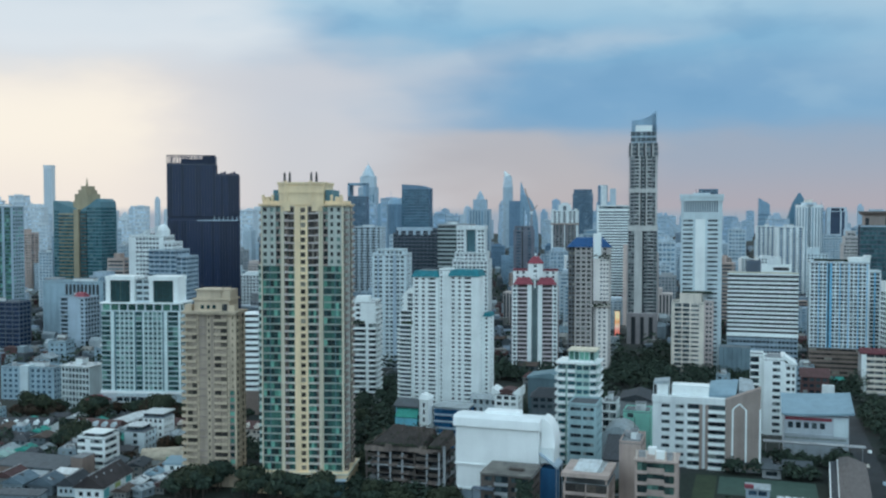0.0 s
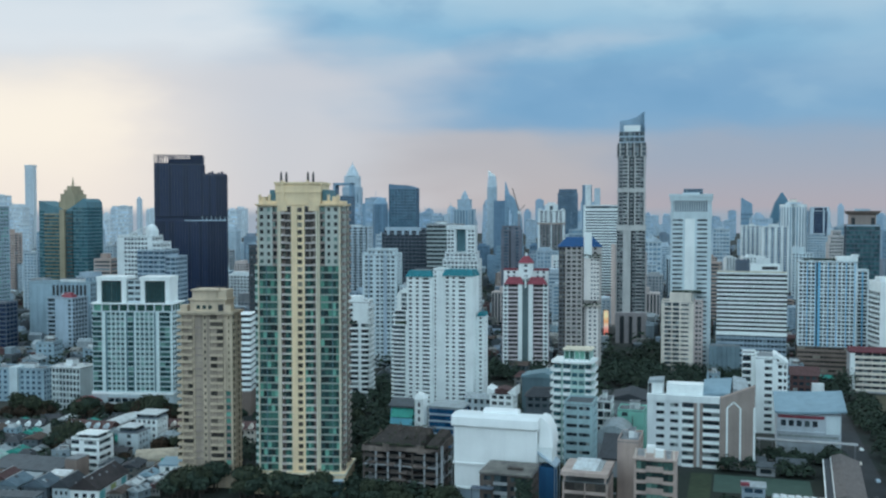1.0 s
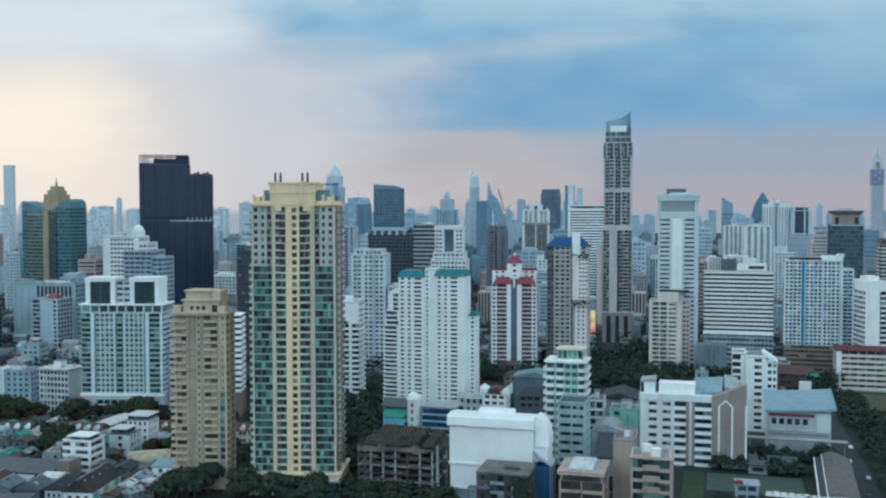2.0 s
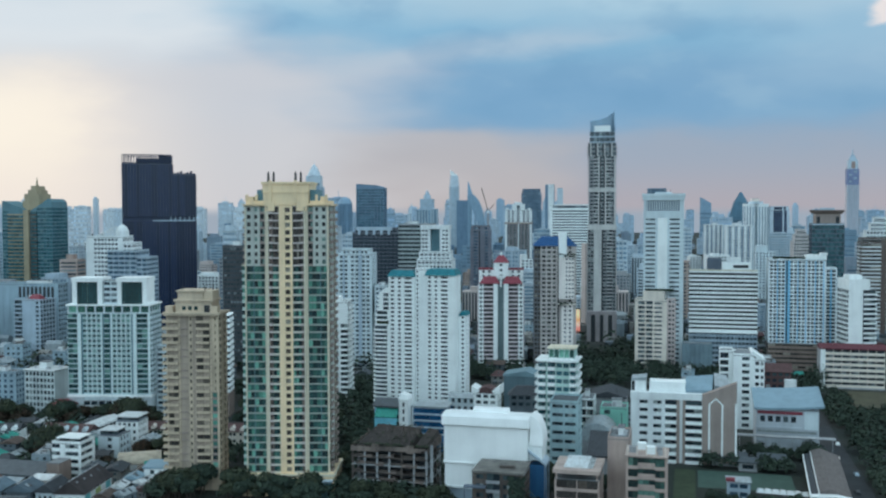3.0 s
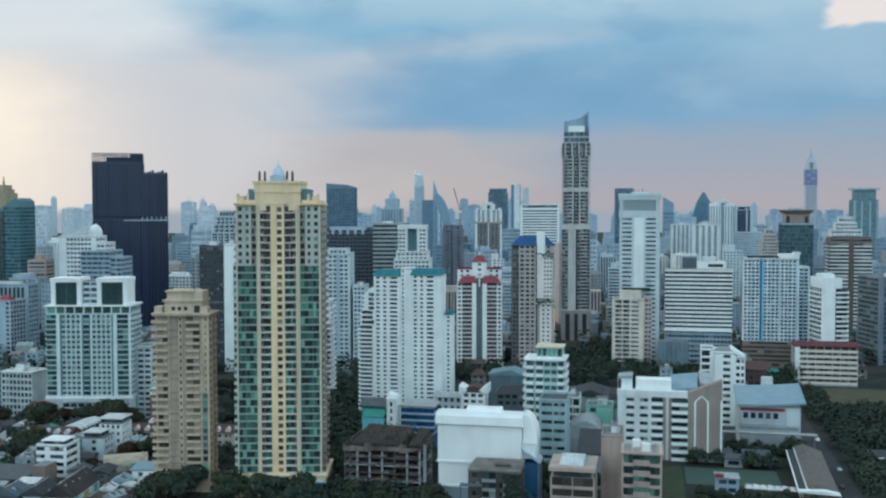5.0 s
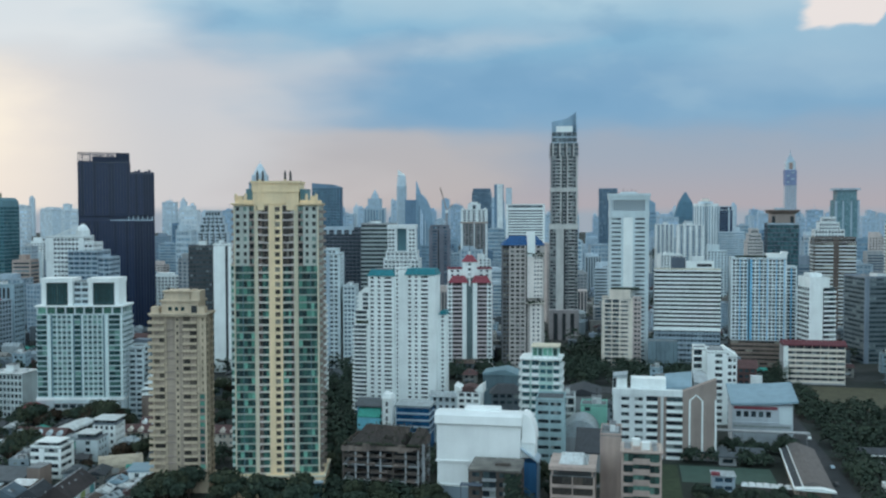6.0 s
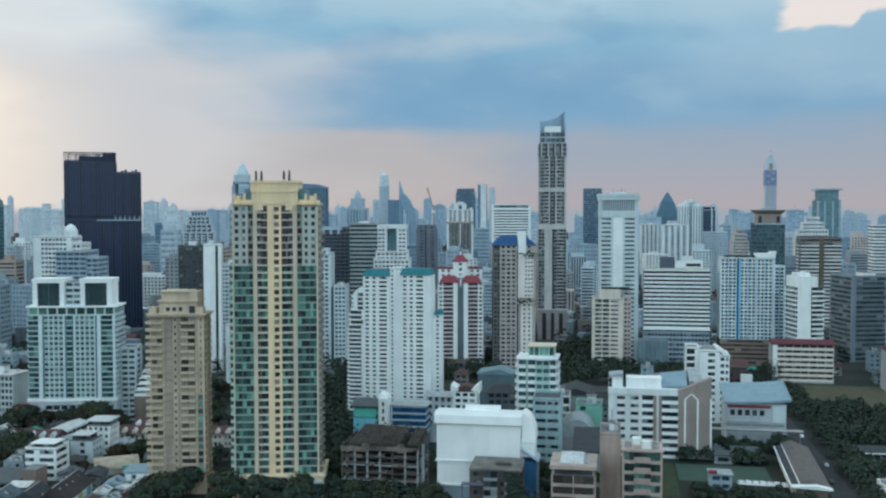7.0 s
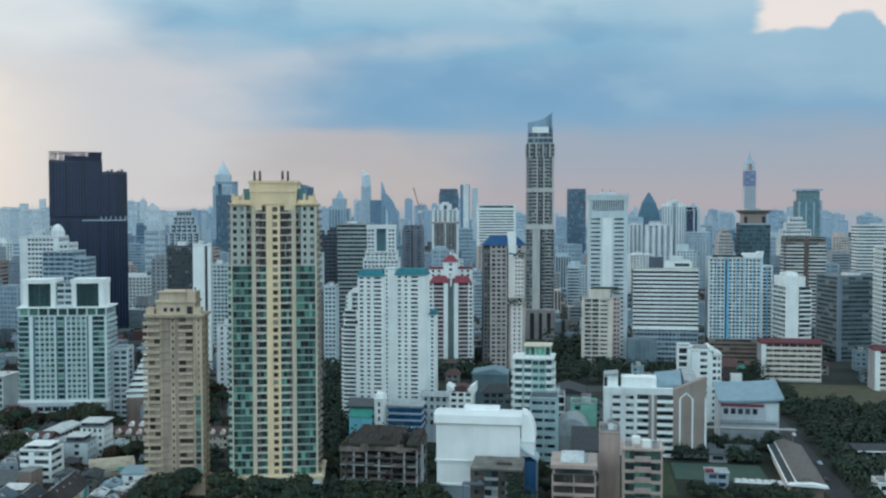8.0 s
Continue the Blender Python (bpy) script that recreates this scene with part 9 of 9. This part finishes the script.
SCHOOL_TREES = [(-186, 452, -172, 486, 22, 1.3), (-128, 496, -112, 540, 20, 1.5), (-110, 520, -84, 590, 40, 1.3), (-98, 486, -70, 520, 14, 1.2), (-145, 505, -130, 560, 16, 1.4), (-225, 560, -150, 606, 40, 0.7), (-130, 570, -60, 640, 50, 1.1), (-205, 505, -150, 540, 20, 0.9)]
EAST_TREES = [(2, 474.5, 46, 478.5, 20, 0.7), (60, 405, 130, 455, 36, 0.85), (28, 455, 46, 500, 12, 0.85), (58, 420, 70, 470, 16, 1.0), (-10, 390, 34, 400, 26, 0.5), (6, 446, 30, 454, 6, 0.8), (30, 470, 46, 500, 8, 0.9), (100, 470, 150, 560, 36, 0.85), (56, 380, 62, 420, 8, 0.9), (100, 440, 170, 560, 40, 0.9)]
NORTH_TREES = [(-100, 640, -30, 690, 80, 1.2), (-170, 650, -120, 680, 40, 1.2), (-30, 660, 30, 700, 22, 1.1), (-110, 690, -20, 730, 60, 1.1), (-80, 745, -12, 840, 90, 1.15), (-92, 700, -62, 760, 22, 1.15), (-18, 690, 28, 704, 18, 1.0), (-240, 600, -215, 680, 26, 1.1), (-175, 600, -168, 690, 14, 1.1)]
PARK_TREES = [(38, 686, 46, 694, 5, 1.5), (60, 668, 68, 676, 5, 1.6), (94, 664, 98, 668, 2, 1.0), (70, 590, 76, 650, 6, 0.8), (60, 480, 120, 520, 44, 0.9), (62, 520, 135, 572, 50, 0.85), (58, 585, 72, 610, 5, 0.6), (36, 660, 66, 675, 10, 1.1), (20, 500, 46, 512, 6, 0.8), (90, 650, 130, 672, 8, 1.0), (58, 560, 130, 590, 44, 0.9), (58, 530, 76, 600, 14, 0.9), (60, 600, 74, 650, 8, 0.8)]


def scatter():
    r = random.Random(12)
    protos = house_protos()
    seen = [False] * len(protos)
    trees = [tree_proto(1, 4.6, 10.5, LEAF, "broad dark green garden tree"), tree_proto(2, 3.6, 8.6, LEAF, "dense dark green street tree"), tree_proto(4, 5.4, 12.0, LEAF2, "large olive-green spreading rain tree"),
             tree_proto(6, 3.0, 9.5, LEAF, "slim upright dark green tree"), palm_proto(), tree_proto(9, 5.0, 9.5, LEAF3, "broad reddish-brown leaved tree")]
    tseen = [False] * len(trees)
    counts = [0, 0]
    grove = []

    def tree_at(px, py, big=1.0, kinds=(0, 0, 1, 1, 2, 2, 3, 4)):
        i = r.choice(kinds)
        s = r.uniform(0.75, 1.25) * big
        if counts[1] >= 300:
            grove.append((px, py, s))
            return
        put_copy(trees, tseen, i, pose(px, py, 0, 0, 0, r.uniform(0, 360)) @ Matrix.Diagonal((s, s, s * r.uniform(0.85, 1.15), 1)))
        counts[1] += 1

    # belts of trees
    roots = []
    belts = WEST_TREES + SOUTH_TREES + SOUTH_TREES_TOO + SCHOOL_TREES + EAST_TREES + NORTH_TREES + PARK_TREES

    def plant(some):
        for x0, y0, x1, y1, n, big in some:
            for k in range(n):
                px, py = r.uniform(x0, x1), r.uniform(y0, y1)
                if free(px, py, 2.0):
                    tree_at(px, py, big, (0, 1, 2, 2, 3, 5, 5) if px < -225 else (0, 0, 1, 1, 2, 2, 3, 4))
                    roots.append((px, py))

    plant([q for q in belts if q[1] < 482])
    TAKEN.extend((px, py, 1, 0, -1.5, 1.5, -1.5, 1.5) for px, py in roots)
    # streets of small houses
    plots = []
    cr, sr = math.cos(radians(12.8)), math.sin(radians(12.8))
    for i in range(-9, 22):
        for j in range(0, 15):
            u, v = i * 9.4 + r.uniform(-0.8, 0.8), j * 9.2 + (3.4 if j % 3 == 2 else 0) + r.uniform(-0.6, 0.6)
            px, py = -400 + cr * u - sr * v, 300 + sr * u + cr * v
            dist, x = -math.sin(radians(TURN)) * px + math.cos(radians(TURN)) * py, math.cos(radians(TURN)) * px + math.sin(radians(TURN)) * py
            if dist < 372 or x < -0.5 * dist or x > -0.215 * dist or px > -232 or not free(px, py, 4.0):
                continue
            if r.random() < 0.30:
                tree_at(px, py, 1.0, (0, 1, 2, 5, 5))
                continue
            plots.append((px, py))
            s = r.uniform(0.72, 0.9)
            put_copy(protos, seen, r.choice((1, 1, 3, 5, 5, 5, 6, 7, 9, 10, 10, 10, 11, 2, 4)), pose(px, py, 0, 0, 0, 12.8 + r.choice((0, 90, 180, 270)) + r.uniform(-2, 2)) @ Matrix.Diagonal((s, s, s * r.uniform(0.8, 1.0), 1)))
    plant([q for q in belts if q[1] >= 482])
    for k in range(2600):
        dist = r.uniform(335, 900)
        x = dist * r.uniform(-0.50, 0.72)
        px, py = site(x, dist)
        gap = 4.6 if dist < 540 else 8.0
        if not free(px, py, gap) or any(abs(px - a) < gap * 2 and abs(py - b) < gap * 2 for a, b in plots):
            continue
        if any(x0 < px < x1 and y0 < py < y1 for x0, x1, y0, y1 in CLEAR):
            continue
        plots.append((px, py))
        if len(plots) > 182:
            break
        i = r.choice((0, 1, 3, 5, 5, 7, 9, 10, 10, 11)) if dist < 520 and r.random() < 0.85 else r.randrange(len(protos))
        turn = r.choice((0, 90, 180, 270)) + (11 if x < 0 else 0) + r.uniform(-3, 3)
        s = r.uniform(0.7, 0.95) if dist < 520 else r.uniform(0.85, 1.15)
        put_copy(protos, seen, i, pose(px, py, 0, 0, 0, turn) @ Matrix.Diagonal((s, s, s, 1)))
    for k in range(2200):
        dist = r.uniform(335, 760)
        px, py = site(dist * r.uniform(-0.50, 0.72), dist)
        if len(grove) > 860:
            break
        if free(px, py, 2.5) and not any(abs(px - a) < 7 and abs(py - b) < 7 for a, b in plots):
            tree_at(px, py, 0.85)
    # far woods between the blocks
    c = Buf()
    for px, py, s in grove:
        for j in range(108):
            t, q = r.uniform(0, 2 * math.pi), 4.2 * s * r.random() ** 0.5
            x, y, z, e = px + q * math.cos(t), py + q * math.sin(t), s * (8.6 - 0.28 * q * q / s / s * r.uniform(0.5, 1.4)) * r.uniform(0.72, 1.05), r.uniform(0.5, 1.0)
            face = Vector((0.16 * (x - px) / s, 0.16 * (y - py) / s, 0.7)) + Vector((r.uniform(-0.4, 0.4), r.uniform(-0.4, 0.4), 0))
            u = face.cross(Vector((r.uniform(-1, 1), r.uniform(-1, 1), 0.3))).normalized() * e
            w = face.cross(u).normalized() * e
            n = len(c.v)
            o = Vector((x, y, z))
            c.v += [tuple(o - u), tuple(o + w), tuple(o + u), tuple(o - w)]
            c.f += [(n, n + 1, n + 2, n + 3)]
    for k in range(3000):
        dist = 700 + 1700 * r.random() ** 1.4
        px, py = site(dist * r.uniform(-0.5, 0.74), dist)
        if not free(px, py, 3):
            continue
        for j in range(14):
            x, y, z, s = px + r.gauss(0, 3), py + r.gauss(0, 3), r.uniform(3, 11), r.uniform(1.0, 2.2)
            u = Vector((r.uniform(-1, 1), r.uniform(-1, 1), r.uniform(-0.4, 0.4))).normalized() * s
            w = u.cross(Vector((r.uniform(-1, 1), r.uniform(-1, 1), 1))).normalized() * s
            n = len(c.v)
            o = Vector((x, y, z))
            c.v += [tuple(o - u), tuple(o + w), tuple(o + u), tuple(o - w)]
            c.f += [(n, n + 1, n + 2, n + 3)]
    tagged(new("far_woods", c.mesh("far_woods", LEAF)), "dark green treetops between the far blocks", "trees", kind="stuff")


scatter()
